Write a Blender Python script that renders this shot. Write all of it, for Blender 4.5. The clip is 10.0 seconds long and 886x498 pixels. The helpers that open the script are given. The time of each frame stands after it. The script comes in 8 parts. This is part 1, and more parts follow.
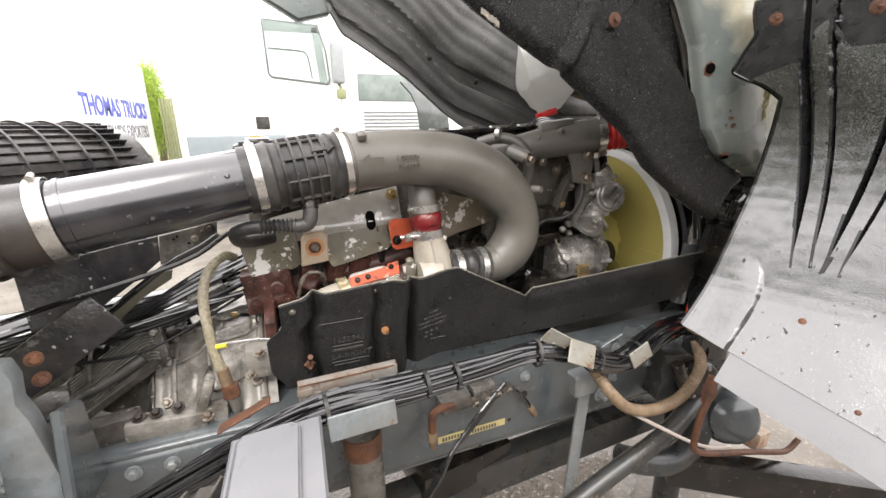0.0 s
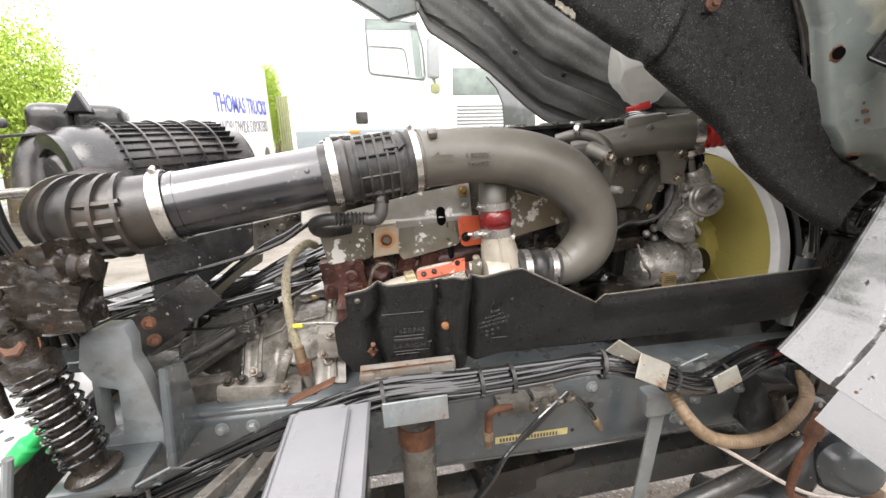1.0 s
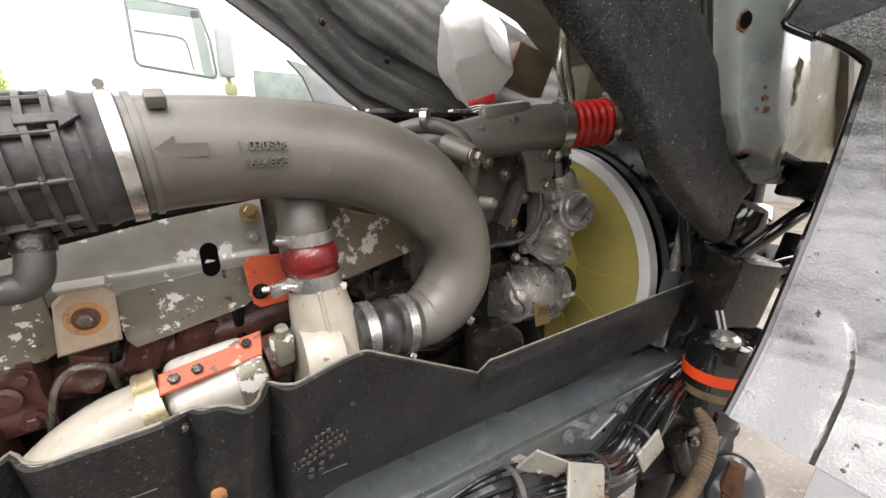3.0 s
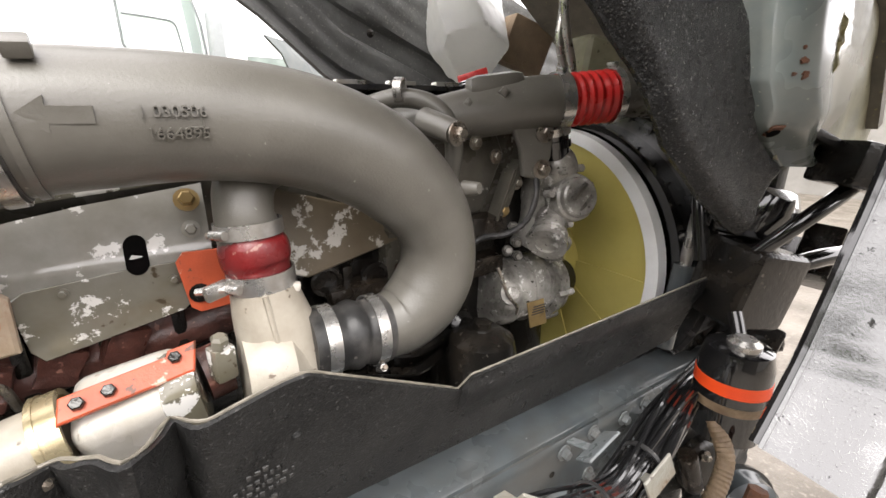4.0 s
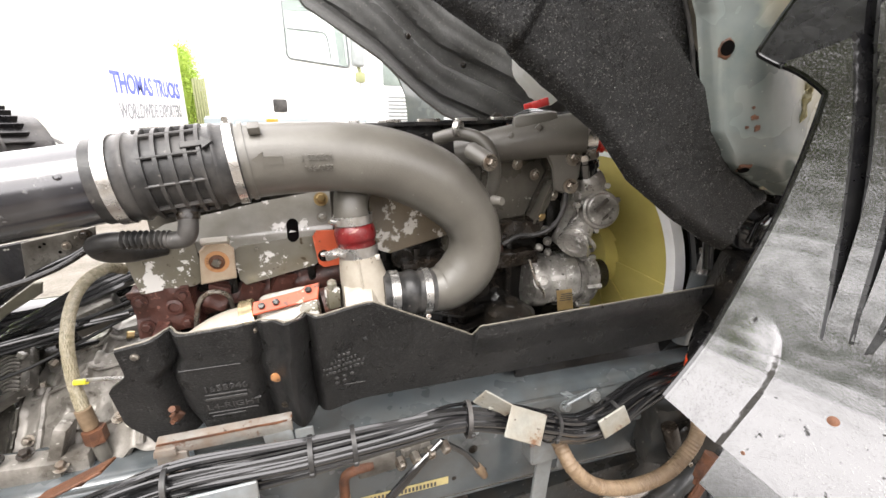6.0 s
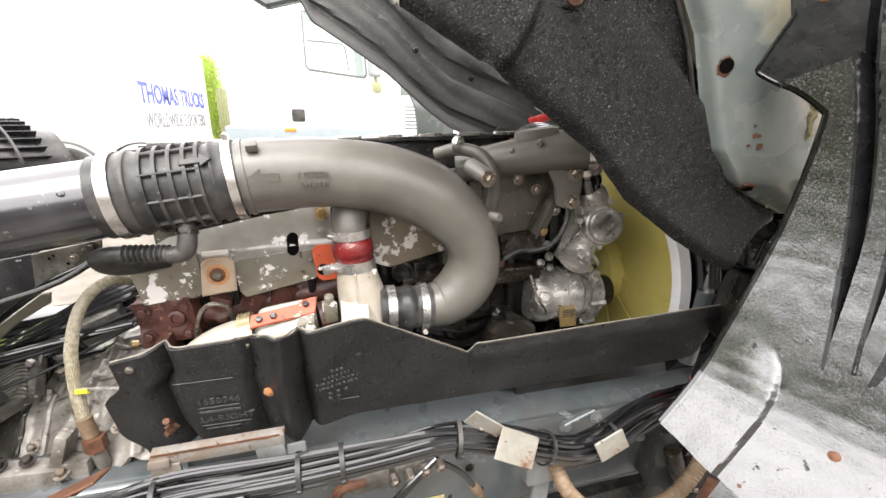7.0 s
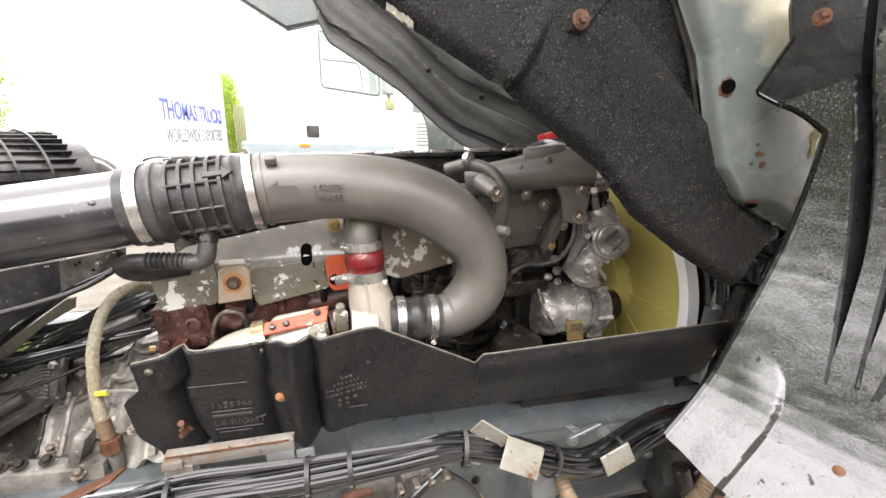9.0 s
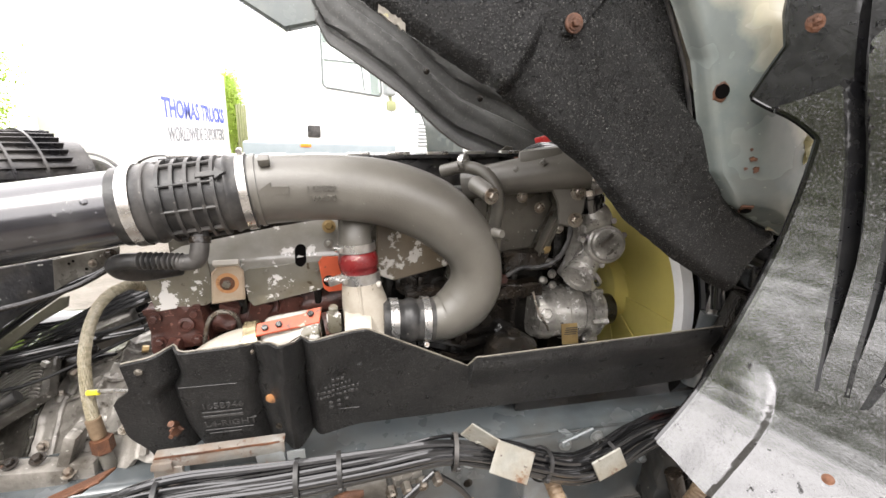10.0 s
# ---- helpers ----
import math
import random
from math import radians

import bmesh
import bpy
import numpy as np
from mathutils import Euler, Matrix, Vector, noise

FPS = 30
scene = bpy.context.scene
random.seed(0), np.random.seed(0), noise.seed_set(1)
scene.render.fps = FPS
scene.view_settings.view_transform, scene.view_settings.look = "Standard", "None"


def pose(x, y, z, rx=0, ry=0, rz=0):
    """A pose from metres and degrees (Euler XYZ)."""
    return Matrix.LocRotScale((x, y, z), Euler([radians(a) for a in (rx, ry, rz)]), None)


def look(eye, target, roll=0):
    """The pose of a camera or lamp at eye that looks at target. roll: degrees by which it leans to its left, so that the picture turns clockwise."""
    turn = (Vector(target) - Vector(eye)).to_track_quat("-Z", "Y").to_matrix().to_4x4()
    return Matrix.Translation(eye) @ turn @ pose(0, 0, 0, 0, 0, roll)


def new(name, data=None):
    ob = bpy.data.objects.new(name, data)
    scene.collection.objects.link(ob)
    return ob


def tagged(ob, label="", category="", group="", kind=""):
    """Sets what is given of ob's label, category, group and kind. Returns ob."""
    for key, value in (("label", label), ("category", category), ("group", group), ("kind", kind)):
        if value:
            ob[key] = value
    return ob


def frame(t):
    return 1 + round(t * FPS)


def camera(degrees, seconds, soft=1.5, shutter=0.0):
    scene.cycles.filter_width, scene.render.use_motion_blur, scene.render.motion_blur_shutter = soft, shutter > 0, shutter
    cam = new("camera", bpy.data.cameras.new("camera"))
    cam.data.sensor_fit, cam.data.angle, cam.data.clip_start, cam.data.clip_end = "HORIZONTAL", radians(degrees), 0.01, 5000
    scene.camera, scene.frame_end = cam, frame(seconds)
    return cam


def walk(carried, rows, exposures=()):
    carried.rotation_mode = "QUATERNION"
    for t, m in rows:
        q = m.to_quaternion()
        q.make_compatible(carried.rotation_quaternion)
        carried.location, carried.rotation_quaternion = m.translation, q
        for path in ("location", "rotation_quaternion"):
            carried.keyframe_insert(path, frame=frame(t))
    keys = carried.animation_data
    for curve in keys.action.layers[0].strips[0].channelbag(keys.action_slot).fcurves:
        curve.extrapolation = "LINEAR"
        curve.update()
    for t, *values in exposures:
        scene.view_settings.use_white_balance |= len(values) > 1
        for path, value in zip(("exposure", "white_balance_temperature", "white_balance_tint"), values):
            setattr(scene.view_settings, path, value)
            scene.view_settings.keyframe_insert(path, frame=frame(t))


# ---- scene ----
cam = camera(93.0, 10.0)
EXPOSURE = [(t, 0.38 + e) for t, e in ((0.0, 0.12), (1.5, 0.22), (3.0, 0.1), (4.3, 0.35), (5.0, 0.5), (5.7, 0.5), (7.0, 0.56), (10.0, 0.44))]
PATH = [
    (0, (0.059, -0.263, 1.567), (0.758, 1.526, 1.008), -0.7),
    (0.5, (0.064, -0.271, 1.566), (0.596, 1.568, 0.988), -0.9),
    (1, (0.116, -0.275, 1.576), (0.413, 1.616, 0.995), -1.1),
    (1.5, (0.201, -0.262, 1.581), (0.278, 1.64, 0.965), -0.5),
    (2, (0.267, -0.245, 1.57), (0.408, 1.656, 0.963), -0.2),
    (2.5, (0.276, -0.075, 1.563), (0.927, 1.733, 1.008), 0.4),
    (3, (0.261, 0.168, 1.51), (1.32, 1.783, 0.988), 0.7),
    (3.2, (0.301, 0.233, 1.494), (1.415, 1.805, 0.956), 0.3),
    (4.3, (0.36, 0.243, 1.485), (1.372, 1.869, 0.911), 1.4),
    (4.5, (0.351, 0.178, 1.519), (1.336, 1.822, 0.947), 2.1),
    (5, (0.386, -0.031, 1.541), (1.148, 1.721, 0.947), 1.3),
    (5.5, (0.356, -0.089, 1.564), (0.992, 1.702, 0.941), 1.1),
    (6.8, (0.399, -0.107, 1.594), (0.895, 1.74, 1.008), 0.6),
    (7, (0.408, -0.106, 1.598), (0.9, 1.743, 1.017), 0.8),
    (7.5, (0.4, -0.111, 1.593), (0.876, 1.75, 1.037), 0.8),
    (8, (0.4, -0.128, 1.592), (0.867, 1.744, 1.065), 0.8),
    (8.5, (0.402, -0.13, 1.594), (0.861, 1.746, 1.075), 0.9),
    (9, (0.403, -0.132, 1.597), (0.854, 1.748, 1.087), 1.2),
    (9.5, (0.409, -0.137, 1.596), (0.859, 1.742, 1.081), 1.4),
    (10, (0.42, -0.133, 1.6), (0.867, 1.75, 1.094), 1.7),
]
walk(cam, [(t, look(eye, target, roll)) for t, eye, target, roll in PATH], exposures=EXPOSURE)

# ---- world and light: flat overcast daylight ----
world = bpy.data.worlds.new("overcast_sky")
scene.world = world
world.use_nodes = True
wn, wl = world.node_tree.nodes, world.node_tree.links
wn.clear()
sky = wn.new("ShaderNodeTexSky")
sky.sky_type, sky.sun_disc = "NISHITA", False
sky.sun_elevation, sky.sun_rotation = radians(48), radians(200)
sky.air_density, sky.dust_density = 1.0, 3.0
SKY_MIX, SKY_STRENGTH = 0.9, 1.25
dim = wn.new("ShaderNodeMix")
dim.data_type, dim.blend_type = "RGBA", "MULTIPLY"
dim.inputs[0].default_value = 1.0
dim.inputs[7].default_value = (0.1, 0.1, 0.1, 1)
cloud = wn.new("ShaderNodeMix")
cloud.data_type = "RGBA"
cloud.inputs[0].default_value = SKY_MIX
cloud.inputs[7].default_value = (2.74, 2.62, 2.62, 1)
back = wn.new("ShaderNodeBackground")
back.inputs[1].default_value = SKY_STRENGTH
wout = wn.new("ShaderNodeOutputWorld")
wl.new(sky.outputs[0], dim.inputs[6])
wl.new(dim.outputs[2], cloud.inputs[6])
wl.new(cloud.outputs[2], back.inputs[0])
wl.new(back.outputs[0], wout.inputs[0])

sun_data = bpy.data.lights.new("sun", "SUN")
sun_data.energy, sun_data.angle, sun_data.color = 2.0, radians(30), (1.0, 0.97, 0.92)
sun = new("sun", sun_data)
sun.matrix_world = look((0, 0, 0), (0.35, 0.55, -1.0))


# ---- materials ----
def rgb(c):
    return (c, c, c, 1) if isinstance(c, (int, float)) else (*c, 1)


def mat(name, c1, c2=None, scale=30, rough=0.5, rvar=0.1, metal=0.0, bump=0.0, bscale=150, chip=None, chip_at=0.6,
        chip_scale=25, chip_soft=0.03, grime=None, grime_scale=6, grime_amt=0.4, coat=0.0, coat_rough=0.15, ior=1.5, stretch=(1, 1, 1), speck=None, speck_at=0.62, speck_scale=160, speck_soft=0.05, bdist=0.004, drops=None, matte=False):
    """A painted, cast or moulded surface: two tones of grain, chips or rust with edges, large soft grime, fine relief."""
    m = bpy.data.materials.new(name)
    m.use_nodes = True
    n, l = m.node_tree.nodes, m.node_tree.links
    bsdf = n["Principled BSDF"]
    tc = n.new("ShaderNodeTexCoord")
    mp = n.new("ShaderNodeMapping")
    mp.inputs["Scale"].default_value = stretch
    l.new(tc.outputs["Object"], mp.inputs[0])

    def noise_tex(sc, detail=6, rgh=0.6):
        t = n.new("ShaderNodeTexNoise")
        t.inputs["Scale"].default_value, t.inputs["Detail"].default_value, t.inputs["Roughness"].default_value = sc, detail, rgh
        l.new(mp.outputs[0], t.inputs["Vector"])
        return t.outputs["Fac"]

    def ramp(src, a, b, c=0.0, d=1.0):
        r = n.new("ShaderNodeMapRange")
        for k, v in zip((1, 2, 3, 4), (a, b, c, d)):
            r.inputs[k].default_value = v
        l.new(src, r.inputs[0])
        return r.outputs[0]

    def mix(f, a, b):
        x = n.new("ShaderNodeMix")
        x.data_type = "RGBA"
        l.new(f, x.inputs[0])
        for sock, v in ((x.inputs[6], a), (x.inputs[7], b)):
            if isinstance(v, tuple):
                sock.default_value = v
            else:
                l.new(v, sock)
        return x.outputs[2]

    grain = noise_tex(scale)
    col = mix(ramp(grain, 0.3, 0.7), rgb(c1), rgb(c2 if c2 is not None else c1))
    if grime is not None:
        col = mix(ramp(noise_tex(grime_scale, 5), 0.42, 0.72, 0, grime_amt), col, rgb(grime))
    rsock = ramp(noise_tex(scale * 0.5, 4), 0.25, 0.75, max(0.03, rough - rvar), min(1, rough + rvar))
    if chip is not None:
        f = ramp(noise_tex(chip_scale, 8, 0.65), chip_at, chip_at + chip_soft)
        col = mix(f, col, rgb(chip))
        if matte:
            l.new(ramp(f, 0, 1, 0.5, 0.04), bsdf.inputs["Specular IOR Level"])
            l.new(ramp(f, 0, 1, coat, 0.02), bsdf.inputs["Coat Weight"])
    if speck is not None:
        col = mix(ramp(noise_tex(speck_scale, 3, 0.55), speck_at, speck_at + speck_soft), col, rgb(speck))
    l.new(col, bsdf.inputs["Base Color"])
    l.new(rsock, bsdf.inputs["Roughness"])
    bsdf.inputs["Metallic"].default_value = metal
    bsdf.inputs["IOR"].default_value = ior
    bsdf.inputs["Coat Weight"].default_value = coat
    bsdf.inputs["Coat Roughness"].default_value = coat_rough
    if bump:
        b = n.new("ShaderNodeBump")
        b.inputs["Strength"].default_value, b.inputs["Distance"].default_value = bump, bdist
        l.new(noise_tex(bscale, 4, 0.7), b.inputs["Height"])
        l.new(b.outputs[0], bsdf.inputs["Normal"])
        if drops is not None:
            # beads of water or coarse granules standing on the surface
            sc, at, strength, dist = drops
            b2 = n.new("ShaderNodeBump")
            b2.inputs["Strength"].default_value, b2.inputs["Distance"].default_value = strength, dist
            l.new(ramp(noise_tex(sc, 2, 0.5), at, at + 0.12), b2.inputs["Height"])
            l.new(b.outputs[0], b2.inputs["Normal"])
            l.new(b2.outputs[0], bsdf.inputs["Normal"])
    return m


M = dict(
    rail=mat("rail_paint", (0.056, 0.065, 0.07), (0.088, 0.1, 0.105), 9, 0.24, 0.12, bump=0.08, bscale=60, grime=(0.065, 0.062, 0.055), grime_scale=7, grime_amt=0.7, coat=0.5, coat_rough=0.12,
             chip=(0.07, 0.045, 0.03), chip_at=0.68, chip_scale=22, speck=(0.32, 0.33, 0.33), speck_at=0.71, speck_scale=90),
    rail_dark=mat("grimy_dark_paint", (0.018, 0.02, 0.021), (0.045, 0.049, 0.05), 12, 0.3, 0.1, bump=0.3, bscale=50, grime=(0.05, 0.038, 0.026), grime_scale=9, grime_amt=0.7, speck=(0.2, 0.19, 0.17), speck_at=0.68, speck_scale=70),
    dusty_web=mat("dusty_olive_steel", (0.09, 0.085, 0.062), (0.15, 0.14, 0.105), 16, 0.4, 0.12, bump=0.3, bscale=60, grime=(0.05, 0.045, 0.034), grime_scale=9, grime_amt=0.8, speck=(0.2, 0.19, 0.16), speck_at=0.66, speck_scale=80),
    oily_black=mat("oil_black_plate", (0.012, 0.012, 0.013), (0.036, 0.035, 0.037), 14, 0.2, 0.1, bump=0.5, bscale=45, grime=(0.06, 0.053, 0.044), grime_scale=10, grime_amt=0.8, chip=(0.14, 0.13, 0.12), chip_at=0.63, chip_scale=18, chip_soft=0.08, speck=(0.36, 0.35, 0.33), speck_at=0.67, speck_scale=50),
    lead=mat("black_rubber_lead", (0.004, 0.004, 0.004), (0.01, 0.01, 0.01), 30, 0.4, 0.1, bump=0.1, ior=1.3),
    rusty_paint=mat("rusted_grey_paint", (0.19, 0.185, 0.16), (0.29, 0.285, 0.25), 25, 0.36, bump=0.4, bscale=70, grime=(0.13, 0.09, 0.05), grime_scale=14, grime_amt=0.8, chip=(0.11, 0.05, 0.022), chip_at=0.585, chip_scale=18, chip_soft=0.06, speck=(0.04, 0.025, 0.018), speck_at=0.66, speck_scale=70),
    rail_light=mat("bracket_paint", (0.15, 0.168, 0.175), (0.22, 0.238, 0.242), 20, 0.3, bump=0.15, grime=(0.1, 0.085, 0.07), grime_scale=12, grime_amt=0.75, coat=0.3,
                   chip=(0.16, 0.07, 0.035), chip_at=0.64, chip_scale=24),
    shield=mat("moulded_black_fibre", (0.009, 0.009, 0.009), (0.02, 0.02, 0.02), 60, 0.33, 0.12, bump=0.5, bscale=210, grime=(0.045, 0.044, 0.042), grime_scale=6, grime_amt=0.45, ior=1.34, chip=(0.15, 0.146, 0.14), chip_at=0.69, chip_scale=90, speck=(0.075, 0.073, 0.07), speck_at=0.62, speck_scale=260, drops=(300, 0.55, 0.5, 0.002)),
    raised_edge=mat("worn_raised_fibre", (0.03, 0.03, 0.03), (0.07, 0.068, 0.066), 80, 0.35, 0.1, bump=0.4),
    tab_paint=mat("rust_stained_grey_paint", (0.17, 0.165, 0.15), (0.27, 0.265, 0.245), 30, 0.35, bump=0.2, bscale=80, grime=(0.15, 0.085, 0.045), grime_scale=16, grime_amt=0.9, chip=(0.1, 0.042, 0.02), chip_at=0.585, chip_scale=22, chip_soft=0.08, speck=(0.05, 0.03, 0.02), speck_at=0.66, speck_scale=80),
    # pale chips and specks are the granules' glints, put into the colour
    liner=mat("sound_deadening_liner", (0.005, 0.005, 0.0048), (0.010, 0.010, 0.0096), 60, 0.22, 0.1, bump=0.9, bscale=300, grime=(0.018, 0.0175, 0.017), grime_scale=5, grime_amt=0.6, ior=1.33, chip=(0.24, 0.235, 0.22), chip_at=0.655, chip_scale=230, chip_soft=0.04, speck=(0.06, 0.058, 0.054), speck_at=0.60, speck_scale=280, speck_soft=0.06, drops=(200, 0.54, 0.8, 0.003)),
    # paler than the near liner: its stronger daylight is put into the colour
    liner_far=mat("sound_liner_lit", (0.078, 0.078, 0.076), (0.115, 0.115, 0.112), 40, 0.5, 0.12, bump=0.5, bscale=90, ior=1.4, grime=(0.045, 0.044, 0.041), grime_scale=5, grime_amt=0.8,
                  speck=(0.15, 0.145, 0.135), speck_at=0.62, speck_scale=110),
    black_pipe=mat("black_painted_tube", (0.002, 0.002, 0.005), (0.004, 0.004, 0.009), 12, 0.2, 0.07, bump=0.06, bscale=25, grime=(0.035, 0.035, 0.038), grime_scale=8, grime_amt=0.9, coat=0.8, coat_rough=0.2, ior=1.7, chip=(0.19, 0.188, 0.18), chip_at=0.64, chip_scale=15, chip_soft=0.08, speck=(0.08, 0.08, 0.08), speck_at=0.66, speck_scale=55),
    rubber=mat("black_rubber", (0.016, 0.016, 0.016), (0.036, 0.035, 0.034), 22, 0.4, 0.14, ior=1.4, bump=0.2, speck=(0.12, 0.11, 0.1), speck_at=0.67, speck_scale=80, grime=(0.12, 0.11, 0.1), grime_scale=11, grime_amt=0.6),
    plastic=mat("black_moulded_plastic", (0.01, 0.01, 0.011), (0.022, 0.022, 0.024), 25, 0.2, 0.1, ior=1.55, bump=0.15, speck=(0.1, 0.095, 0.085), speck_at=0.68, speck_scale=70, grime=(0.11, 0.1, 0.09), grime_scale=8, grime_amt=0.6),
    grey_cast=mat("grey_engine_paint", (0.11, 0.103, 0.088), (0.132, 0.124, 0.107), 14, 0.36, 0.08, bump=0.18, bscale=240, speck=(0.26, 0.25, 0.225), speck_at=0.71, speck_scale=120, grime=(0.07, 0.064, 0.054), grime_scale=6, grime_amt=0.65, coat=0.15, coat_rough=0.25),
    olive=mat("chipped_olive_paint", (0.125, 0.113, 0.08), (0.18, 0.165, 0.125), 9, 0.2, 0.1, bump=0.12, bscale=70, chip=(0.7, 0.685, 0.65), chip_at=0.55, chip_scale=13, chip_soft=0.015, grime=(0.24, 0.235, 0.22), grime_scale=5, grime_amt=0.8, coat=0.6, coat_rough=0.15, speck=(0.07, 0.055, 0.035), speck_at=0.66, speck_scale=45),
    olive_dark=mat("dull_olive_paint", (0.075, 0.068, 0.054), (0.13, 0.12, 0.097), 12, 0.3, 0.12, bump=0.25, bscale=70, grime=(0.022, 0.019, 0.015), grime_scale=9, grime_amt=0.8, chip=(0.45, 0.43, 0.39), chip_at=0.62, chip_scale=18, speck=(0.28, 0.26, 0.23), speck_at=0.68, speck_scale=90),
    chipped=mat("flaking_olive_paint", (0.12, 0.09, 0.055), (0.17, 0.135, 0.09), 12, 0.4, chip=(0.58, 0.55, 0.5), chip_at=0.545, chip_scale=20, bump=0.25, grime=(0.06, 0.05, 0.035), grime_scale=9),
    orange=mat("orange_primer", (0.55, 0.1, 0.04), (0.42, 0.075, 0.03), 15, 0.38, chip=(0.5, 0.36, 0.28), chip_at=0.62, chip_scale=22, bump=0.2, speck=(0.12, 0.05, 0.03), speck_at=0.64, speck_scale=60, grime=(0.2, 0.06, 0.03), grime_scale=16),
    cream_rust=mat("burnt_cream_paint", (0.36, 0.28, 0.19), (0.46, 0.38, 0.29), 14, 0.42, chip=(0.3, 0.09, 0.035), chip_at=0.56, chip_scale=16, chip_soft=0.14, bump=0.25, grime=(0.25, 0.12, 0.06), grime_scale=20),
    red_brown=mat("baked_oxide_manifold", (0.05, 0.02, 0.015), (0.12, 0.046, 0.034), 25, 0.36, bump=0.6, bscale=70, grime=(0.014, 0.007, 0.006), grime_scale=12, grime_amt=0.85, speck=(0.2, 0.1, 0.075), speck_at=0.64, speck_scale=70),
    beige=mat("warm_cast_cover", (0.33, 0.295, 0.24), (0.41, 0.375, 0.315), 14, 0.36, bump=0.15, grime=(0.19, 0.16, 0.12), grime_scale=8, grime_amt=0.85, speck=(0.12, 0.09, 0.065), speck_at=0.66, speck_scale=60),
    white_heat=mat("heat_bleached_paint", (0.42, 0.39, 0.34), (0.58, 0.555, 0.51), 10, 0.3, chip=(0.17, 0.14, 0.09), chip_at=0.59, chip_scale=11, bump=0.15, grime=(0.35, 0.3, 0.22), grime_scale=18),
    gold=mat("brassy_band", (0.42, 0.35, 0.2), (0.5, 0.43, 0.28), 20, 0.3, metal=0.6, bump=0.15, grime=(0.2, 0.15, 0.09), grime_scale=18, grime_amt=0.6),
    brass=mat("brass_tag", (0.4, 0.28, 0.12), (0.33, 0.23, 0.1), 20, 0.4, metal=0.6, bump=0.1, grime=(0.15, 0.1, 0.05), grime_scale=40),
    steel=mat("zinc_steel", (0.5, 0.49, 0.47), (0.62, 0.61, 0.59), 35, 0.28, 0.1, metal=0.85, bump=0.1, grime=(0.22, 0.17, 0.12), grime_scale=22, grime_amt=0.6),
    bolt=mat("dull_bolt", (0.2, 0.18, 0.15), (0.34, 0.32, 0.28), 60, 0.3, metal=0.8, bump=0.3, grime=(0.12, 0.065, 0.035), grime_scale=40, grime_amt=0.7),
    rust=mat("rust", (0.075, 0.028, 0.013), (0.16, 0.066, 0.03), 60, 0.6, bump=0.9, bscale=120, grime=(0.03, 0.014, 0.009), grime_scale=25, grime_amt=0.85),
    dark_rust=mat("pitted_dark_rust", (0.01, 0.0085, 0.007), (0.038, 0.028, 0.02), 30, 0.26, 0.12, bump=0.8, bscale=42, grime=(0.008, 0.0065, 0.005), grime_scale=14, grime_amt=0.8, chip=(0.13, 0.055, 0.025), chip_at=0.65, chip_scale=12, chip_soft=0.1, speck=(0.18, 0.165, 0.14), speck_at=0.67, speck_scale=60),
    alloy=mat("weathered_alloy", (0.11, 0.103, 0.09), (0.22, 0.21, 0.19), 22, 0.3, 0.12, metal=0.4, bump=0.5, bscale=60, grime=(0.03, 0.024, 0.018), grime_scale=13, grime_amt=0.9, speck=(0.34, 0.33, 0.3), speck_at=0.68, speck_scale=80),
    gearbox=mat("dirty_gearbox_alloy", (0.2, 0.185, 0.16), (0.32, 0.3, 0.27), 16, 0.32, 0.12, metal=0.2, bump=0.5, bscale=60, grime=(0.03, 0.024, 0.017), grime_scale=13, grime_amt=0.9, chip=(0.035, 0.027, 0.018), chip_at=0.6, chip_scale=26, chip_soft=0.08, speck=(0.4, 0.385, 0.35), speck_at=0.67, speck_scale=80),
    oily_alloy=mat("oil_soaked_alloy", (0.055, 0.05, 0.043), (0.16, 0.148, 0.128), 18, 0.19, 0.1, metal=0.3, bump=0.6, bscale=45, grime=(0.012, 0.0105, 0.009), grime_scale=12, grime_amt=0.85, speck=(0.34, 0.32, 0.29), speck_at=0.66, speck_scale=70),
    dusty_rubber=mat("dusty_brown_rubber", (0.014, 0.0135, 0.013), (0.032, 0.03, 0.029), 22, 0.34, 0.12, bump=0.2, grime=(0.075, 0.058, 0.043), grime_scale=9, grime_amt=0.8, chip=(0.13, 0.095, 0.07), chip_at=0.67, chip_scale=20, chip_soft=0.1),
    pump=mat("silver_grey_casting", (0.33, 0.315, 0.285), (0.48, 0.46, 0.42), 25, 0.22, 0.1, metal=0.3, bump=0.4, bscale=70, chip=(0.72, 0.7, 0.66), chip_at=0.59, chip_scale=24, grime=(0.035, 0.03, 0.024), grime_scale=14, grime_amt=0.9, coat=0.4, speck=(0.06, 0.052, 0.042), speck_at=0.64, speck_scale=90),
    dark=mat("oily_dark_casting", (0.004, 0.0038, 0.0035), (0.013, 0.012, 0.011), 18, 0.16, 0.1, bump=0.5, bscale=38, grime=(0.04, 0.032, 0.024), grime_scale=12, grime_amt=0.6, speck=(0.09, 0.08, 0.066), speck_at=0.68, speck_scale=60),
    red_sil=mat("red_silicone", (0.5, 0.018, 0.017), (0.58, 0.03, 0.026), 18, 0.3, bump=0.1, grime=(0.25, 0.015, 0.015), grime_scale=9),
    red_old=mat("stained_red_silicone", (0.17, 0.014, 0.014), (0.10, 0.008, 0.01), 18, 0.28, bump=0.25, speck=(0.3, 0.16, 0.13), speck_at=0.64, speck_scale=60, chip=(0.42, 0.22, 0.19), chip_at=0.66, chip_scale=26, grime=(0.06, 0.012, 0.012), grime_scale=20),
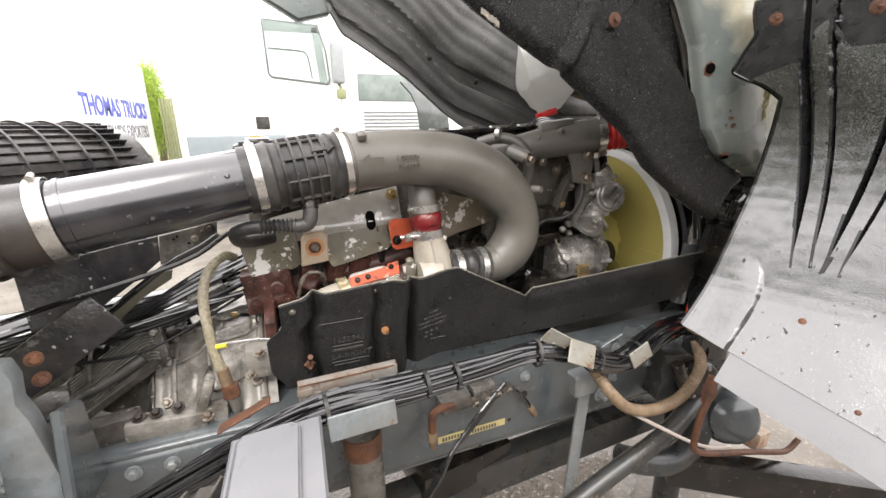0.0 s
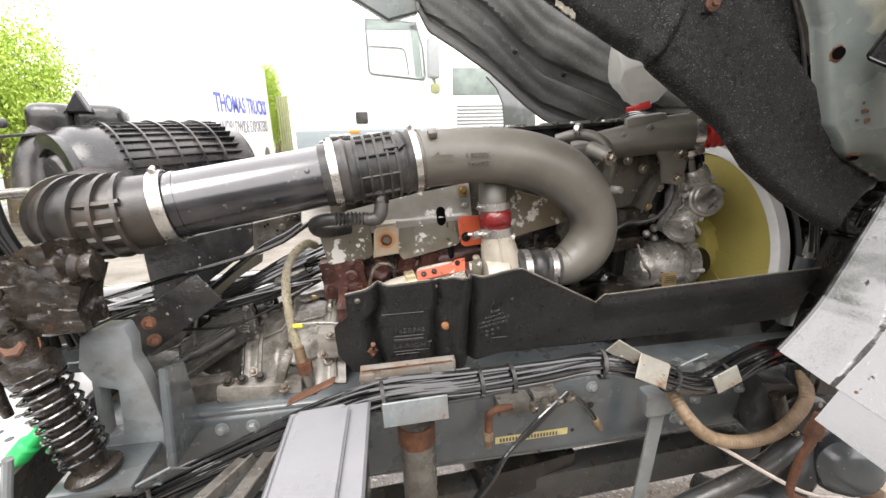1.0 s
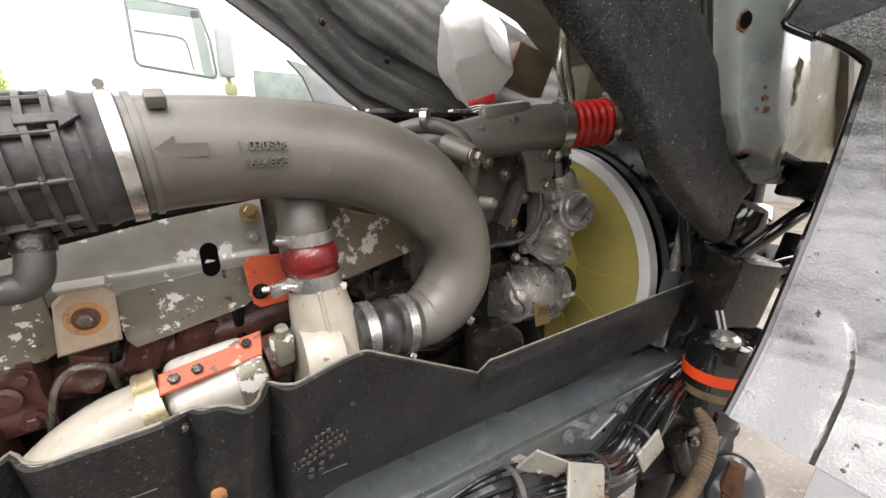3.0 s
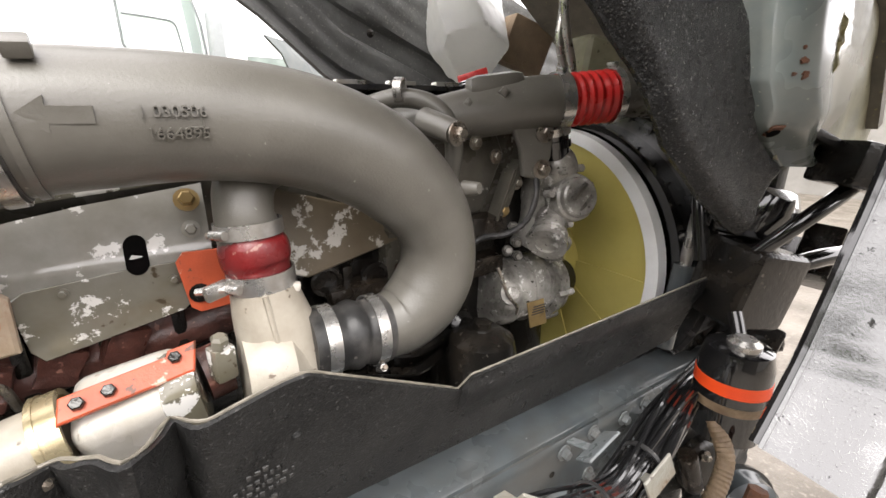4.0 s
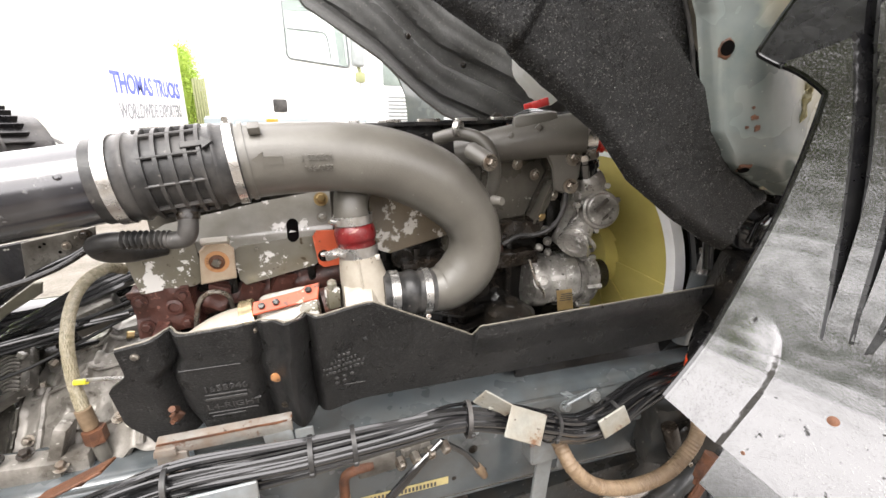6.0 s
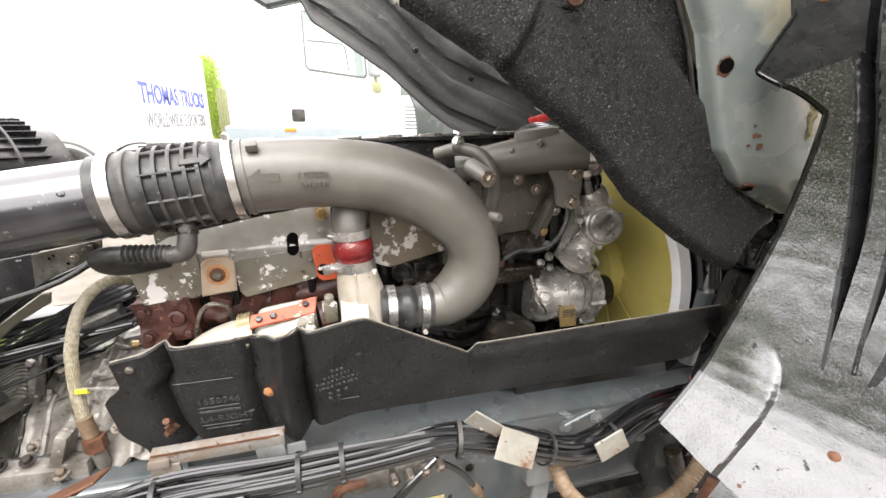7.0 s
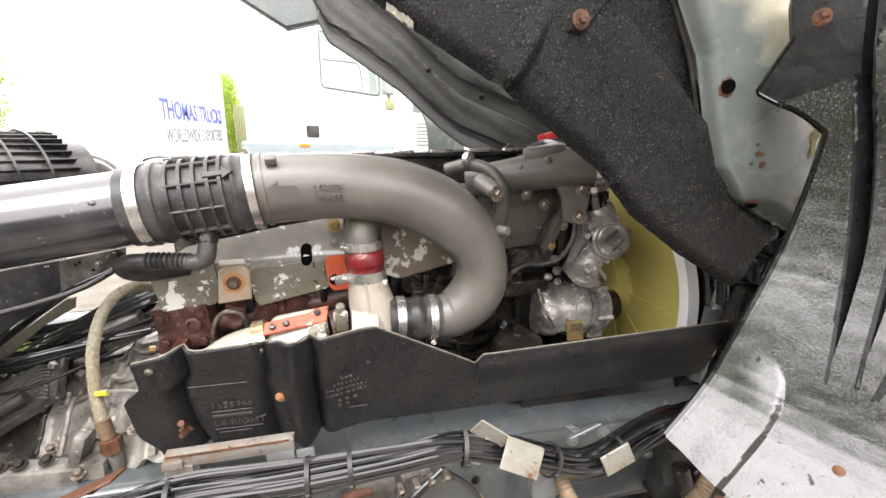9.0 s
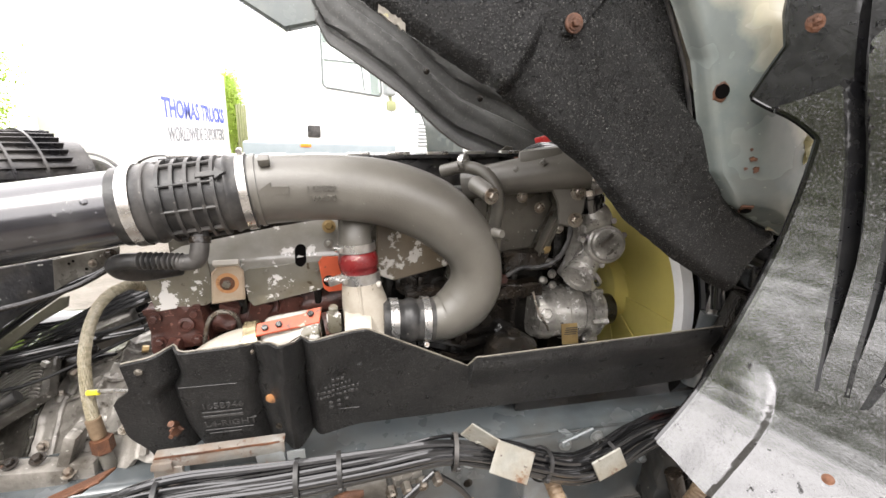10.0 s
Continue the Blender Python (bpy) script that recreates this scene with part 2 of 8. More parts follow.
    braid=mat("braided_hose", (0.2, 0.175, 0.115), (0.3, 0.265, 0.185), 120, 0.28, bump=0.3, bscale=260, coat=0.3),
    corr=mat("brown_conduit", (0.17, 0.115, 0.066), (0.26, 0.19, 0.12), 60, 0.5, bump=0.4, bscale=200, grime=(0.07, 0.04, 0.022), grime_scale=16, grime_amt=0.7),
    wire=mat("black_cable_sheath", (0.005, 0.005, 0.0055), (0.011, 0.011, 0.0115), 40, 0.2, 0.06, grime=(0.016, 0.016, 0.016), grime_scale=18, grime_amt=0.4, coat=1.0, coat_rough=0.04),
    fan=mat("olive_fan_plastic", (0.52, 0.44, 0.12), (0.6, 0.52, 0.16), 5, 0.45, bump=0.05, grime=(0.36, 0.29, 0.075), grime_scale=4),
    white_ring=mat("white_ring_plastic", (0.8, 0.8, 0.78), (0.86, 0.86, 0.84), 12, 0.45, grime=(0.62, 0.6, 0.56), grime_scale=8, grime_amt=0.4),
    cab_steel=mat("cab_blue_grey_paint", (0.1, 0.12, 0.116), (0.155, 0.176, 0.168), 7, 0.26, 0.1, bump=0.06, bscale=30, grime=(0.2, 0.21, 0.185), grime_scale=9, grime_amt=0.6, coat=0.5, coat_rough=0.14, chip=(0.15, 0.075, 0.04), chip_at=0.7, chip_scale=22, chip_soft=0.08, speck=(0.3, 0.31, 0.28), speck_at=0.7, speck_scale=120),
    cab_cream=mat("cream_primer", (0.25, 0.235, 0.155), (0.36, 0.34, 0.245), 9, 0.4, bump=0.5, bscale=35, grime=(0.12, 0.12, 0.085), grime_scale=8, grime_amt=0.85, chip=(0.17, 0.055, 0.022), chip_at=0.60, chip_scale=7, chip_soft=0.05, speck=(0.1, 0.085, 0.05), speck_at=0.66, speck_scale=60),
    foam=mat("yellow_sealant_foam", (0.34, 0.31, 0.14), (0.46, 0.42, 0.24), 30, 0.6, bump=1.0, bscale=60),
    felt_brown=mat("brown_felt", (0.16, 0.145, 0.12), (0.24, 0.22, 0.185), 18, 0.7, bump=0.6, bscale=60, grime=(0.1, 0.09, 0.072), grime_scale=6, grime_amt=0.7, speck=(0.3, 0.28, 0.15), speck_at=0.66, speck_scale=90),
    arch=mat("glossy_black_wheel_arch", (0.007, 0.007, 0.007), (0.014, 0.014, 0.013), 26, 0.10, 0.04, bump=0.13, bscale=260, ior=2.15, coat=0.6, coat_rough=0.07, grime=(0.02, 0.02, 0.019), grime_scale=9, grime_amt=0.5, chip=(0.02, 0.019, 0.018), chip_at=0.635, chip_scale=60, chip_soft=0.05, speck=(0.05, 0.05, 0.048), speck_at=0.66, speck_scale=300, drops=(330, 0.60, 0.2, 0.0015), matte=True),
    void=mat("unlit_hollow", (0.002, 0.002, 0.002), (0.004, 0.003, 0.003), 40, 0.9, ior=1.1),
    pale_line=mat("pale_pink_brake_line", (0.5, 0.43, 0.38), (0.58, 0.51, 0.46), 30, 0.4),
    bright_alloy=mat("bright_tread_alloy", (0.5, 0.5, 0.5), (0.6, 0.6, 0.6), 12, 0.35, metal=0.5, bump=0.1, grime=(0.35, 0.34, 0.33), grime_scale=6),
    arch_flap=mat("semi_gloss_black_flap", (0.01, 0.01, 0.011), (0.02, 0.02, 0.021), 26, 0.16, 0.05, bump=0.08, bscale=200, ior=2.1, coat=0.6, coat_rough=0.1, grime=(0.05, 0.05, 0.05), grime_scale=10, grime_amt=0.6, chip=(0.005, 0.005, 0.005), chip_at=0.68, chip_scale=60),
    leaf_dark=mat("shaded_leaf", (0.03, 0.042, 0.008), (0.06, 0.078, 0.016), 2.5, 0.5),
    olive_sky_lit=mat("sky_lit_olive_paint", (0.23, 0.22, 0.195), (0.34, 0.33, 0.305), 8, 0.16, 0.08, bump=0.1, bscale=60, chip=(0.62, 0.6, 0.57), chip_at=0.6, chip_scale=16, chip_soft=0.015, grime=(0.15, 0.135, 0.1), grime_scale=6, grime_amt=0.8, coat=0.7, coat_rough=0.12),
    burnt=mat("scorched_orange_ring", (0.4, 0.17, 0.06), (0.48, 0.26, 0.12), 30, 0.5, bump=0.2, chip=(0.14, 0.055, 0.025), chip_at=0.58, chip_scale=50, chip_soft=0.1),
    raw_edge=mat("raw_moulded_edge", (0.1, 0.09, 0.07), (0.22, 0.2, 0.165), 60, 0.4, bump=0.3),
    arch_groove=mat("shade_black_plastic", (0.006, 0.006, 0.007), (0.014, 0.014, 0.014), 40, 0.28, bump=0.15, bscale=120),
    white_paint=mat("white_vehicle_paint", (0.8, 0.8, 0.8), (0.83, 0.83, 0.82), 3, 0.3, 0.05, coat=0.4),
    grey_panel=mat("grey_vehicle_plastic", (0.2, 0.235, 0.25), (0.24, 0.275, 0.29), 5, 0.4, coat=0.2),
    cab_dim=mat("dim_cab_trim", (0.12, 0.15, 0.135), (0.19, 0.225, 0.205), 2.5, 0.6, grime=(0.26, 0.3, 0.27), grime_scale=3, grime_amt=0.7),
    cab_sky=mat("sky_pale_panel", (0.7, 0.74, 0.7), (0.78, 0.8, 0.77), 2.0, 0.6, grime=(0.55, 0.62, 0.57), grime_scale=3, grime_amt=0.7),
    dark_trim=mat("dark_vehicle_trim", (0.13, 0.145, 0.145), (0.18, 0.195, 0.195), 5, 0.4),
    mirror_grey=mat("grey_mirror_shell", (0.22, 0.24, 0.24), (0.3, 0.32, 0.32), 5, 0.4, coat=0.2),
    plate=mat("pale_grey_cover", (0.11, 0.112, 0.12), (0.145, 0.146, 0.155), 8, 0.34, bump=0.08, bscale=200, chip=(0.08, 0.068, 0.052), chip_at=0.72, chip_scale=45, grime=(0.15, 0.145, 0.14), grime_scale=7, coat=0.2),
    # pale flecks paint the damp ground's sparkle into the colour
    concrete=mat("damp_concrete", (0.11, 0.093, 0.073), (0.21, 0.186, 0.155), 7, 0.4, 0.16, bump=1.0, bscale=30, bdist=0.012, grime=(0.04, 0.03, 0.02), grime_scale=3.5, grime_amt=0.7, chip=(0.3, 0.27, 0.225), chip_at=0.55, chip_scale=34, chip_soft=0.2, speck=(0.5, 0.47, 0.42), speck_at=0.7, speck_scale=110),
    # brown base carries the truck's shade, pale chips paint the wet glints
    wet_oil_shade=mat("oily_wet_shaded_concrete", (0.06, 0.045, 0.03), (0.16, 0.125, 0.09), 22, 0.10, 0.06, bump=0.9, bscale=55, bdist=0.01, chip=(0.42, 0.37, 0.31), chip_at=0.56, chip_scale=45, chip_soft=0.1, coat=0.6, coat_rough=0.08, drops=(70, 0.5, 0.8, 0.01)),
    block_wall=mat("grey_blockwork", (0.22, 0.21, 0.19), (0.28, 0.27, 0.25), 4, 0.8, bump=0.4, bscale=20, grime=(0.12, 0.115, 0.1), grime_scale=0.8),
    yellow_tag=mat("pale_yellow_label", (0.52, 0.44, 0.2), (0.44, 0.37, 0.17), 30, 0.5, grime=(0.25, 0.2, 0.12), grime_scale=30),
    ink=mat("dark_ink", 0.03, 0.05, 40, 0.6),
    blue_ink=mat("blue_sign_paint", (0.03, 0.05, 0.33), (0.04, 0.07, 0.4), 6, 0.5),
    grey_ink=mat("grey_sign_paint", (0.13, 0.135, 0.15), (0.17, 0.175, 0.19), 6, 0.5),
    lamp_orange=mat("amber_lens", (0.85, 0.17, 0.02), (0.9, 0.25, 0.03), 20, 0.25),
    label_orange=mat("orange_label", (0.9, 0.09, 0.015), (0.85, 0.075, 0.015), 20, 0.4),
    gloss_black=mat("gloss_black_paint", (0.004, 0.004, 0.0045), (0.009, 0.009, 0.0095), 20, 0.1, 0.05, coat=1.0, coat_rough=0.05, grime=(0.03, 0.028, 0.026), grime_scale=12),
    poly=mat("white_polythene", (0.6, 0.6, 0.58), (0.72, 0.72, 0.7), 8, 0.3, 0.08, bump=0.3, bscale=16, grime=(0.7, 0.68, 0.63), grime_scale=8, grime_amt=0.6),
    card=mat("brown_cardboard", (0.17, 0.12, 0.075), (0.24, 0.175, 0.11), 20, 0.8, bump=0.5),
    green=mat("green_plastic", (0.02, 0.42, 0.1), (0.03, 0.5, 0.13), 20, 0.4),
    yellow=mat("yellow_coil", (0.7, 0.62, 0.03), (0.75, 0.68, 0.05), 20, 0.4),
    leaf=mat("leaf", (0.24, 0.37, 0.035), (0.42, 0.54, 0.09), 2.5, 0.5),
    bark=mat("bark", (0.12, 0.09, 0.06), (0.2, 0.16, 0.11), 10, 0.9, bump=0.8, bscale=30),
    timber=mat("green_stained_timber", (0.2, 0.22, 0.1), (0.27, 0.28, 0.15), 10, 0.8, bump=0.4, bscale=50),
)
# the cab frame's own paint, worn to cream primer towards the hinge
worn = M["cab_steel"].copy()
worn.name = "cab_paint_worn_and_lit"
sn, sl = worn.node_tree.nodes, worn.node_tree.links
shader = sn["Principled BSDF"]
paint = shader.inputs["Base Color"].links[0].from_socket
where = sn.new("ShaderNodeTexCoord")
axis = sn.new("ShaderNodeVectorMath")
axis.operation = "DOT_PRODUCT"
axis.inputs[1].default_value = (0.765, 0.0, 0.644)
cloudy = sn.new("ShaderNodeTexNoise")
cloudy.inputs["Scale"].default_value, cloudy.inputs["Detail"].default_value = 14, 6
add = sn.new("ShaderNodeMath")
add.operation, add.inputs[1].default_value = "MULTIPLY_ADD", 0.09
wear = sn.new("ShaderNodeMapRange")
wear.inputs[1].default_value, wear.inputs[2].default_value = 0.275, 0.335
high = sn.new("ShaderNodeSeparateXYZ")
# reaches well down: the right side's brighter light is painted in with the wear
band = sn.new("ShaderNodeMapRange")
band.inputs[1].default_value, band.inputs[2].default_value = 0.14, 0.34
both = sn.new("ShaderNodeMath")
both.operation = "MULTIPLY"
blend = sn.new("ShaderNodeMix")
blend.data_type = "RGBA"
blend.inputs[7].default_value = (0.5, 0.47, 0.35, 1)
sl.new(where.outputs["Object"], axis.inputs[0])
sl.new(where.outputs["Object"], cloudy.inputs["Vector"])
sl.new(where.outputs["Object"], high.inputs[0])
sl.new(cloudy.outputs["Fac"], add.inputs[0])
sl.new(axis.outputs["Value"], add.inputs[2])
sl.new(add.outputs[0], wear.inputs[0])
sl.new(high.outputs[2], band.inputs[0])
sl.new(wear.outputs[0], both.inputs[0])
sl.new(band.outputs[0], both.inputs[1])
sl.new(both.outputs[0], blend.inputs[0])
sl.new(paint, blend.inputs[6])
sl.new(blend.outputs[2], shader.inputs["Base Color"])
M["cab_worn_lit"] = worn
glass = bpy.data.materials.new("window_glass")
glass.use_nodes = True
gb = glass.node_tree.nodes["Principled BSDF"]
gb.inputs["Base Color"].default_value, gb.inputs["Roughness"].default_value = (0.93, 0.98, 0.96, 1), 0.03
gb.inputs["Transmission Weight"].default_value, gb.inputs["IOR"].default_value = 1.0, 1.45
M["glass"] = glass
# thin film lets daylight through
pn, pk = M["poly"].node_tree.nodes, M["poly"].node_tree.links
film_out = next(x for x in pn if x.type == "OUTPUT_MATERIAL")
through_light = pn.new("ShaderNodeBsdfTranslucent")
through_light.inputs[0].default_value = (0.9, 0.9, 0.87, 1)
film_mix = pn.new("ShaderNodeMixShader")
film_mix.inputs[0].default_value = 0.4
pk.new(pn["Principled BSDF"].outputs[0], film_mix.inputs[1])
pk.new(through_light.outputs[0], film_mix.inputs[2])
pk.new(film_mix.outputs[0], film_out.inputs[0])

# ---- building helpers ----
ORIGIN = {}


def thing(name, at, label, category, group="", kind=""):
    ob = new(name)
    ob.empty_display_size = 0.05
    ob.location = at
    ORIGIN[ob.name] = Vector(at)
    return tagged(ob, label, category, group, kind)


def to_mesh(name, bm, material, origin, angle=0.6):
    bm.normal_update()
    for f in bm.faces:
        f.smooth = True
    for e in bm.edges:
        if len(e.link_faces) == 2 and e.calc_face_angle(0) > angle:
            e.smooth = False
    bmesh.ops.translate(bm, verts=bm.verts, vec=-Vector(origin))
    me = bpy.data.meshes.new(name)
    bm.to_mesh(me)
    bm.free()
    me.materials.append(M[material])
    return me


def part(name, bm, material, parent, label=""):
    """One mesh, modelled in world places, under a thing or under a part."""
    o = ORIGIN[parent.name]
    ob = new(name, to_mesh(name, bm, material, o))
    ob.parent = parent
    ORIGIN[ob.name] = o
    return tagged(ob, label) if label else ob


def solo(name, bm, material, label, category, group="", kind=""):
    """A thing that is one mesh; its origin is the middle of its foot."""
    vs = [v.co for v in bm.verts]
    o = Vector(((min(v.x for v in vs) + max(v.x for v in vs)) / 2, (min(v.y for v in vs) + max(v.y for v in vs)) / 2, min(v.z for v in vs)))
    ob = new(name, to_mesh(name, bm, material, o))
    ob.location = o
    ORIGIN[ob.name] = o
    return tagged(ob, label, category, group, kind)


def B():
    return bmesh.new()


def frame_of(d):
    d = Vector(d).normalized()
    a = Vector((0, 0, 1)) if abs(d.z) < 0.9 else Vector((1, 0, 0))
    u = d.cross(a).normalized()
    return u, u.cross(d).normalized() * -1, d


def curve(pts, n=8):
    """A smooth run of points through pts; each may carry a radius as its fourth number."""
    p = [np.array(q, float) for q in pts]
    if len(p) == 2:
        return [tuple(float(c) for c in p[0] + (p[1] - p[0]) * i / n) for i in range(n + 1)]
    p = [2 * p[0] - p[1]] + p + [2 * p[-1] - p[-2]]
    out = []
    for i in range(1, len(p) - 2):
        a, b, c, d = p[i - 1:i + 3]
        for k in range(n):
            t = k / n
            out.append(0.5 * (2 * b + (c - a) * t + (2 * a - 5 * b + 4 * c - d) * t * t + (3 * b - a - 3 * c + d) * t ** 3))
    out.append(p[-2])
    return [tuple(float(c) for c in q) for q in out]


def tube(bm, pts, r=0.01, seg=12, n=8, cap=True, wave=None, flat=1.0):
    """A round bar or hose along a smooth run of points. wave(i, s): a factor on the radius along the way."""
    run = curve(pts, n)
    rings, u = [], None
    s = 0.0
    for i, q in enumerate(run):
        c = Vector(q[:3])
        a = Vector(run[max(i - 1, 0)][:3])
        b = Vector(run[min(i + 1, len(run) - 1)][:3])
        d = (b - a).normalized()
        if i:
            s += (c - Vector(run[i - 1][:3])).length
        u = frame_of(d)[0] if u is None else (u - d * u.dot(d)).normalized()
        v = d.cross(u)
        rad = float((q[3] if len(q) > 3 else r) * (wave(i, s) if wave else 1))
        rings.append([bm.verts.new(c + rad * (math.cos(w) * u + flat * math.sin(w) * v)) for w in [2 * math.pi * k / seg for k in range(seg)]])
    for a, b in zip(rings, rings[1:]):
        for k in range(seg):
            bm.faces.new((a[k], a[(k + 1) % seg], b[(k + 1) % seg], b[k]))
    if cap:
        bm.faces.new(rings[0][::-1])
        bm.faces.new(rings[-1])
    return bm


def lathe(bm, at, d, profile, seg=24, cap=True):
    """A turned shape: profile of (height along d, radius)."""
    u, v, d = frame_of(d)
    at = Vector([float(a) for a in at])
    rings = [[bm.verts.new(at + d * h + r * (math.cos(w) * u + math.sin(w) * v)) for w in [2 * math.pi * k / seg for k in range(seg)]] for h, r in profile]
    for a, b in zip(rings, rings[1:]):
        for k in range(seg):
            bm.faces.new((a[k], a[(k + 1) % seg], b[(k + 1) % seg], b[k]))
    if cap:
        bm.faces.new(rings[0][::-1])
        bm.faces.new(rings[-1])
    bmesh.ops.recalc_face_normals(bm, faces=bm.faces[:])
    return bm


def pipe_ring(bm, at, d, r0, r1, w, seg=32):
    """A flat hoop round d, from radius r0 to r1, w wide."""
    u, v, d = frame_of(d)
    at = Vector([float(a) for a in at])
    rows = [(-w / 2, r0), (-w / 2, r1), (w / 2, r1), (w / 2, r0)]
    rings = [[bm.verts.new(at + d * h + r * (math.cos(a) * u + math.sin(a) * v)) for a in [2 * math.pi * k / seg for k in range(seg)]] for h, r in rows]
    for i in range(4):
        a, b = rings[i], rings[(i + 1) % 4]
        for k in range(seg):
            bm.faces.new((a[k], a[(k + 1) % seg], b[(k + 1) % seg], b[k]))
    bmesh.ops.recalc_face_normals(bm, faces=bm.faces[:])
    return bm


def box(bm, c, s, rot=(0, 0, 0), bev=0.004, seg=2):
    m = pose(*c, *rot) @ Matrix.Diagonal((*s, 1))
    made = bmesh.ops.create_cube(bm, size=1.0, matrix=m)["verts"]
    if bev:
        es = list({e for v in made for e in v.link_edges})
        bmesh.ops.bevel(bm, geom=es, offset=bev, segments=seg, affect="EDGES", profile=0.6)
    return bm


def plate(bm, poly, at, u, v, thick, bev=0.0015):
    """A flat piece: a polygon in the axes u, v from at, thickened along u x v."""
    u, v, at = Vector(u), Vector(v), Vector(at)
    w = u.cross(v).normalized() * thick
    lo = [bm.verts.new(at + u * a + v * b) for a, b in poly]
    hi = [bm.verts.new(q.co + w) for q in lo]
    k = len(poly)
    fs = [bm.faces.new(lo[::-1]), bm.faces.new(hi)]
    for i in range(k):
        fs.append(bm.faces.new((lo[i], lo[(i + 1) % k], hi[(i + 1) % k], hi[i])))
    bmesh.ops.recalc_face_normals(bm, faces=fs)
    if bev:
        es = list({e for f in fs[:2] for e in f.edges})
        bmesh.ops.bevel(bm, geom=es, offset=bev, segments=1, affect="EDGES")
    return bm


def sheet(bm, fn, nu, nv, thick):
    """A bent sheet: fn(u, v) for u, v from 0 to 1, thickened."""
    g = [[bm.verts.new(fn(i / nu, j / nv)) for j in range(nv + 1)] for i in range(nu + 1)]
    fs = [bm.faces.new((g[i][j], g[i + 1][j], g[i + 1][j + 1], g[i][j + 1])) for i in range(nu) for j in range(nv)]
    bmesh.ops.recalc_face_normals(bm, faces=fs)
    bmesh.ops.solidify(bm, geom=fs, thickness=thick)
    bmesh.ops.recalc_face_normals(bm, faces=bm.faces[:])
    return bm


def holed(bm, outer, inner, y, thick, bev=0.006):
    """A flat casting in x, z at y, with one opening through it; thickened towards +y."""
    loops = []
    for pts in (outer, inner):
        vs = [bm.verts.new((a, y, b)) for a, b in pts]
        loops += [bm.edges.new((p, q)) for p, q in zip(vs, vs[1:] + vs[:1])]
    made = bmesh.ops.triangle_fill(bm, use_beauty=True, edges=loops)["geom"]
    faces = [g for g in made if isinstance(g, bmesh.types.BMFace)]
    out = bmesh.ops.extrude_face_region(bm, geom=faces)["geom"]
    bmesh.ops.translate(bm, verts=[g for g in out if isinstance(g, bmesh.types.BMVert)], vec=(0, thick, 0))
    bmesh.ops.recalc_face_normals(bm, faces=bm.faces[:])
    sharp = [e for e in bm.edges if len(e.link_faces) == 2 and e.calc_face_angle(0) > 0.8]
    bmesh.ops.bevel(bm, geom=sharp, offset=bev, segments=2, affect="EDGES", profile=0.6)
    return bm


def bolt(bm, at, d, r=0.009, h=0.008, washer=True):
    if washer:
        lathe(bm, at, d, [(0, r * 1.6), (r * 0.3, r * 1.6)], 14)
    lathe(bm, Vector(at) + Vector(d).normalized() * (r * 0.3 if washer else 0), d, [(0, r), (h * 0.85, r), (h, r * 0.8)], 6)
    return bm


def rough_box(c, s, rot, amp=0.004, cuts=9):
    """A lumpy cast block."""
    bm = B()
    made = bmesh.ops.create_cube(bm, size=1.0, matrix=pose(*c, *rot) @ Matrix.Diagonal((*s, 1)))["verts"]
    bmesh.ops.subdivide_edges(bm, edges=list({e for v in made for e in v.link_edges}), cuts=cuts, use_grid_fill=True)
    bmesh.ops.smooth_vert(bm, verts=bm.verts, factor=0.5, use_axis_x=True, use_axis_y=True, use_axis_z=True)
    for v in bm.verts:
        q = v.co.copy()
        v.co = q + amp * Vector((noise.noise(q * 30), 1.5 * noise.noise(q * 30 + Vector((5, 0, 0))), noise.noise(q * 30 + Vector((0, 5, 0)))))
    return bm


def lerp(a, b, t):
    return a + (b - a) * t


def along(keys, t):
    """Straight runs between keys of (t, value...)."""
    if t <= keys[0][0]:
        return keys[0][1:]
    for a, b in zip(keys, keys[1:]):
        if t <= b[0]:
            k = (t - a[0]) / (b[0] - a[0])
            return [lerp(p, q, k) for p, q in zip(a[1:], b[1:])]
    return keys[-1][1:]


def smooth(a, b, t):
    t = min(1, max(0, (t - a) / (b - a)))
    return t * t * (3 - 2 * t)


def clamp_band(name, at, d, r, w, group, gap=0.002, screw=(0, 0, 1), label="worn bright steel hose clamp with a tightening screw"):
    """A worm-drive clamp: band, screw housing and screw."""
    c = thing(name, at, label, "hose clamp", group)
    part("band", pipe_ring(B(), at, d, r, r + 0.003, w, 40), "steel", c)
    up = Vector(screw) - Vector(d).normalized() * Vector(screw).dot(Vector(d).normalized())
    up.normalize()
    side = up.cross(Vector(d).normalized())
    p = Vector(at) + up * (r + 0.008)
    bm = B()
    tube(bm, [p - side * 0.012, p + side * 0.012], 0.006, 10, 2)
    part("screw_housing", bm, "steel", c)
    bm = B()
    lathe(bm, p + side * 0.012, side, [(0, 0.005), (0.006, 0.005), (0.007, 0.004)], 6)
    part("screw", bm, "bolt", c)
    return c


def letters(text, size, m, material, depth, name, parent=None, label="", bold=0.0):
    """Raised lettering as a mesh, at the pose m, its foot on the left end."""
    cu = bpy.data.curves.new("lettering", "FONT")
    cu.body, cu.size, cu.extrude, cu.resolution_u, cu.offset = text, size, depth, 3, bold
    tmp = new("lettering", cu)
    me = bpy.data.meshes.new_from_object(tmp.evaluated_get(bpy.context.evaluated_depsgraph_get()))
    bpy.data.objects.remove(tmp)
    bm = B()
    bm.from_mesh(me)
    bpy.data.meshes.remove(me)
    bmesh.ops.transform(bm, matrix=m, verts=bm.verts)
    return part(name, bm, material, parent, label)


# ---- the ground ----
bm = B()
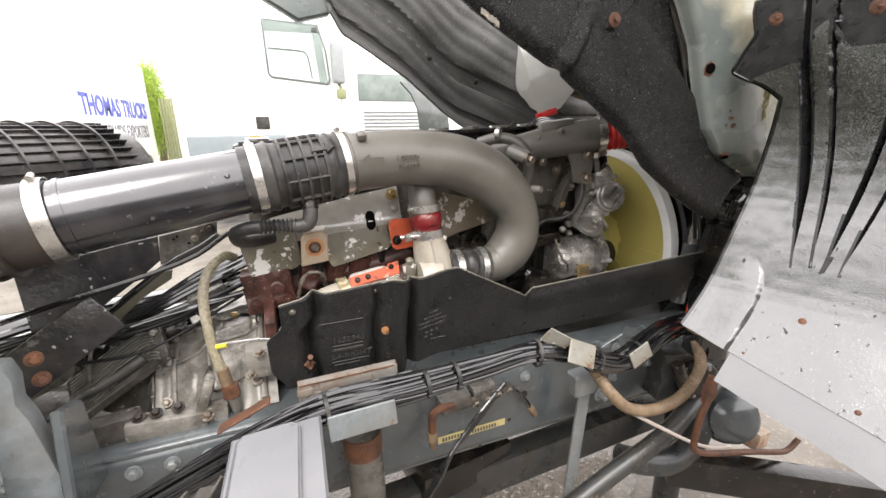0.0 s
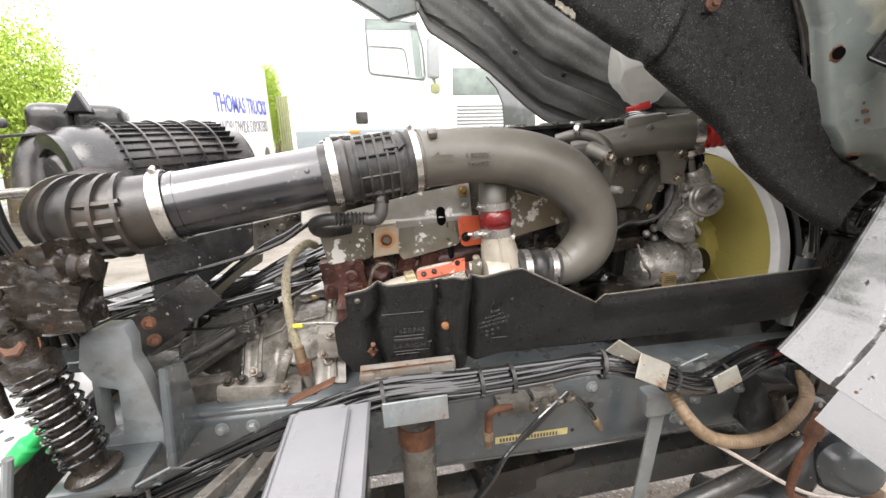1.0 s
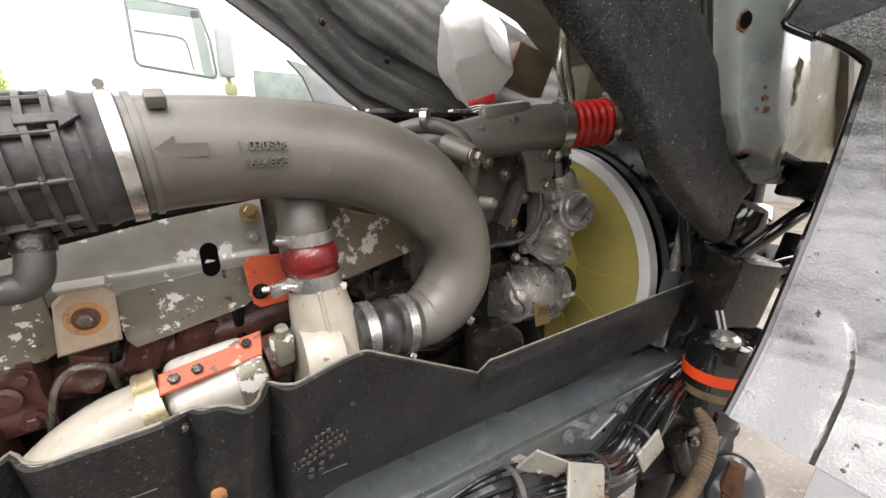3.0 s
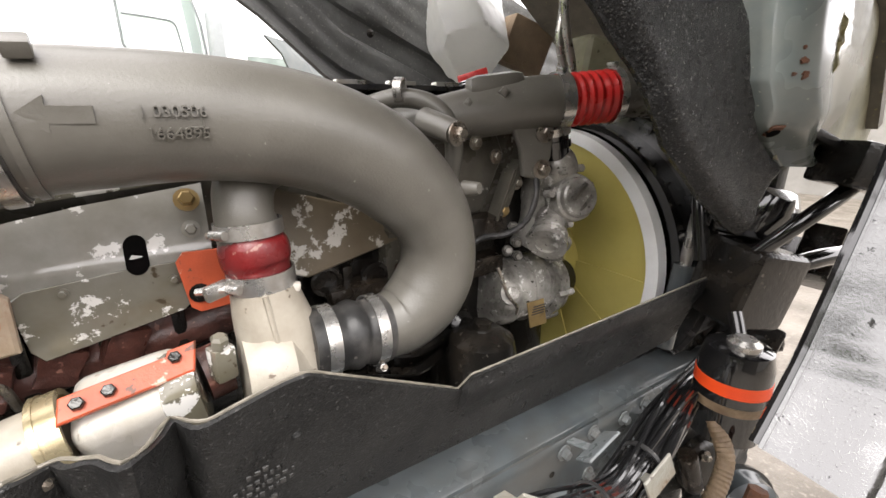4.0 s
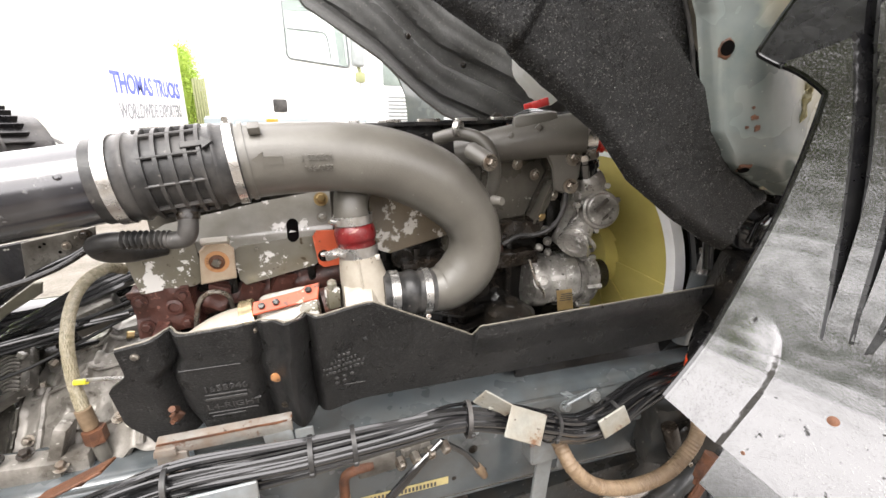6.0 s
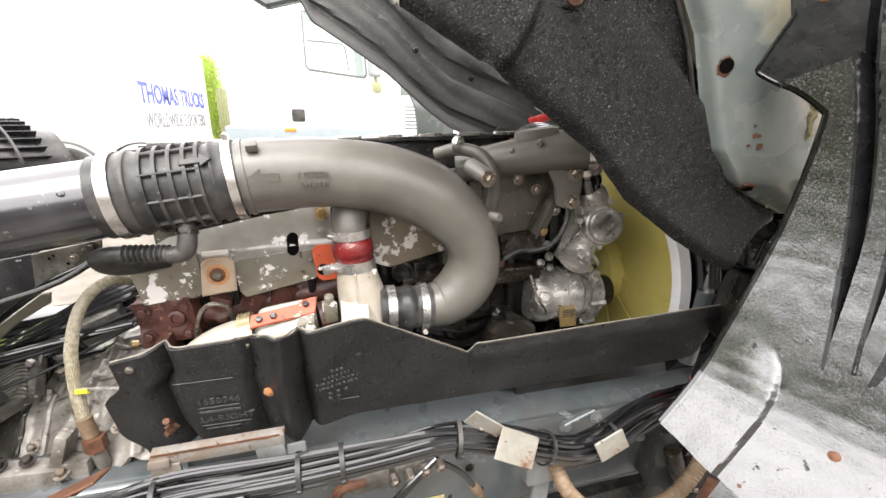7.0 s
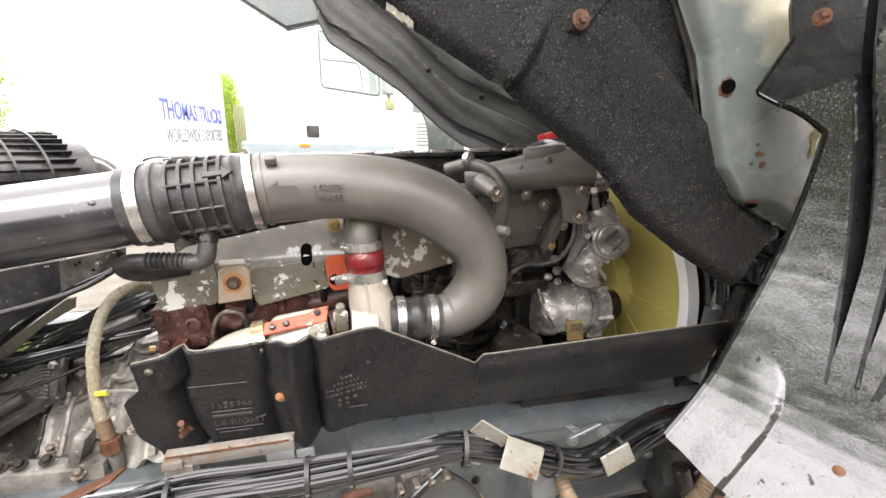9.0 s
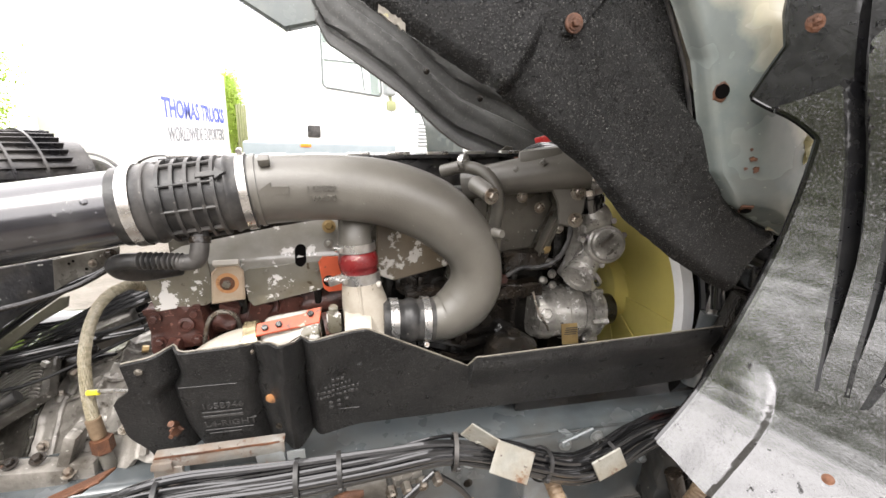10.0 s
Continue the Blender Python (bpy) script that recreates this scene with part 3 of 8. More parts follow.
box(bm, (0, 60, -0.1), (400, 400, 0.2), bev=0)
solo("ground", bm, "concrete", "damp brown-grey concrete yard reaching to the horizon", "ground", kind="structure")

# wet patch whose dark brown also holds the shade under the truck
bm = B()
rim = [(0.62 + 1.0 * r * math.cos(a), 1.05 + 0.62 * r * math.sin(a)) for a, r in [(2 * math.pi * k / 48, 0.85 + 0.3 * noise.noise(Vector((math.cos(6.283 * k / 48) * 2, math.sin(6.283 * k / 48) * 2, 3)))) for k in range(48)]]
plate(bm, rim, (0, 0, 0.0005), (1, 0, 0), (0, 1, 0), 0.004, 0)
solo("oil_wet_shade", bm, "wet_oil_shade", "brown oily wet patch under the engine, shade in its colour", "puddle")

# walls out of view, added to hold back low daylight and deepen contrast
for name, c, s in (("unseen_wall_south", (0, -6.1, 1.6), (40, 0.2, 3.2)), ("unseen_wall_east", (13.1, 8, 1.6), (0.2, 28, 3.2))):
    bm = B()
    box(bm, c, s, bev=0)
    solo(name, bm, "block_wall", "plain grey wall out of view, added to cut low daylight", "wall", kind="structure")

# ---- chassis rails ----
WEB, TOP, FOOT = 0.70, 0.88, 0.60


def chassis_rail(y, sign, label):
    """A pressed channel: the web outside, flanges turned in with rounded corners."""
    r, t, w = 0.040, 0.009, 0.15
    prof = [(w, TOP), (r, TOP)] + [(r - r * math.sin(a), TOP - r + r * math.cos(a)) for a in (0.4, 0.8, 1.2)] + [(0, TOP - r), (0, FOOT + r)]
    prof += [(r - r * math.cos(a), FOOT + r - r * math.sin(a)) for a in (0.4, 0.8, 1.2)] + [(r, FOOT), (w, FOOT), (w, FOOT + t), (t, FOOT + t), (t, TOP - t), (w, TOP - t)]
    bm = B()
    plate(bm, [(p[0] * sign, p[1]) for p in prof], (-2.6, y, 0), (0, 1, 0), (0, 0, 1), 0.001, 0)
    for v in bm.verts:
        if v.co.x > -2.5995:
            v.co.x = 1.95
    rail = thing("chassis_rail", (-0.3, y, FOOT), label, "chassis rail", "chassis rails")
    part("channel", bm, "rail", rail)
    return rail


near_rail = chassis_rail(WEB, 1, "grey-blue painted steel chassis rail with bolts and a pale identity strip")
far_rail = chassis_rail(1.56, -1, "grey-blue painted steel chassis rail on the far side")
for x, z in ((-0.40, 0.835), (-0.31, 0.835), (-0.235, 0.835), (-0.16, 0.832), (-0.40, 0.70), (-0.31, 0.70), (0.96, 0.84), (1.05, 0.85), (1.16, 0.84), (1.24, 0.85), (1.05, 0.74), (1.20, 0.76), (0.70, 0.83), (1.34, 0.84)):
    part("bolt", bolt(B(), (x, WEB, z), (0, -1, 0), 0.011, 0.012), "rail_light", near_rail)
for x, z, r in ((0.70, 0.765, 0.012), (0.735, 0.69, 0.005), (0.65, 0.685, 0.006), (0.62, 0.79, 0.006), (0.55, 0.62, 0.005), (1.10, 0.80, 0.007), (0.93, 0.80, 0.007)):
    bm = B()
    lathe(bm, (x, WEB - 0.0005, z), (0, -1, 0), [(0, r), (0.0008, r)], 16)
    part("hole", bm, "dark", near_rail, "dark drilled hole")
bm = B()
plate(bm, [(0, 0), (0.222, 0), (0.222, 0.022), (0, 0.022)], (0.412, WEB - 0.001, 0.673), (1, 0, 0.01), (0, 0, 1), 0.0015, 0)
strip = part("identity_strip", bm, "yellow_tag", near_rail, "pale yellow strip with a row of dark bars")
for k in range(19):
    bm = B()
    box(bm, (0.428 + k * 0.0095, WEB - 0.003, 0.684), (0.0055, 0.001, 0.012), bev=0)
    part("bar", bm, "ink", strip)

# cross members under the engine, and the lower pipes and beams between the gaps
bm = B()
tube(bm, [(0.70, 0.57, 0.36), (0.95, 0.56, 0.49), (1.09, 0.55, 0.558), (1.193, 0.55, 0.611), (1.28, 0.56, 0.66), (1.5, 0.60, 0.70)], 0.03, 16, 6)
solo("steel_tube", bm, "rail_dark", "long dark grey steel tube low beside the rail", "pipe")
bm = B()
box(bm, (0.9, 0.86, 0.35), (2.4, 0.09, 0.13), (0, -3, 0), 0.008)
solo("lower_beam", bm, "rail_dark", "dark blue-grey beam running under the chassis rail", "beam")
bm = B()
box(bm, (0.55, 0.98, 0.40), (0.36, 0.34, 0.12), (0, 0, 8), 0.015)
solo("belly_tank", bm, "dark", "dark wet-looking box slung below the engine", "tank")
bm = B()
tube(bm, [(1.02, 0.60, 0.50), (1.105, 0.57, 0.475), (1.20, 0.55, 0.465), (1.285, 0.55, 0.50), (1.33, 0.56, 0.57), (1.36, 0.60, 0.66)], 0.042, 18, 8)
solo("lower_hose", bm, "rail_dark", "thick dark bent pipe below the wheel arch", "pipe")
bm = B()
box(bm, (1.75, 0.2, 0.42), (1.3, 0.07, 0.12), (0, 0, -35), 0.01)
solo("bumper_beam", bm, "dark", "dark steel beam near the ground", "beam")
bmc = thing("brake_chamber", (1.40, 0.5, 0.5), "round blue-grey pressed steel brake chamber with pipes", "brake chamber")
bm = B()
lathe(bm, (1.415, 0.53, 0.60), (-0.45, -0.85, 0.25), [(-0.02, 0.075), (0.0, 0.090), (0.012, 0.092), (0.02, 0.086), (0.05, 0.080), (0.066, 0.062), (0.072, 0.03), (0.074, 0.01)], 32)
part("dome", bm, "rail", bmc)
part("clamp_ring", pipe_ring(B(), (1.412, 0.525, 0.602), (-0.45, -0.85, 0.25), 0.088, 0.097, 0.014, 36), "rail_dark", bmc)
part("mount_pad", rough_box((1.49, 0.47, 0.53), (0.09, 0.05, 0.06), (0, 12, 10), 0.003, 6), "cream_rust", bmc, "cream rust-edged pad")
bm = B()
tube(bm, [(1.150, 0.43, 0.86), (1.130, 0.42, 0.81), (1.112, 0.42, 0.765), (1.105, 0.42, 0.70), (1.108, 0.42, 0.655), (1.135, 0.42, 0.630), (1.20, 0.42, 0.603), (1.387, 0.42, 0.545), (1.55, 0.42, 0.489), (1.60, 0.42, 0.485), (1.64, 0.42, 0.51)], 0.0095, 10, 6)
part("copper_pipe", bm, "rust", bmc, "rust-brown bent brake pipe")
bm = B()
lathe(bm, (1.146, 0.43, 0.845), (-0.25, -0.05, -1), [(-0.03, 0.016), (0.0, 0.018), (0.004, 0.021), (0.03, 0.021), (0.034, 0.016), (0.05, 0.014)], 6)
part("union_nut", bm, "rust", bmc, "rusty union nut")
bm = B()
tube(bm, [(0.95, 0.51, 0.755), (1.013, 0.50, 0.713), (1.17, 0.48, 0.610), (1.25, 0.46, 0.575), (1.33, 0.45, 0.56)], 0.0055, 8, 6)
part("brake_line", bm, "pale_line", bmc, "thin pale brake line")

# ---- moulded side shield ----
OUT = [(-0.005, 0.965), (0.0, 1.13), (0.028, 1.155), (0.032, 1.205), (0.10, 1.219), (0.227, 1.228), (0.240, 1.219), (0.270, 1.231), (0.305, 1.238),
       (0.322, 1.221), (0.454, 1.229), (0.684, 1.100), (0.694, 1.126), (1.36, 1.158), (1.42, 1.05), (1.10, 0.995), (0.764, 0.968), (0.30, 0.957)]


def shield_y(x, z):
    y = 0.62 + 0.3 * (1.228 - z) + 0.03 * smooth(0.32, 0.45, x)
    for c, w, d in ((0.105, 0.014, 0.036), (0.245, 0.012, 0.024), (0.30, 0.016, -0.030), (0.330, 0.012, 0.034)):
        y += d * math.exp(-((x - c - 0.03 * (1.228 - z)) / w) ** 2)
    if x > 0.69:
        top = 1.126 + 0.048 * (x - 0.694)
        y += 0.006 * smooth(top - 0.03, top, z) ** 1.5 - 0.010 * smooth(top - 0.10, top - 0.03, z)
    return y


def top_edge(x):
    return along([(a, b) for a, b in OUT[3:14]], x)[0]


def low_edge(x):
    return along([(-0.005, 0.965), (0.30, 0.957), (0.764, 0.962), (1.10, 0.966), (1.42, 0.985)], x)[0]


def shield_at(u, v):
    x = lerp(0.032, 1.36, u)
    z = lerp(low_edge(x), top_edge(x), v)
    return (x - 0.034 * smooth(0.78, 0.62, v) * (1 - u) ** 8 + 0.03 * smooth(0.3, 0.0, v) * (1 - u) ** 12, shield_y(x, z), z)


shield = thing("side_shield", (0.5, 0.69, 0.957), "black moulded fibre engine side shield with ribs and raised lettering", "engine shield")
bm = B()
sheet(bm, shield_at, 300, 24, 0.005)
part("panel", bm, "shield", shield)
bm = B()
tube(bm, [Vector(shield_at(k / 90, 1.0)) + Vector((0, 0.0015, 0.0012)) for k in range(91)], 0.0018, 6, 2)
part("raw_edge", bm, "raw_edge", shield, "pale raw moulded edge")
lean = math.degrees(math.atan(0.3))


def on_shield(x, z, off=0.006):
    return pose(x, shield_y(x, z) - off, z, 90 + lean, 0, 0)


for text, x, z, s in (("1658946", 0.130, 1.110, 0.023), ("1658946", 0.137, 1.080, 0.022), ("L4-RIGHT", 0.134, 1.029, 0.023)):
    letters(text, s, on_shield(x, z), "raised_edge", 0.0025, "raised_lettering", shield, "raised black lettering")
for x, z, w, h in ((0.108, 1.118, 0.015, 0.003), (0.137, 1.070, 0.072, 0.004), (0.137, 1.058, 0.072, 0.007), (0.134, 1.020, 0.090, 0.002), (0.140, 1.010, 0.06, 0.003), (0.110, 1.142, 0.10, 0.0015),
                   (0.362, 1.022, 0.075, 0.002)):
    bm = B()
    box(bm, (0, 0, 0), (w, h, 0.002), bev=0.0005, seg=1)
    bmesh.ops.transform(bm, matrix=on_shield(x + w / 2, z) @ pose(0, 0, 0), verts=bm.verts)
    part("raised_bar", bm, "raised_edge", shield)
# rows of short raised strokes where the small writing cannot be read
stroke = random.Random(5)
for z, x0, x1 in ((1.112, 0.385, 0.412), (1.098, 0.370, 0.420), (1.084, 0.345, 0.440), (1.070, 0.352, 0.438)):
    x = x0
    while x < x1:
        w = stroke.uniform(0.003, 0.007)
        bm = B()
        box(bm, (0, stroke.uniform(-0.001, 0.001), 0), (w, stroke.uniform(0.006, 0.009), 0.002), bev=0.0005, seg=1)
        bmesh.ops.transform(bm, matrix=on_shield(x, z), verts=bm.verts)
        part("raised_bar", bm, "raised_edge", shield)
        x += w + stroke.uniform(0.002, 0.004)
for k in range(5):
    bm = B()
    p = on_shield(0.378 + 0.016 * (k % 3), 1.052 - 0.014 * (k // 3))
    lathe(bm, p.translation, (0, -1, -0.3), [(0, 0.0045), (0.002, 0.0045), (0.003, 0.003)], 10)
    part("raised_dot", bm, "raised_edge", shield)
for x, z, material, r in ((0.058, 1.19, "bolt", 0.007), (0.24, 1.205, "bolt", 0.006), (0.268, 1.092, "burnt", 0.013), (0.275, 1.01, "dark", 0.01), (0.44, 1.14, "shield", 0.006)):
    bm = B()
    lathe(bm, (x, shield_y(x, z) - 0.004, z), (0, -1, -0.3), [(0, r), (0.004, r), (0.006, r * 0.6)], 14)
    part("fastener", bm, material, shield, "rusty round fastener" if material == "burnt" else "")
bm = B()
tube(bm, [(0.085, shield_y(0.085, 1.045) - 0.004, 1.045), (0.085, shield_y(0.085, 1.04) - 0.028, 1.062)], 0.006, 10, 2, wave=lambda i, s: 1.0)
lathe(bm, (0.083, shield_y(0.083, 1.03) - 0.004, 1.03), (0, -1, 0.2), [(0, 0.014), (0.003, 0.014), (0.006, 0.009), (0.03, 0.005)], 4)
part("rusty_stud", bm, "rust", shield, "rusty stud with a square washer")

# the pressed bracket under the shield
brk = thing("shield_bracket", (0.18, 0.66, 0.88), "rust-stained grey pressed steel bracket bolted on the chassis rail", "bracket")
bm = B()
box(bm, (0.168, 0.651, 0.999), (0.236, 0.018, 0.006), (12, -1, 0), 0.002)
box(bm, (0.168, 0.641, 0.986), (0.236, 0.005, 0.026), (4, -1, 0), 0.002)
part("channel", bm, "tab_paint", brk)
part("rust_seam", rough_box((0.165, 0.6385, 0.9995), (0.225, 0.003, 0.003), (0, -1, 0), 0.0012, 8), "rust", brk, "rusted front seam")
part("lug", rough_box((0.074, 0.640, 0.952), (0.050, 0.012, 0.052), (0, 4, 0), 0.002, 6), "tab_paint", brk, "rust-stained end lug")
part("rust_cap", rough_box((0.066, 0.6375, 0.982), (0.036, 0.012, 0.016), (0, 4, 0), 0.003, 6), "tab_paint", brk, "rusty end of the channel")
bm = B()
box(bm, (0.258, 0.645, 0.962), (0.055, 0.012, 0.036), (0, -8, 0), 0.005)
part("lug", bm, "rail_light", brk)
bm = B()
box(bm, (0.168, 0.660, 0.962), (0.13, 0.008, 0.03), (0, -1, 0), 0.002)
part("back_web", bm, "rail", brk)
bm = B()
box(bm, (0.165, 0.640, 0.936), (0.125, 0.02, 0.022), (-10, -2, 0), 0.008, 4)
part("step", bm, "tab_paint", brk, "rusty grey step pressing")
bm = B()
box(bm, (0.307, 0.645, 0.950), (0.036, 0.006, 0.044), (0, -3, 0), 0.003)
solo("tab_plate", bm, "rail_light", "small square grey steel tab above the rail", "bracket")

# ---- intake line: ribbed filter elbow, black pipe, sleeve, grey elbow ----
A0, A1, A2 = Vector((-0.352, 0.752, 1.402)), Vector((0.005, 0.822, 1.452)), Vector((0.222, 0.842, 1.479))
AX = (A1 - A0).normalized()
AX2 = (A2 - A1).normalized()
RP = 0.074
pipe = thing("intake_pipe", (-0.17, 0.79, 1.33), "scuffed gloss black steel intake pipe", "intake pipe")
bm = B()
tube(bm, [A0 - AX * 0.03, A0, A0 + AX * 0.018, A1 - AX * 0.015, A1 + AX * 0.03], RP, 48, 6)
part("pipe_wall", bm, "black_pipe", pipe)
bm = B()
pipe_ring(bm, A0 + AX * 0.03, AX, RP - 0.002, RP + 0.0025, 0.008, 48)
part("bead", bm, "black_pipe", pipe)
for t, a in ((0.88, 0.35),):
    p = A0.lerp(A1, t)
    d = Vector((0, -math.cos(a), math.sin(a)))
    bm = B()
    lathe(bm, p + d * (RP - 0.001), d, [(0, 0.006), (0.003, 0.006), (0.005, 0.003)], 12)
    part("rivet", bm, "black_pipe", pipe)
clamp_band("hose_clamp", A0, AX, RP + 0.006, 0.026, "intake clamps", screw=(0, -0.2, 1))

# rubber sleeve with a grid of ribs
sleeve = thing("intake_sleeve", (0.11, 0.83, 1.37), "grey-black ribbed rubber intake sleeve with an arrow", "rubber sleeve")
bm = B()
L = (A2 - A1).length
tube(bm, [(*(A1 + AX2 * (L * t)), r) for t, r in ((-0.08, RP + 0.004), (0.12, RP + 0.005), (0.2, RP + 0.009), (0.28, RP + 0.002), (0.78, RP + 0.002), (0.84, RP + 0.008), (0.9, RP + 0.004), (1.03, RP + 0.003))], seg=48, n=5)
part("sleeve_wall", bm, "rubber", sleeve)
for t in (0.32, 0.43, 0.54, 0.65, 0.75):
    part("hoop_rib", pipe_ring(B(), A1 + AX2 * (L * t), AX2, RP + 0.001, RP + 0.0095, 0.0065, 48), "rubber", sleeve)
u, v, _ = frame_of(AX2)
for k in range(10):
    w = 2 * math.pi * k / 10 + 0.15
    o = math.cos(w) * u + math.sin(w) * v
    bm = B()
    box(bm, (0, 0, 0), (L * 0.46, 0.006, 0.009), bev=0.002, seg=1)
    m = Matrix.Translation(A1 + AX2 * (L * 0.535) + o * (RP + 0.0055)) @ Matrix((AX2, o.cross(AX2), o)).transposed().to_4x4()
    bmesh.ops.transform(bm, matrix=m, verts=bm.verts)
    part("long_rib", bm, "rubber", sleeve)
o = Vector((0, -0.8, 0.6))
o = (o - AX2 * o.dot(AX2)).normalized()
bm = B()
plate(bm, [(-0.028, -0.006), (0.006, -0.006), (0.006, -0.014), (0.026, 0), (0.006, 0.014), (0.006, 0.006), (-0.028, 0.006)], A1 + AX2 * (L * 0.75) + o * (RP + 0.006), AX2, o.cross(AX2), 0.006, 0.001)
part("arrow", bm, "rubber", sleeve, "raised rubber arrow")
clamp_band("hose_clamp", A1 + AX2 * 0.012, AX2, RP + 0.006, 0.02, "intake clamps", screw=(0, 0.5, 1))
clamp_band("hose_clamp", A2 - AX2 * 0.004, AX2, RP + 0.005, 0.016, "intake clamps", screw=(0, -0.1, 1))

# the grey cast elbow
elbow = thing("intake_elbow", (0.62, 0.83, 1.1), "grey painted cast intake elbow curving down to the turbo", "intake elbow")
ELB = [(*(A2 + AX2 * 0.002), 0.074), (0.30, 0.846, 1.485, 0.0735), (0.41, 0.846, 1.487, 0.073), (0.52, 0.844, 1.473, 0.076), (0.615, 0.842, 1.437, 0.078), (0.672, 0.84, 1.395, 0.075), (0.714, 0.84, 1.35, 0.069),
       (0.737, 0.84, 1.295, 0.065), (0.735, 0.84, 1.238, 0.067), (0.708, 0.84, 1.192, 0.067), (0.668, 0.838, 1.164, 0.061), (0.64, 0.837, 1.157, 0.056), (0.615, 0.836, 1.155, 0.053)]
part("elbow_body", tube(B(), ELB, seg=48, n=8), "grey_cast", elbow)
part("lip", pipe_ring(B(), A2 + AX2 * 0.018, AX2, 0.070, 0.078, 0.008, 48), "grey_cast", elbow)
bm = B()
box(bm, (0.262, 0.792, 1.548), (0.022, 0.022, 0.016), (30, -5, 5), 0.003)
part("lug", bm, "grey_cast", elbow)
bm = B()
lathe(bm, (0.776, 0.79, 1.385), (0.35, -0.93, 0.1), [(-0.02, 0.014), (0.006, 0.011), (0.010, 0.009)], 12)
part("boss", bm, "grey_cast", elbow)


def on_elbow(x, up):
    """A pose on the near face of the straight run, up radians above its middle line."""
    c = Vector((x, 0.846, 1.486))
    d = Vector((0, -math.cos(up), math.sin(up)))
    return pose(*(c + d * 0.0725), 90 - math.degrees(up), -1.5, 0)


letters("1 030506", 0.0165, on_elbow(0.342, 0.03), "grey_cast", 0.0045, "raised_lettering", elbow, "small raised casting number")
letters("1664895", 0.0165, on_elbow(0.347, -0.26), "grey_cast", 0.0045, "raised_lettering", elbow, "small raised casting number")
bm = B()
for w, h, dx, dz in ((0.013, 0.002, 0, 0.009), (0.013, 0.002, 0, -0.009), (0.002, 0.018, 0.0065, 0)):
    box(bm, (dx, dz, 0), (w, h, 0.003), bev=0.0005, seg=1)
bmesh.ops.transform(bm, matrix=on_elbow(0.392, 0.03), verts=bm.verts)
part("cast_mark", bm, "grey_cast", elbow)
bm = B()
plate(bm, [(-0.034, 0), (-0.010, 0.017), (-0.010, 0.008), (0.024, 0.008), (0.024, -0.008), (-0.010, -0.008), (-0.010, -0.017)], on_elbow(0.285, 0.05).translation + Vector((0, 0.001, 0)), (1, 0, 0.02), (0, -0.05, 1), 0.004, 0)
part("raised_arrow", bm, "grey_cast", elbow)

# hose between the elbow and the compressor inlet
EH = Vector((0.615, 0.836, 1.155))
bm = B()
tube(bm, [(0.628, 0.836, 1.155, 0.056), (0.605, 0.836, 1.156, 0.056), (0.585, 0.836, 1.157, 0.052), (0.570, 0.835, 1.158, 0.057), (0.552, 0.835, 1.158, 0.052), (0.53, 0.834, 1.159, 0.054), (0.50, 0.833, 1.16, 0.054)], seg=32, n=4)
solo("inlet_hose", bm, "rubber", "short black convoluted rubber hose at the turbo inlet", "hose")
clamp_band("hose_clamp", (0.607, 0.836, 1.156), (1, 0, -0.02), 0.0565, 0.018, "inlet clamps", screw=(0, -0.6, -0.9))
clamp_band("hose_clamp", (0.528, 0.834, 1.159), (1, 0, -0.02), 0.0545, 0.02, "inlet clamps", screw=(0, 0.5, -1))

# ---- breather hose under the sleeve ----
br = thing("breather_hose", (0.05, 0.82, 1.3), "black corrugated rubber breather hose with moulded elbows", "hose")
part("upper_elbow", tube(B(), [(0.128, 0.80, 1.405, 0.017), (0.126, 0.79, 1.365, 0.018), (0.118, 0.79, 1.345, 0.018), (0.100, 0.79, 1.34, 0.017), (0.085, 0.793, 1.341, 0.016)], seg=18, n=5), "rubber", br)
part("corrugation", tube(B(), [(0.092, 0.793, 1.341), (0.05, 0.797, 1.343), (0.01, 0.80, 1.344)], 0.0155, 18, 36, wave=lambda i, s: 1 + 0.2 * math.sin(s * 2 * math.pi / 0.0098)), "rubber", br)
part("lower_elbow", tube(B(), [(0.012, 0.80, 1.344, 0.0165), (-0.02, 0.805, 1.342, 0.0165), (-0.045, 0.82, 1.33, 0.0165), (-0.045, 0.85, 1.305, 0.016), (-0.02, 0.90, 1.285, 0.016), (0.03, 0.95, 1.28, 0.016)], seg=18, n=6), "rubber", br)
part("collar", pipe_ring(B(), (0.127, 0.797, 1.385), (0, 0.3, 1), 0.016, 0.0205, 0.014, 20), "dark_rust", br, "rusty clip")

# ---- olive heat bracket, turbo and manifold ----
hb = thing("manifold_heat_shield", (0.2, 0.95, 1.15), "chipped olive-painted steel heat shield bolted along the engine", "heat shield")
def panel_at(u, v):
    x = lerp(-0.06, 0.40, u)
    lo = along([(-0.06, 1.262), (0.20, 1.262), (0.40, 1.278)], x)[0]
    hi = along([(-0.06, 1.278), (0.03, 1.328), (0.25, 1.37), (0.40, 1.392)], x)[0]
    z = lerp(lo, hi, v)
    return (x, 0.956 + 0.5 * max(0, z - 1.285 - 0.04 * x) + 0.0015 * noise.noise(Vector((x * 30, z * 30, 2))), z)


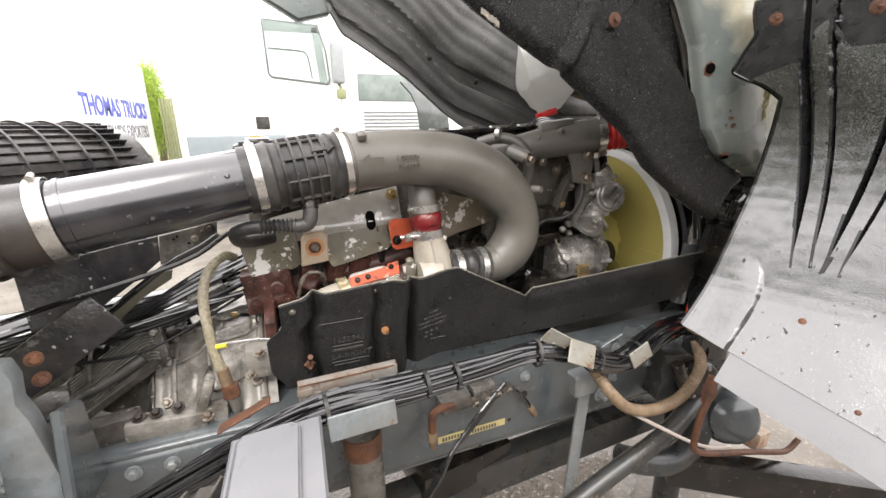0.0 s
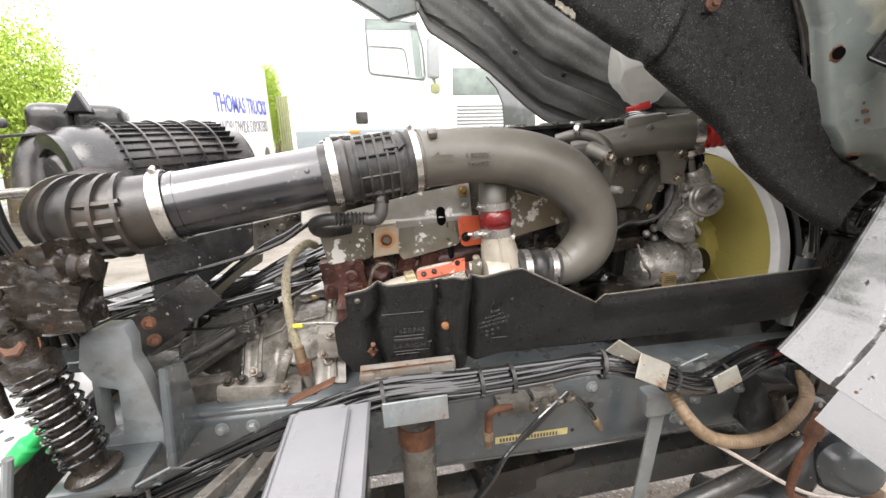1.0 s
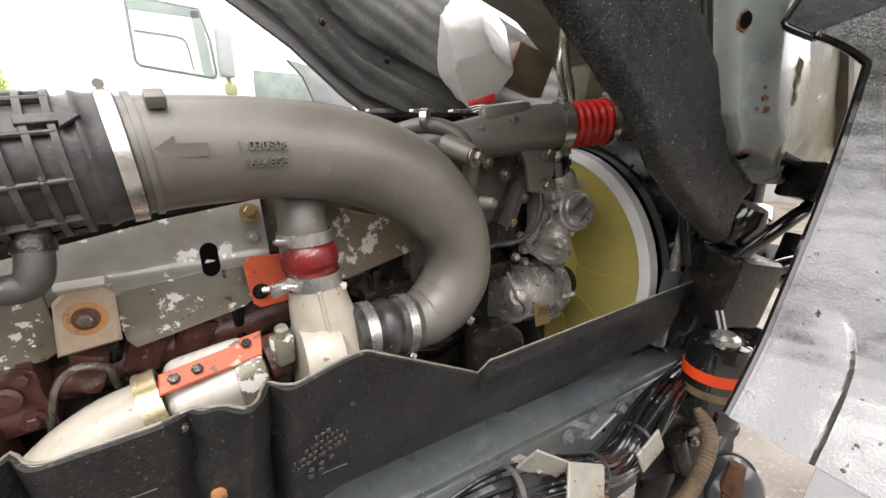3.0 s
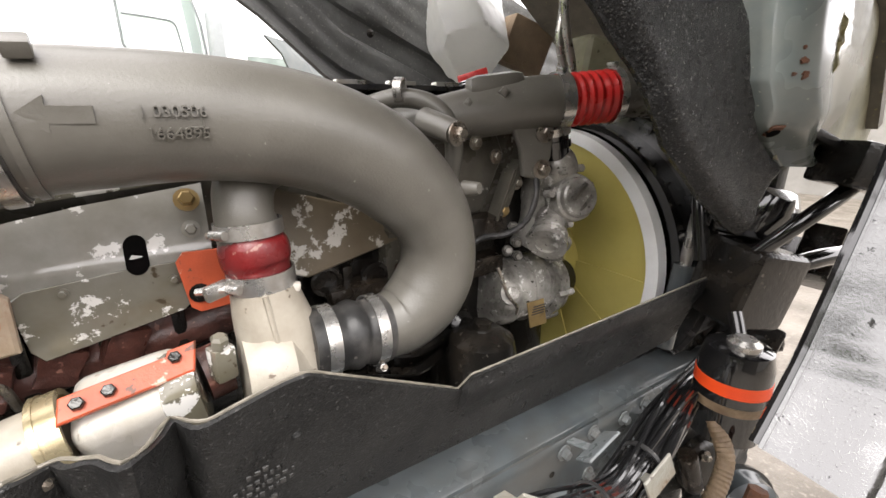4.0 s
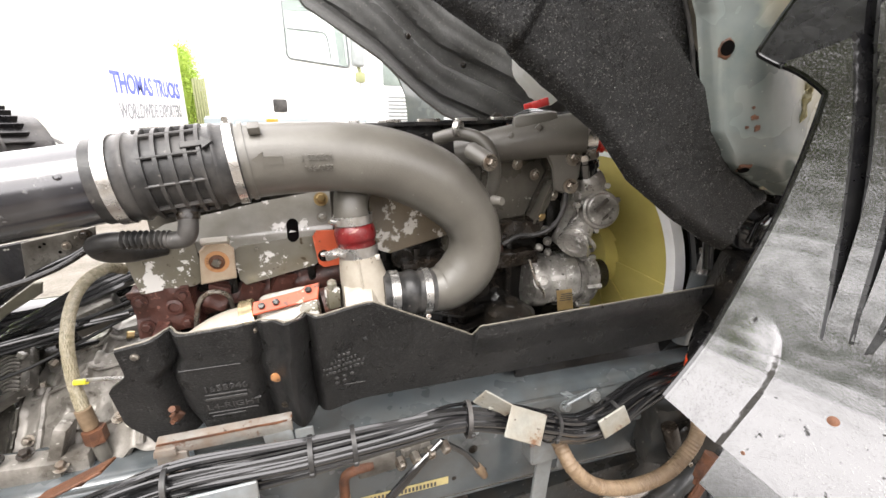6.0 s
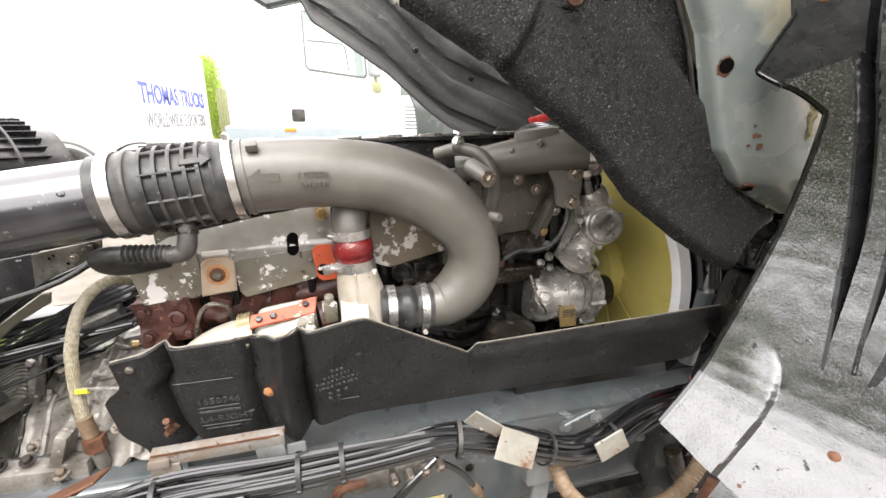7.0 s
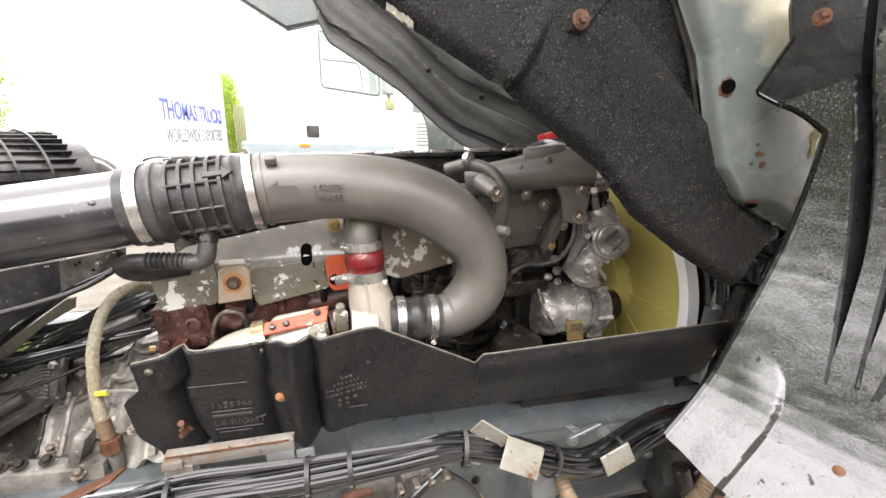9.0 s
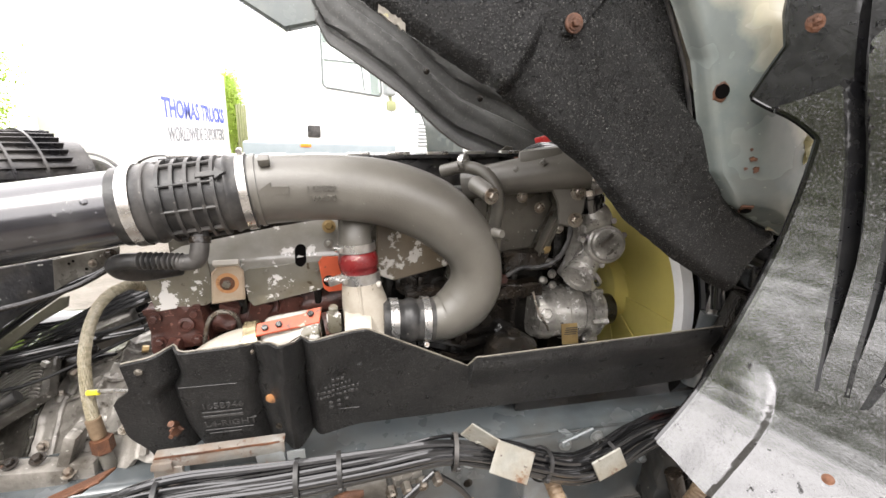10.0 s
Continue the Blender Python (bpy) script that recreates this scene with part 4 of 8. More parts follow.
# sky reflection put into the paint, so paler than the plates below
part("upper_band", sheet(B(), panel_at, 46, 16, 0.004), "olive_sky_lit", hb, "grey-olive upper band with the sky's sheen in its colour")
for poly in ([(-0.055, 1.268), (-0.035, 1.287), (0.09, 1.303), (0.094, 1.26), (0.10, 1.198), (0.077, 1.183), (0.02, 1.181), (-0.036, 1.173)], [(0.165, 1.262), (0.181, 1.273), (0.29, 1.285), (0.372, 1.288), (0.368, 1.225), (0.352, 1.211), (0.25, 1.188), (0.186, 1.173), (0.174, 1.19)]):
    bm = B()
    plate(bm, poly, (0, 0.9465, 0), (1, 0, 0), (0, 0, 1), -0.004, 0.0012)
    for v in bm.verts:
        v.co.y += 0.004 * noise.noise(Vector((v.co.x * 25, v.co.z * 25, 3)))
    part("lower_plate", bm, "olive", hb, "flaking olive lower plate")
bm = B()
box(bm, (0.20, 1.035, 1.385), (0.42, 0.05, 0.014), (8, -6.5, 0), 0.004)
part("top_fold", bm, "olive", hb)
bm = B()
plate(bm, [(0.014 * math.cos(a) , (0.014 * math.sin(a) + (0.012 if math.sin(a) > 0 else -0.012))) for a in [2 * math.pi * k / 20 for k in range(20)]], (0.305, 0.9545, 1.303), (1, 0, 0.05), (0, 0.5, 1), -0.005, 0)
part("slot", bm, "void", hb, "dark oblong slot")
part("bolt", bolt(B(), (0.377, 0.975, 1.372), (0, -0.9, 0.4), 0.011, 0.012), "brass", hb, "brassy hexagon bolt")
for x, z in ((0.07, 1.21), (0.22, 1.265), (-0.02, 1.25), (0.345, 1.262)):
    part("rivet", bolt(B(), (x, 0.944, z), (0, -1, 0), 0.005, 0.004), "olive", hb)
rp = thing("rusty_clamp_plate", (0.137, 0.925, 1.19), "heat-burnt cream plate with a rust-ringed bolt", "clamp plate")
bm = B()
plate(bm, [(0.096, 1.194), (0.172, 1.203), (0.174, 1.275), (0.158, 1.293), (0.118, 1.29), (0.103, 1.275)], (0, 0.935, 0), (1, 0, 0), (0, 0, 1), 0.016, 0.004)
part("plate_body", bm, "cream_rust", rp)
part("scorch_ring", lathe(B(), (0.137, 0.9188, 1.248), (0, -1, 0), [(0, 0.026), (0.0008, 0.025)], 24), "burnt", rp, "orange scorched ring")
bm = B()
box(bm, (0.138, 0.925, 1.296), (0.058, 0.022, 0.014), (-35, -2, 0), 0.004)
part("bent_tab", bm, "white_heat", rp, "bleached bent top tab")
bm = B()
lathe(bm, (0.137, 0.918, 1.248), (0, -1, 0), [(0, 0.017), (0.002, 0.017), (0.004, 0.013)], 20)
part("rust_ring", bm, "rust", rp, "rust ring")
part("bolt_head", bolt(B(), (0.137, 0.914, 1.248), (0, -1, 0), 0.010, 0.010, False), "bolt", rp)

man = thing("exhaust_manifold", (0.1, 1.0, 1.05), "baked red-brown exhaust manifold casting", "manifold")
part("end_flange", rough_box((0.005, 0.985, 1.127), (0.13, 0.075, 0.115), (0, -5, 0), 0.006, 16), "red_brown", man)
part("port_boss", lathe(B(), (0.026, 0.955, 1.134), (0, -1, 0.1), [(0, 0.02), (0.012, 0.019), (0.014, 0.012), (0.008, 0.010)], 20), "red_brown", man)
bm = B()
tube(bm, [(0.03, 1.03, 1.10, 0.036), (0.10, 1.02, 1.115, 0.034), (0.18, 1.015, 1.13, 0.034), (0.34, 1.02, 1.15, 0.036), (0.44, 1.02, 1.17, 0.04)], seg=18, n=6)
part("runner", bm, "red_brown", man)
for k in range(3):
    part("runner_lump", rough_box((0.115 + 0.075 * k, 0.99, 1.14 + 0.012 * k), (0.05, 0.05, 0.06), (8 * k, 20, 10 * k), 0.006, 8), "red_brown", man)
bm = B()
tube(bm, [(0.07, 0.92, 1.07), (0.082, 0.90, 1.129), (0.096, 0.90, 1.167), (0.121, 0.90, 1.183), (0.150, 0.905, 1.170), (0.156, 0.92, 1.13)], 0.0055, 10, 8)
part("sensing_pipe", bm, "bolt", man, "thin bent steel pipe")
for x, z in ((-0.04, 1.158), (0.05, 1.095), (-0.035, 1.095), (0.05, 1.165)):
    part("bolt", bolt(B(), (x, 0.944, z), (0, -1, 0), 0.010, 0.010), "red_brown", man)
bm = B()
tube(bm, [(0.05, 0.83, 1.0, 0.055), (0.09, 0.842, 1.055, 0.055), (0.145, 0.85, 1.092, 0.053), (0.21, 0.855, 1.108, 0.052)], seg=28, n=6)
solo("turbine_outlet", bm, "beige", "pale grey-beige turbine outlet pipe elbow", "exhaust pipe")
bm = B()
pipe_ring(bm, (0.205, 0.855, 1.108), (0.95, 0.08, 0.2), 0.053, 0.061, 0.028, 36)
pipe_ring(bm, (0.196, 0.855, 1.106), (0.95, 0.08, 0.2), 0.06, 0.063, 0.006, 36)
solo("band_clamp", bm, "gold", "brassy gold band clamp round the turbine outlet", "band clamp")
tb = thing("turbocharger", (0.38, 0.86, 1.0), "turbocharger with bleached turbine housing and warm beige compressor cover", "turbocharger")
bm = B()
box(bm, (0.285, 0.87, 1.105), (0.13, 0.11, 0.12), (18, -8, 0), 0.03, 4)
part("turbine_housing", bm, "white_heat", tb, "heat-bleached white and olive housing")
bm = B()
box(bm, (0.338, 0.85, 1.11), (0.045, 0.10, 0.125), (12, -8, 0), 0.012)
part("housing_flange", bm, "olive", tb)
bm = B()
plate(bm, [(0.212, -0.024), (0.352, 0.0), (0.358, 0.042), (0.325, 0.036), (0.322, 0.028), (0.214, 0.008)], (0, 0.83, 1.166), (1, 0, 0), (0, 0.75, 0.66), 0.008, 0.002)
part("orange_flange", bm, "orange", tb, "flame-orange primed flange with dark bolts")
for x, k in ((0.262, -0.002), (0.332, 0.02), (0.232, -0.008)):
    part("bolt", bolt(B(), (x, 0.83 + 0.75 * k, 1.170 + 0.66 * k), (0, -0.66, 0.75), 0.008, 0.010), "dark", tb)
bm = B()
tube(bm, [(0.36, 0.88, 1.13), (0.392, 0.885, 1.135)], 0.04, 20, 2)
part("bearing_housing", bm, "red_brown", tb)
bm = B()
box(bm, (0.385, 0.84, 1.165), (0.03, 0.03, 0.05), (0, 0, 20), 0.006)
lathe(bm, (0.385, 0.835, 1.19), (0, -0.2, 1), [(0, 0.012), (0.015, 0.012), (0.02, 0.008)], 6)
part("oil_fitting", bm, "olive", tb)
bm = B()
tube(bm, [(0.452, 0.86, 1.272, 0.043), (0.453, 0.858, 1.25, 0.047), (0.458, 0.855, 1.215, 0.053), (0.468, 0.85, 1.165, 0.060), (0.478, 0.845, 1.11, 0.066), (0.485, 0.845, 1.06, 0.07)], seg=32, n=5)
part("compressor_cover", bm, "beige", tb)
bm = B()
lathe(bm, (0.44, 0.842, 1.125), (1, 0, -0.02), [(-0.03, 0.07), (0.0, 0.085), (0.03, 0.083), (0.05, 0.06), (0.075, 0.05)], 32)
part("volute", bm, "beige", tb)
bm = B()
box(bm, (0.49, 0.835, 1.258), (0.016, 0.014, 0.012), (0, 10, -10), 0.003)
part("lug", bm, "white_heat", tb)
bm = B()
tube(bm, [(0.445, 0.812, 1.26), (0.452, 0.80, 1.2), (0.458, 0.785, 1.14), (0.46, 0.775, 1.09)], 0.004, 8, 5)
part("casting_seam", bm, "beige", tb)

bm = B()
tube(bm, [(0.452, 0.86, 1.262, 0.042), (0.45, 0.861, 1.284, 0.042), (0.4485, 0.8625, 1.295, 0.0465), (0.447, 0.864, 1.309, 0.048), (0.4455, 0.8655, 1.322, 0.0465), (0.4445, 0.8665, 1.332, 0.042), (0.444, 0.867, 1.345, 0.041)], seg=28, n=4)
solo("charge_hose", bm, "red_old", "stained red silicone hose above the turbo", "hose")
clamp_band("hose_clamp", (0.4515, 0.860, 1.271), (-0.05, 0.04, 1), 0.0435, 0.026, "turbo clamps", screw=(-1, -0.7, 0))
clamp_band("hose_clamp", (0.443, 0.867, 1.345), (-0.05, 0.04, 1), 0.0425, 0.020, "turbo clamps", screw=(-1, -0.7, 0))
bm = B()
tube(bm, [(0.443, 0.867, 1.32, 0.0415), (0.442, 0.868, 1.345, 0.0415), (0.440, 0.869, 1.365, 0.039), (0.445, 0.885, 1.395, 0.04), (0.465, 0.93, 1.415, 0.042), (0.50, 1.0, 1.42, 0.042)], seg=26, n=6)
solo("charge_pipe_elbow", bm, "grey_cast", "dark grey cast elbow leading from the red hose behind the intake", "pipe")
ot = thing("orange_tab", (0.39, 0.925, 1.21), "flame-orange primed plate with a dark bolt beside the turbo hose", "bracket")
bm = B()
plate(bm, [(0.350, 1.292), (0.360, 1.222), (0.372, 1.212), (0.425, 1.216), (0.425, 1.305), (0.36, 1.306)], (0, 0.926, 0), (1, 0, 0), (0, 0, 1), 0.005, 0.001)
part("plate_body", bm, "orange", ot)
part("bolt", bolt(B(), (0.374, 0.920, 1.243), (0, -1, 0), 0.009, 0.009), "dark", ot)
part("bolt", bolt(B(), (0.376, 0.948, 1.333), (0, -1, 0.2), 0.008, 0.010), "olive", ot)
bm = B()
box(bm, (0.392, 0.845, 1.268), (0.034, 0.012, 0.022), (0, -6, 25), 0.004)
tube(bm, [(0.368, 0.858, 1.266), (0.402, 0.838, 1.270)], 0.005, 8, 2)
pipe_ring(bm, (0.384, 0.842, 1.268), (0.3, -0.9, 0), 0.005, 0.009, 0.008, 12)
solo("clamp_t_bolt", bm, "steel", "bright steel T-bolt and trunnion of the turbo hose clamp", "clamp bolt")

# flaking plate and the engine behind
bm = B()
plate(bm, [(0.50, 1.235), (0.545, 1.218), (0.79, 1.275), (0.79, 1.32), (0.62, 1.345), (0.50, 1.38)], (0, 0.785, 0), (1, 0, 0), (0, 0.15, 1), -0.02, 0.003)
solo("cover_plate", bm, "chipped", "flaking olive and white cover plate on the engine side", "cover plate")
eng = thing("engine_block", (0.4, 1.15, 0.6), "oily dark engine block with ribs, plugs and head", "engine")
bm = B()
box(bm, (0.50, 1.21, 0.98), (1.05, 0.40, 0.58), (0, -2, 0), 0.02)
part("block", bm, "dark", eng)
bm = B()
box(bm, (0.46, 1.22, 1.355), (0.98, 0.36, 0.16), (0, -2, 0), 0.015)
part("head", bm, "olive_dark", eng, "olive grey cylinder head")
bm = B()
box(bm, (0.44, 1.23, 1.50), (0.98, 0.30, 0.09), (0, -2, 0), 0.02)
part("valve_cover", bm, "plastic", eng, "black valve cover")
bm = B()
box(bm, (0.46, 1.075, 1.545), (0.98, 0.03, 0.012), (0, -2, 0), 0.003)
part("cover_rail", bm, "plastic", eng)
for k in range(9):
    bm = B()
    box(bm, (0.02 + 0.11 * k, 1.07, 1.5395 + 0.0036 * k), (0.062, 0.022, 0.009), (0, -2, 0), 0.003)
    part("clip", bm, "steel", eng, "small bright clip")
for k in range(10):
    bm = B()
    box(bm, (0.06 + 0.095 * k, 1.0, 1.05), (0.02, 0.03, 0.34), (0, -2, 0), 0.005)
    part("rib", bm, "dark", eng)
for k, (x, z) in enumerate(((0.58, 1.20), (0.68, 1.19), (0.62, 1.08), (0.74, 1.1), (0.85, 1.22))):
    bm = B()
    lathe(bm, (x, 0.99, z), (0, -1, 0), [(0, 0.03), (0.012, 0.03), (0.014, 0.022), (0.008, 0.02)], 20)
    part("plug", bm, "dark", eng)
bm = B()
box(bm, (0.78, 1.0, 1.24), (0.16, 0.05, 0.20), (0, -2, 0), 0.01)
part("side_cover", bm, "olive_dark", eng)
bm = B()
box(bm, (0.80, 0.985, 1.19), (0.16, 0.05, 0.05), (0, -2, 0), 0.01)
part("stained_pad", bm, "red_brown", eng, "dull red-brown stained pad")
for c, s in (((0.93, 0.975, 1.262), (0.13, 0.05, 0.055)), ((0.905, 0.965, 1.178), (0.15, 0.05, 0.04)), ((0.64, 0.975, 1.14), (0.12, 0.05, 0.10))):
    part("stained_rib", rough_box(c, s, (0, -2, 0), 0.005, 9), "dark_rust", eng)
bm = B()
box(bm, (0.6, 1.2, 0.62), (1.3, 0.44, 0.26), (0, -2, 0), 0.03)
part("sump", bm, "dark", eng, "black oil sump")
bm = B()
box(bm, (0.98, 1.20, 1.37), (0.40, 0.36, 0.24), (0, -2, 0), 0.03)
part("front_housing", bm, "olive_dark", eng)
# added dark sheet that stands for the shade in the gap below the shield
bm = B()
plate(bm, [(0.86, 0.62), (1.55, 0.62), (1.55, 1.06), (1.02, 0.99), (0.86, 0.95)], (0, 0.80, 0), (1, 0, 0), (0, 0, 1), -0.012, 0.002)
part("gap_shade_plate", bm, "dark", eng, "added black plate standing for shade under the shield")
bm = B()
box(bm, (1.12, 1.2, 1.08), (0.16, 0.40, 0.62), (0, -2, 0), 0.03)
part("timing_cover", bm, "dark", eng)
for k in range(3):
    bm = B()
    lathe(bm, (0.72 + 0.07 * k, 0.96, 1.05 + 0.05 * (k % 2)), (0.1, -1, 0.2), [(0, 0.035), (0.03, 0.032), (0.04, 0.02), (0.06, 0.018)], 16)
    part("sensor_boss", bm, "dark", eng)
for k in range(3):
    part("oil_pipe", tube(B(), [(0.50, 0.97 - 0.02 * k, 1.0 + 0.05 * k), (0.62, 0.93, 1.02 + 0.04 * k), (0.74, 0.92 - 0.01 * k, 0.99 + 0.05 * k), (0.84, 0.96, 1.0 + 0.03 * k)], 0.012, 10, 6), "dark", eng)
bm = B()
lathe(bm, (0.86, 0.86, 0.93), (0, 0, 1), [(0, 0.075), (0.1, 0.075), (0.13, 0.068), (0.15, 0.04), (0.152, 0.0)], 28, False)
lathe(bm, (0.86, 0.86, 1.08), (0, 0, 1), [(0, 0.02), (0.016, 0.02), (0.018, 0.014)], 6)
solo("oil_filter_housing", bm, "dark", "dark grey round oil filter housing with a hexagon cap", "oil filter")

# bracket casting between elbow and fan
mb = thing("pump_bracket", (0.9, 1.0, 1.2), "olive-grey ribbed casting bolted to the engine front", "bracket")
bm = B()
plate(bm, [(0.82, 1.27), (0.96, 1.29), (1.02, 1.42), (0.98, 1.50), (0.82, 1.47)], (0, 1.0, 0), (1, 0, 0), (0, 0, 1), -0.04, 0.006)
part("web", bm, "olive_dark", mb)
for k in range(3):
    bm = B()
    box(bm, (0.985 + 0.012 * k, 0.965, 1.335 + 0.01 * k), (0.006, 0.04, 0.12), (0, 22, 0), 0.002)
    part("rib", bm, "olive_dark", mb)
for x, z in ((0.955, 1.42), (0.985, 1.30), (1.02, 1.36), (0.9, 1.45)):
    part("bolt", bolt(B(), (x, 0.955, z), (0, -1, 0), 0.010, 0.010), "brass" if z < 1.31 else "bolt", mb)

# ---- charge air pipe and red hose ----
cac = thing("charge_air_pipe", (0.95, 0.95, 1.35), "grey painted cast charge air pipe with bosses", "charge air pipe")
bm = B()
tube(bm, [(0.76, 1.05, 1.475, 0.045), (0.84, 1.005, 1.493, 0.047), (0.93, 0.965, 1.512, 0.052), (1.02, 0.925, 1.528, 0.055), (1.085, 0.90, 1.535, 0.053)], seg=32, n=6)
part("pipe_body", bm, "grey_cast", cac)
bm = B()
box(bm, (0.945, 0.955, 1.56), (0.12, 0.06, 0.05), (0, -8, -22), 0.02)
part("saddle", bm, "grey_cast", cac)
for x, y, z in ((0.873, 0.945, 1.525), (0.935, 0.912, 1.547), (0.955, 0.93, 1.50)):
    bm = B()
    lathe(bm, (x, y, z), (-0.3, -0.9, 0.2), [(-0.02, 0.014), (0.004, 0.011), (0.007, 0.004)], 4)
    part("nib", bm, "grey_cast", cac)
bm = B()
plate(bm, [(0.955, 1.50), (1.06, 1.52), (1.055, 1.42), (1.035, 1.37), (0.995, 1.38), (0.985, 1.44)], (0, 0.925, 0), (1, -0.3, 0), (0, 0, 1), -0.02, 0.004)
for v in bm.verts:
    v.co.y += 0.28
part("foot", bm, "grey_cast", cac)
for x, z in ((1.035, 1.47), (1.035, 1.395)):
    part("bolt", bolt(B(), (x, 0.895, z), (-0.25, -1, 0), 0.013, 0.016), "bolt", cac)
for k in range(2):
    bm = B()
    box(bm, (0.93 + 0.07 * k, 0.915 - 0.028 * k, 1.503 + 0.008 * k), (0.03 + 0.015 * k, 0.003, 0.009), (0, -8, -24), 0.001, 1)
    part("raised_bar", bm, "alloy", cac)
bm = B()
tube(bm, [(1.07, 0.905, 1.534), (1.13, 0.883, 1.541), (1.20, 0.857, 1.549)], 0.0535, 32, 26, wave=lambda i, s: 1 + 0.045 * math.sin(s * 2 * math.pi / 0.0185))
solo("red_charge_hose", bm, "red_sil", "bright red convoluted silicone charge air hose", "hose")
clamp_band("hose_clamp", (1.078, 0.903, 1.535), (0.93, -0.35, 0.1), 0.056, 0.026, "charge hose clamps", screw=(0, -0.3, 1))
clamp_band("hose_clamp", (1.192, 0.86, 1.548), (0.93, -0.35, 0.1), 0.056, 0.016, "charge hose clamps", screw=(0, -0.1, 1))
bm = B()
tube(bm, [(1.18, 0.864, 1.547, 0.05), (1.27, 0.83, 1.555, 0.05), (1.36, 0.82, 1.545, 0.05), (1.48, 0.85, 1.50, 0.05)], seg=28, n=5)
solo("intercooler_pipe", bm, "alloy", "dull alloy pipe leading on to the intercooler", "pipe")

# coolant pipe in front of the charge pipe
cp = thing("coolant_pipe", (0.78, 0.9, 1.4), "bent grey steel coolant pipe with a bolted eye", "coolant pipe")
bm = B()
tube(bm, [(0.68, 1.0, 1.515), (0.73, 0.96, 1.53), (0.775, 0.92, 1.518), (0.80, 0.90, 1.48), (0.81, 0.90, 1.43), (0.81, 0.92, 1.37)], 0.017, 16, 7)
part("pipe_run", bm, "grey_cast", cp)
bm = B()
tube(bm, [(0.745, 0.90, 1.492, 0.022), (0.758, 0.85, 1.478, 0.021), (0.762, 0.83, 1.472, 0.019)], seg=14, n=3)
part("eye", bm, "grey_cast", cp)
part("bolt", bolt(B(), (0.763, 0.826, 1.471), (0.25, -0.95, -0.1), 0.013, 0.013), "bolt", cp)
bm = B()
pipe_ring(bm, (0.725, 0.95, 1.543), (0.7, -0.7, 0), 0.016, 0.021, 0.014, 20)
part("clip", bm, "steel", cp)

# ---- coolant pump and air compressor ----
pm = thing("coolant_pump", (1.1, 0.9, 1.2), "silver-grey cast coolant pump with bolted round caps", "coolant pump")
bm = B()
tube(bm, [(1.07, 0.89, 1.43, 0.034), (1.078, 0.892, 1.41, 0.046), (1.085, 0.90, 1.385, 0.052), (1.09, 0.93, 1.345, 0.058), (1.09, 0.93, 1.30, 0.058), (1.075, 0.93, 1.25, 0.05), (1.05, 0.94, 1.20, 0.044)], seg=26, n=5)
part("pump_body", bm, "pump", pm)
bm = B()
lathe(bm, (1.095, 0.845, 1.332), (-0.25, -1, 0.2), [(-0.08, 0.056), (0.0, 0.056), (0.010, 0.052), (0.013, 0.046), (0.024, 0.044), (0.028, 0.040)], 30)
part("round_cap", bm, "pump", pm)
for k in (-1, 1):
    bm = B()
    box(bm, (1.088 + 0.012 * k, 0.815, 1.338 - 0.014 * k), (0.046, 0.010, 0.008), (10, -45, -12), 0.002)
    part("cap_bar", bm, "alloy", pm)
for k in range(7):
    a = 2 * math.pi * k / 7 + 0.3
    part("bolt", bolt(B(), (1.095 + 0.066 * math.cos(a), 0.868, 1.332 + 0.066 * math.sin(a)), (-0.25, -1, 0.2), 0.010, 0.024, False), "pump", pm)
bm = B()
tube(bm, [(1.09, 0.90, 1.30, 0.036), (1.06, 0.875, 1.27, 0.038), (1.02, 0.845, 1.235, 0.039)], seg=26, n=4)
pipe_ring(bm, (1.02, 0.845, 1.235), (0.7, 0.45, 0.5), 0.026, 0.045, 0.012)
pipe_ring(bm, (1.037, 0.857, 1.249), (0.7, 0.45, 0.5), 0.026, 0.043, 0.008)
part("outlet_neck", bm, "pump", pm)
bm = B()
tube(bm, [(1.068, 0.89, 1.42), (1.052, 0.888, 1.485)], 0.034, 24, 2)
pipe_ring(bm, (1.06, 0.889, 1.45), (-0.25, 0.0, 1), 0.034, 0.039, 0.016)
part("black_hose", bm, "gloss_black", pm, "short black hose with a bright clip")
part("bright_ring", pipe_ring(B(), (1.052, 0.888, 1.477), (-0.25, 0.0, 1), 0.034, 0.040, 0.016), "steel", pm)
bm = B()
pipe_ring(bm, (1.052, 0.88, 1.218), (0.7, 0.1, 0.6), 0.04, 0.05, 0.018)
pipe_ring(bm, (1.072, 0.878, 1.236), (0.7, 0.1, 0.6), 0.04, 0.048, 0.01)
part("flange", bm, "pump", pm)
pm.location = Vector(pm.location) + Vector((0.03, 0.03, -0.003))
ac = thing("air_compressor", (1.08, 0.97, 0.9), "silver-grey cast air compressor with a brass plate", "air compressor")
bm = B()
lathe(bm, (0.945, 0.96, 1.10), (1, 0, -0.03), [(0, 0.05), (0.006, 0.075), (0.02, 0.084), (0.05, 0.087), (0.052, 0.082), (0.10, 0.082), (0.102, 0.087), (0.15, 0.087), (0.16, 0.078), (0.18, 0.076)], 40)
part("drum", bm, "pump", ac)
for x, r, w, mt in ((1.128, 0.093, 0.014, "pump"), (1.147, 0.088, 0.02, "pump"), (1.168, 0.07, 0.02, "pump"), (1.20, 0.05, 0.05, "dark")):
    part("collar", pipe_ring(B(), (x, 0.96, 1.093), (1, 0, -0.03), 0.02, r, w), mt, ac)
bm = B()
box(bm, (1.040, 0.868, 1.062), (0.050, 0.004, 0.062), (-12, -4, -6), 0.001, 1)
pl = part("brass_plate", bm, "brass", ac, "brass type plate with dark lines")
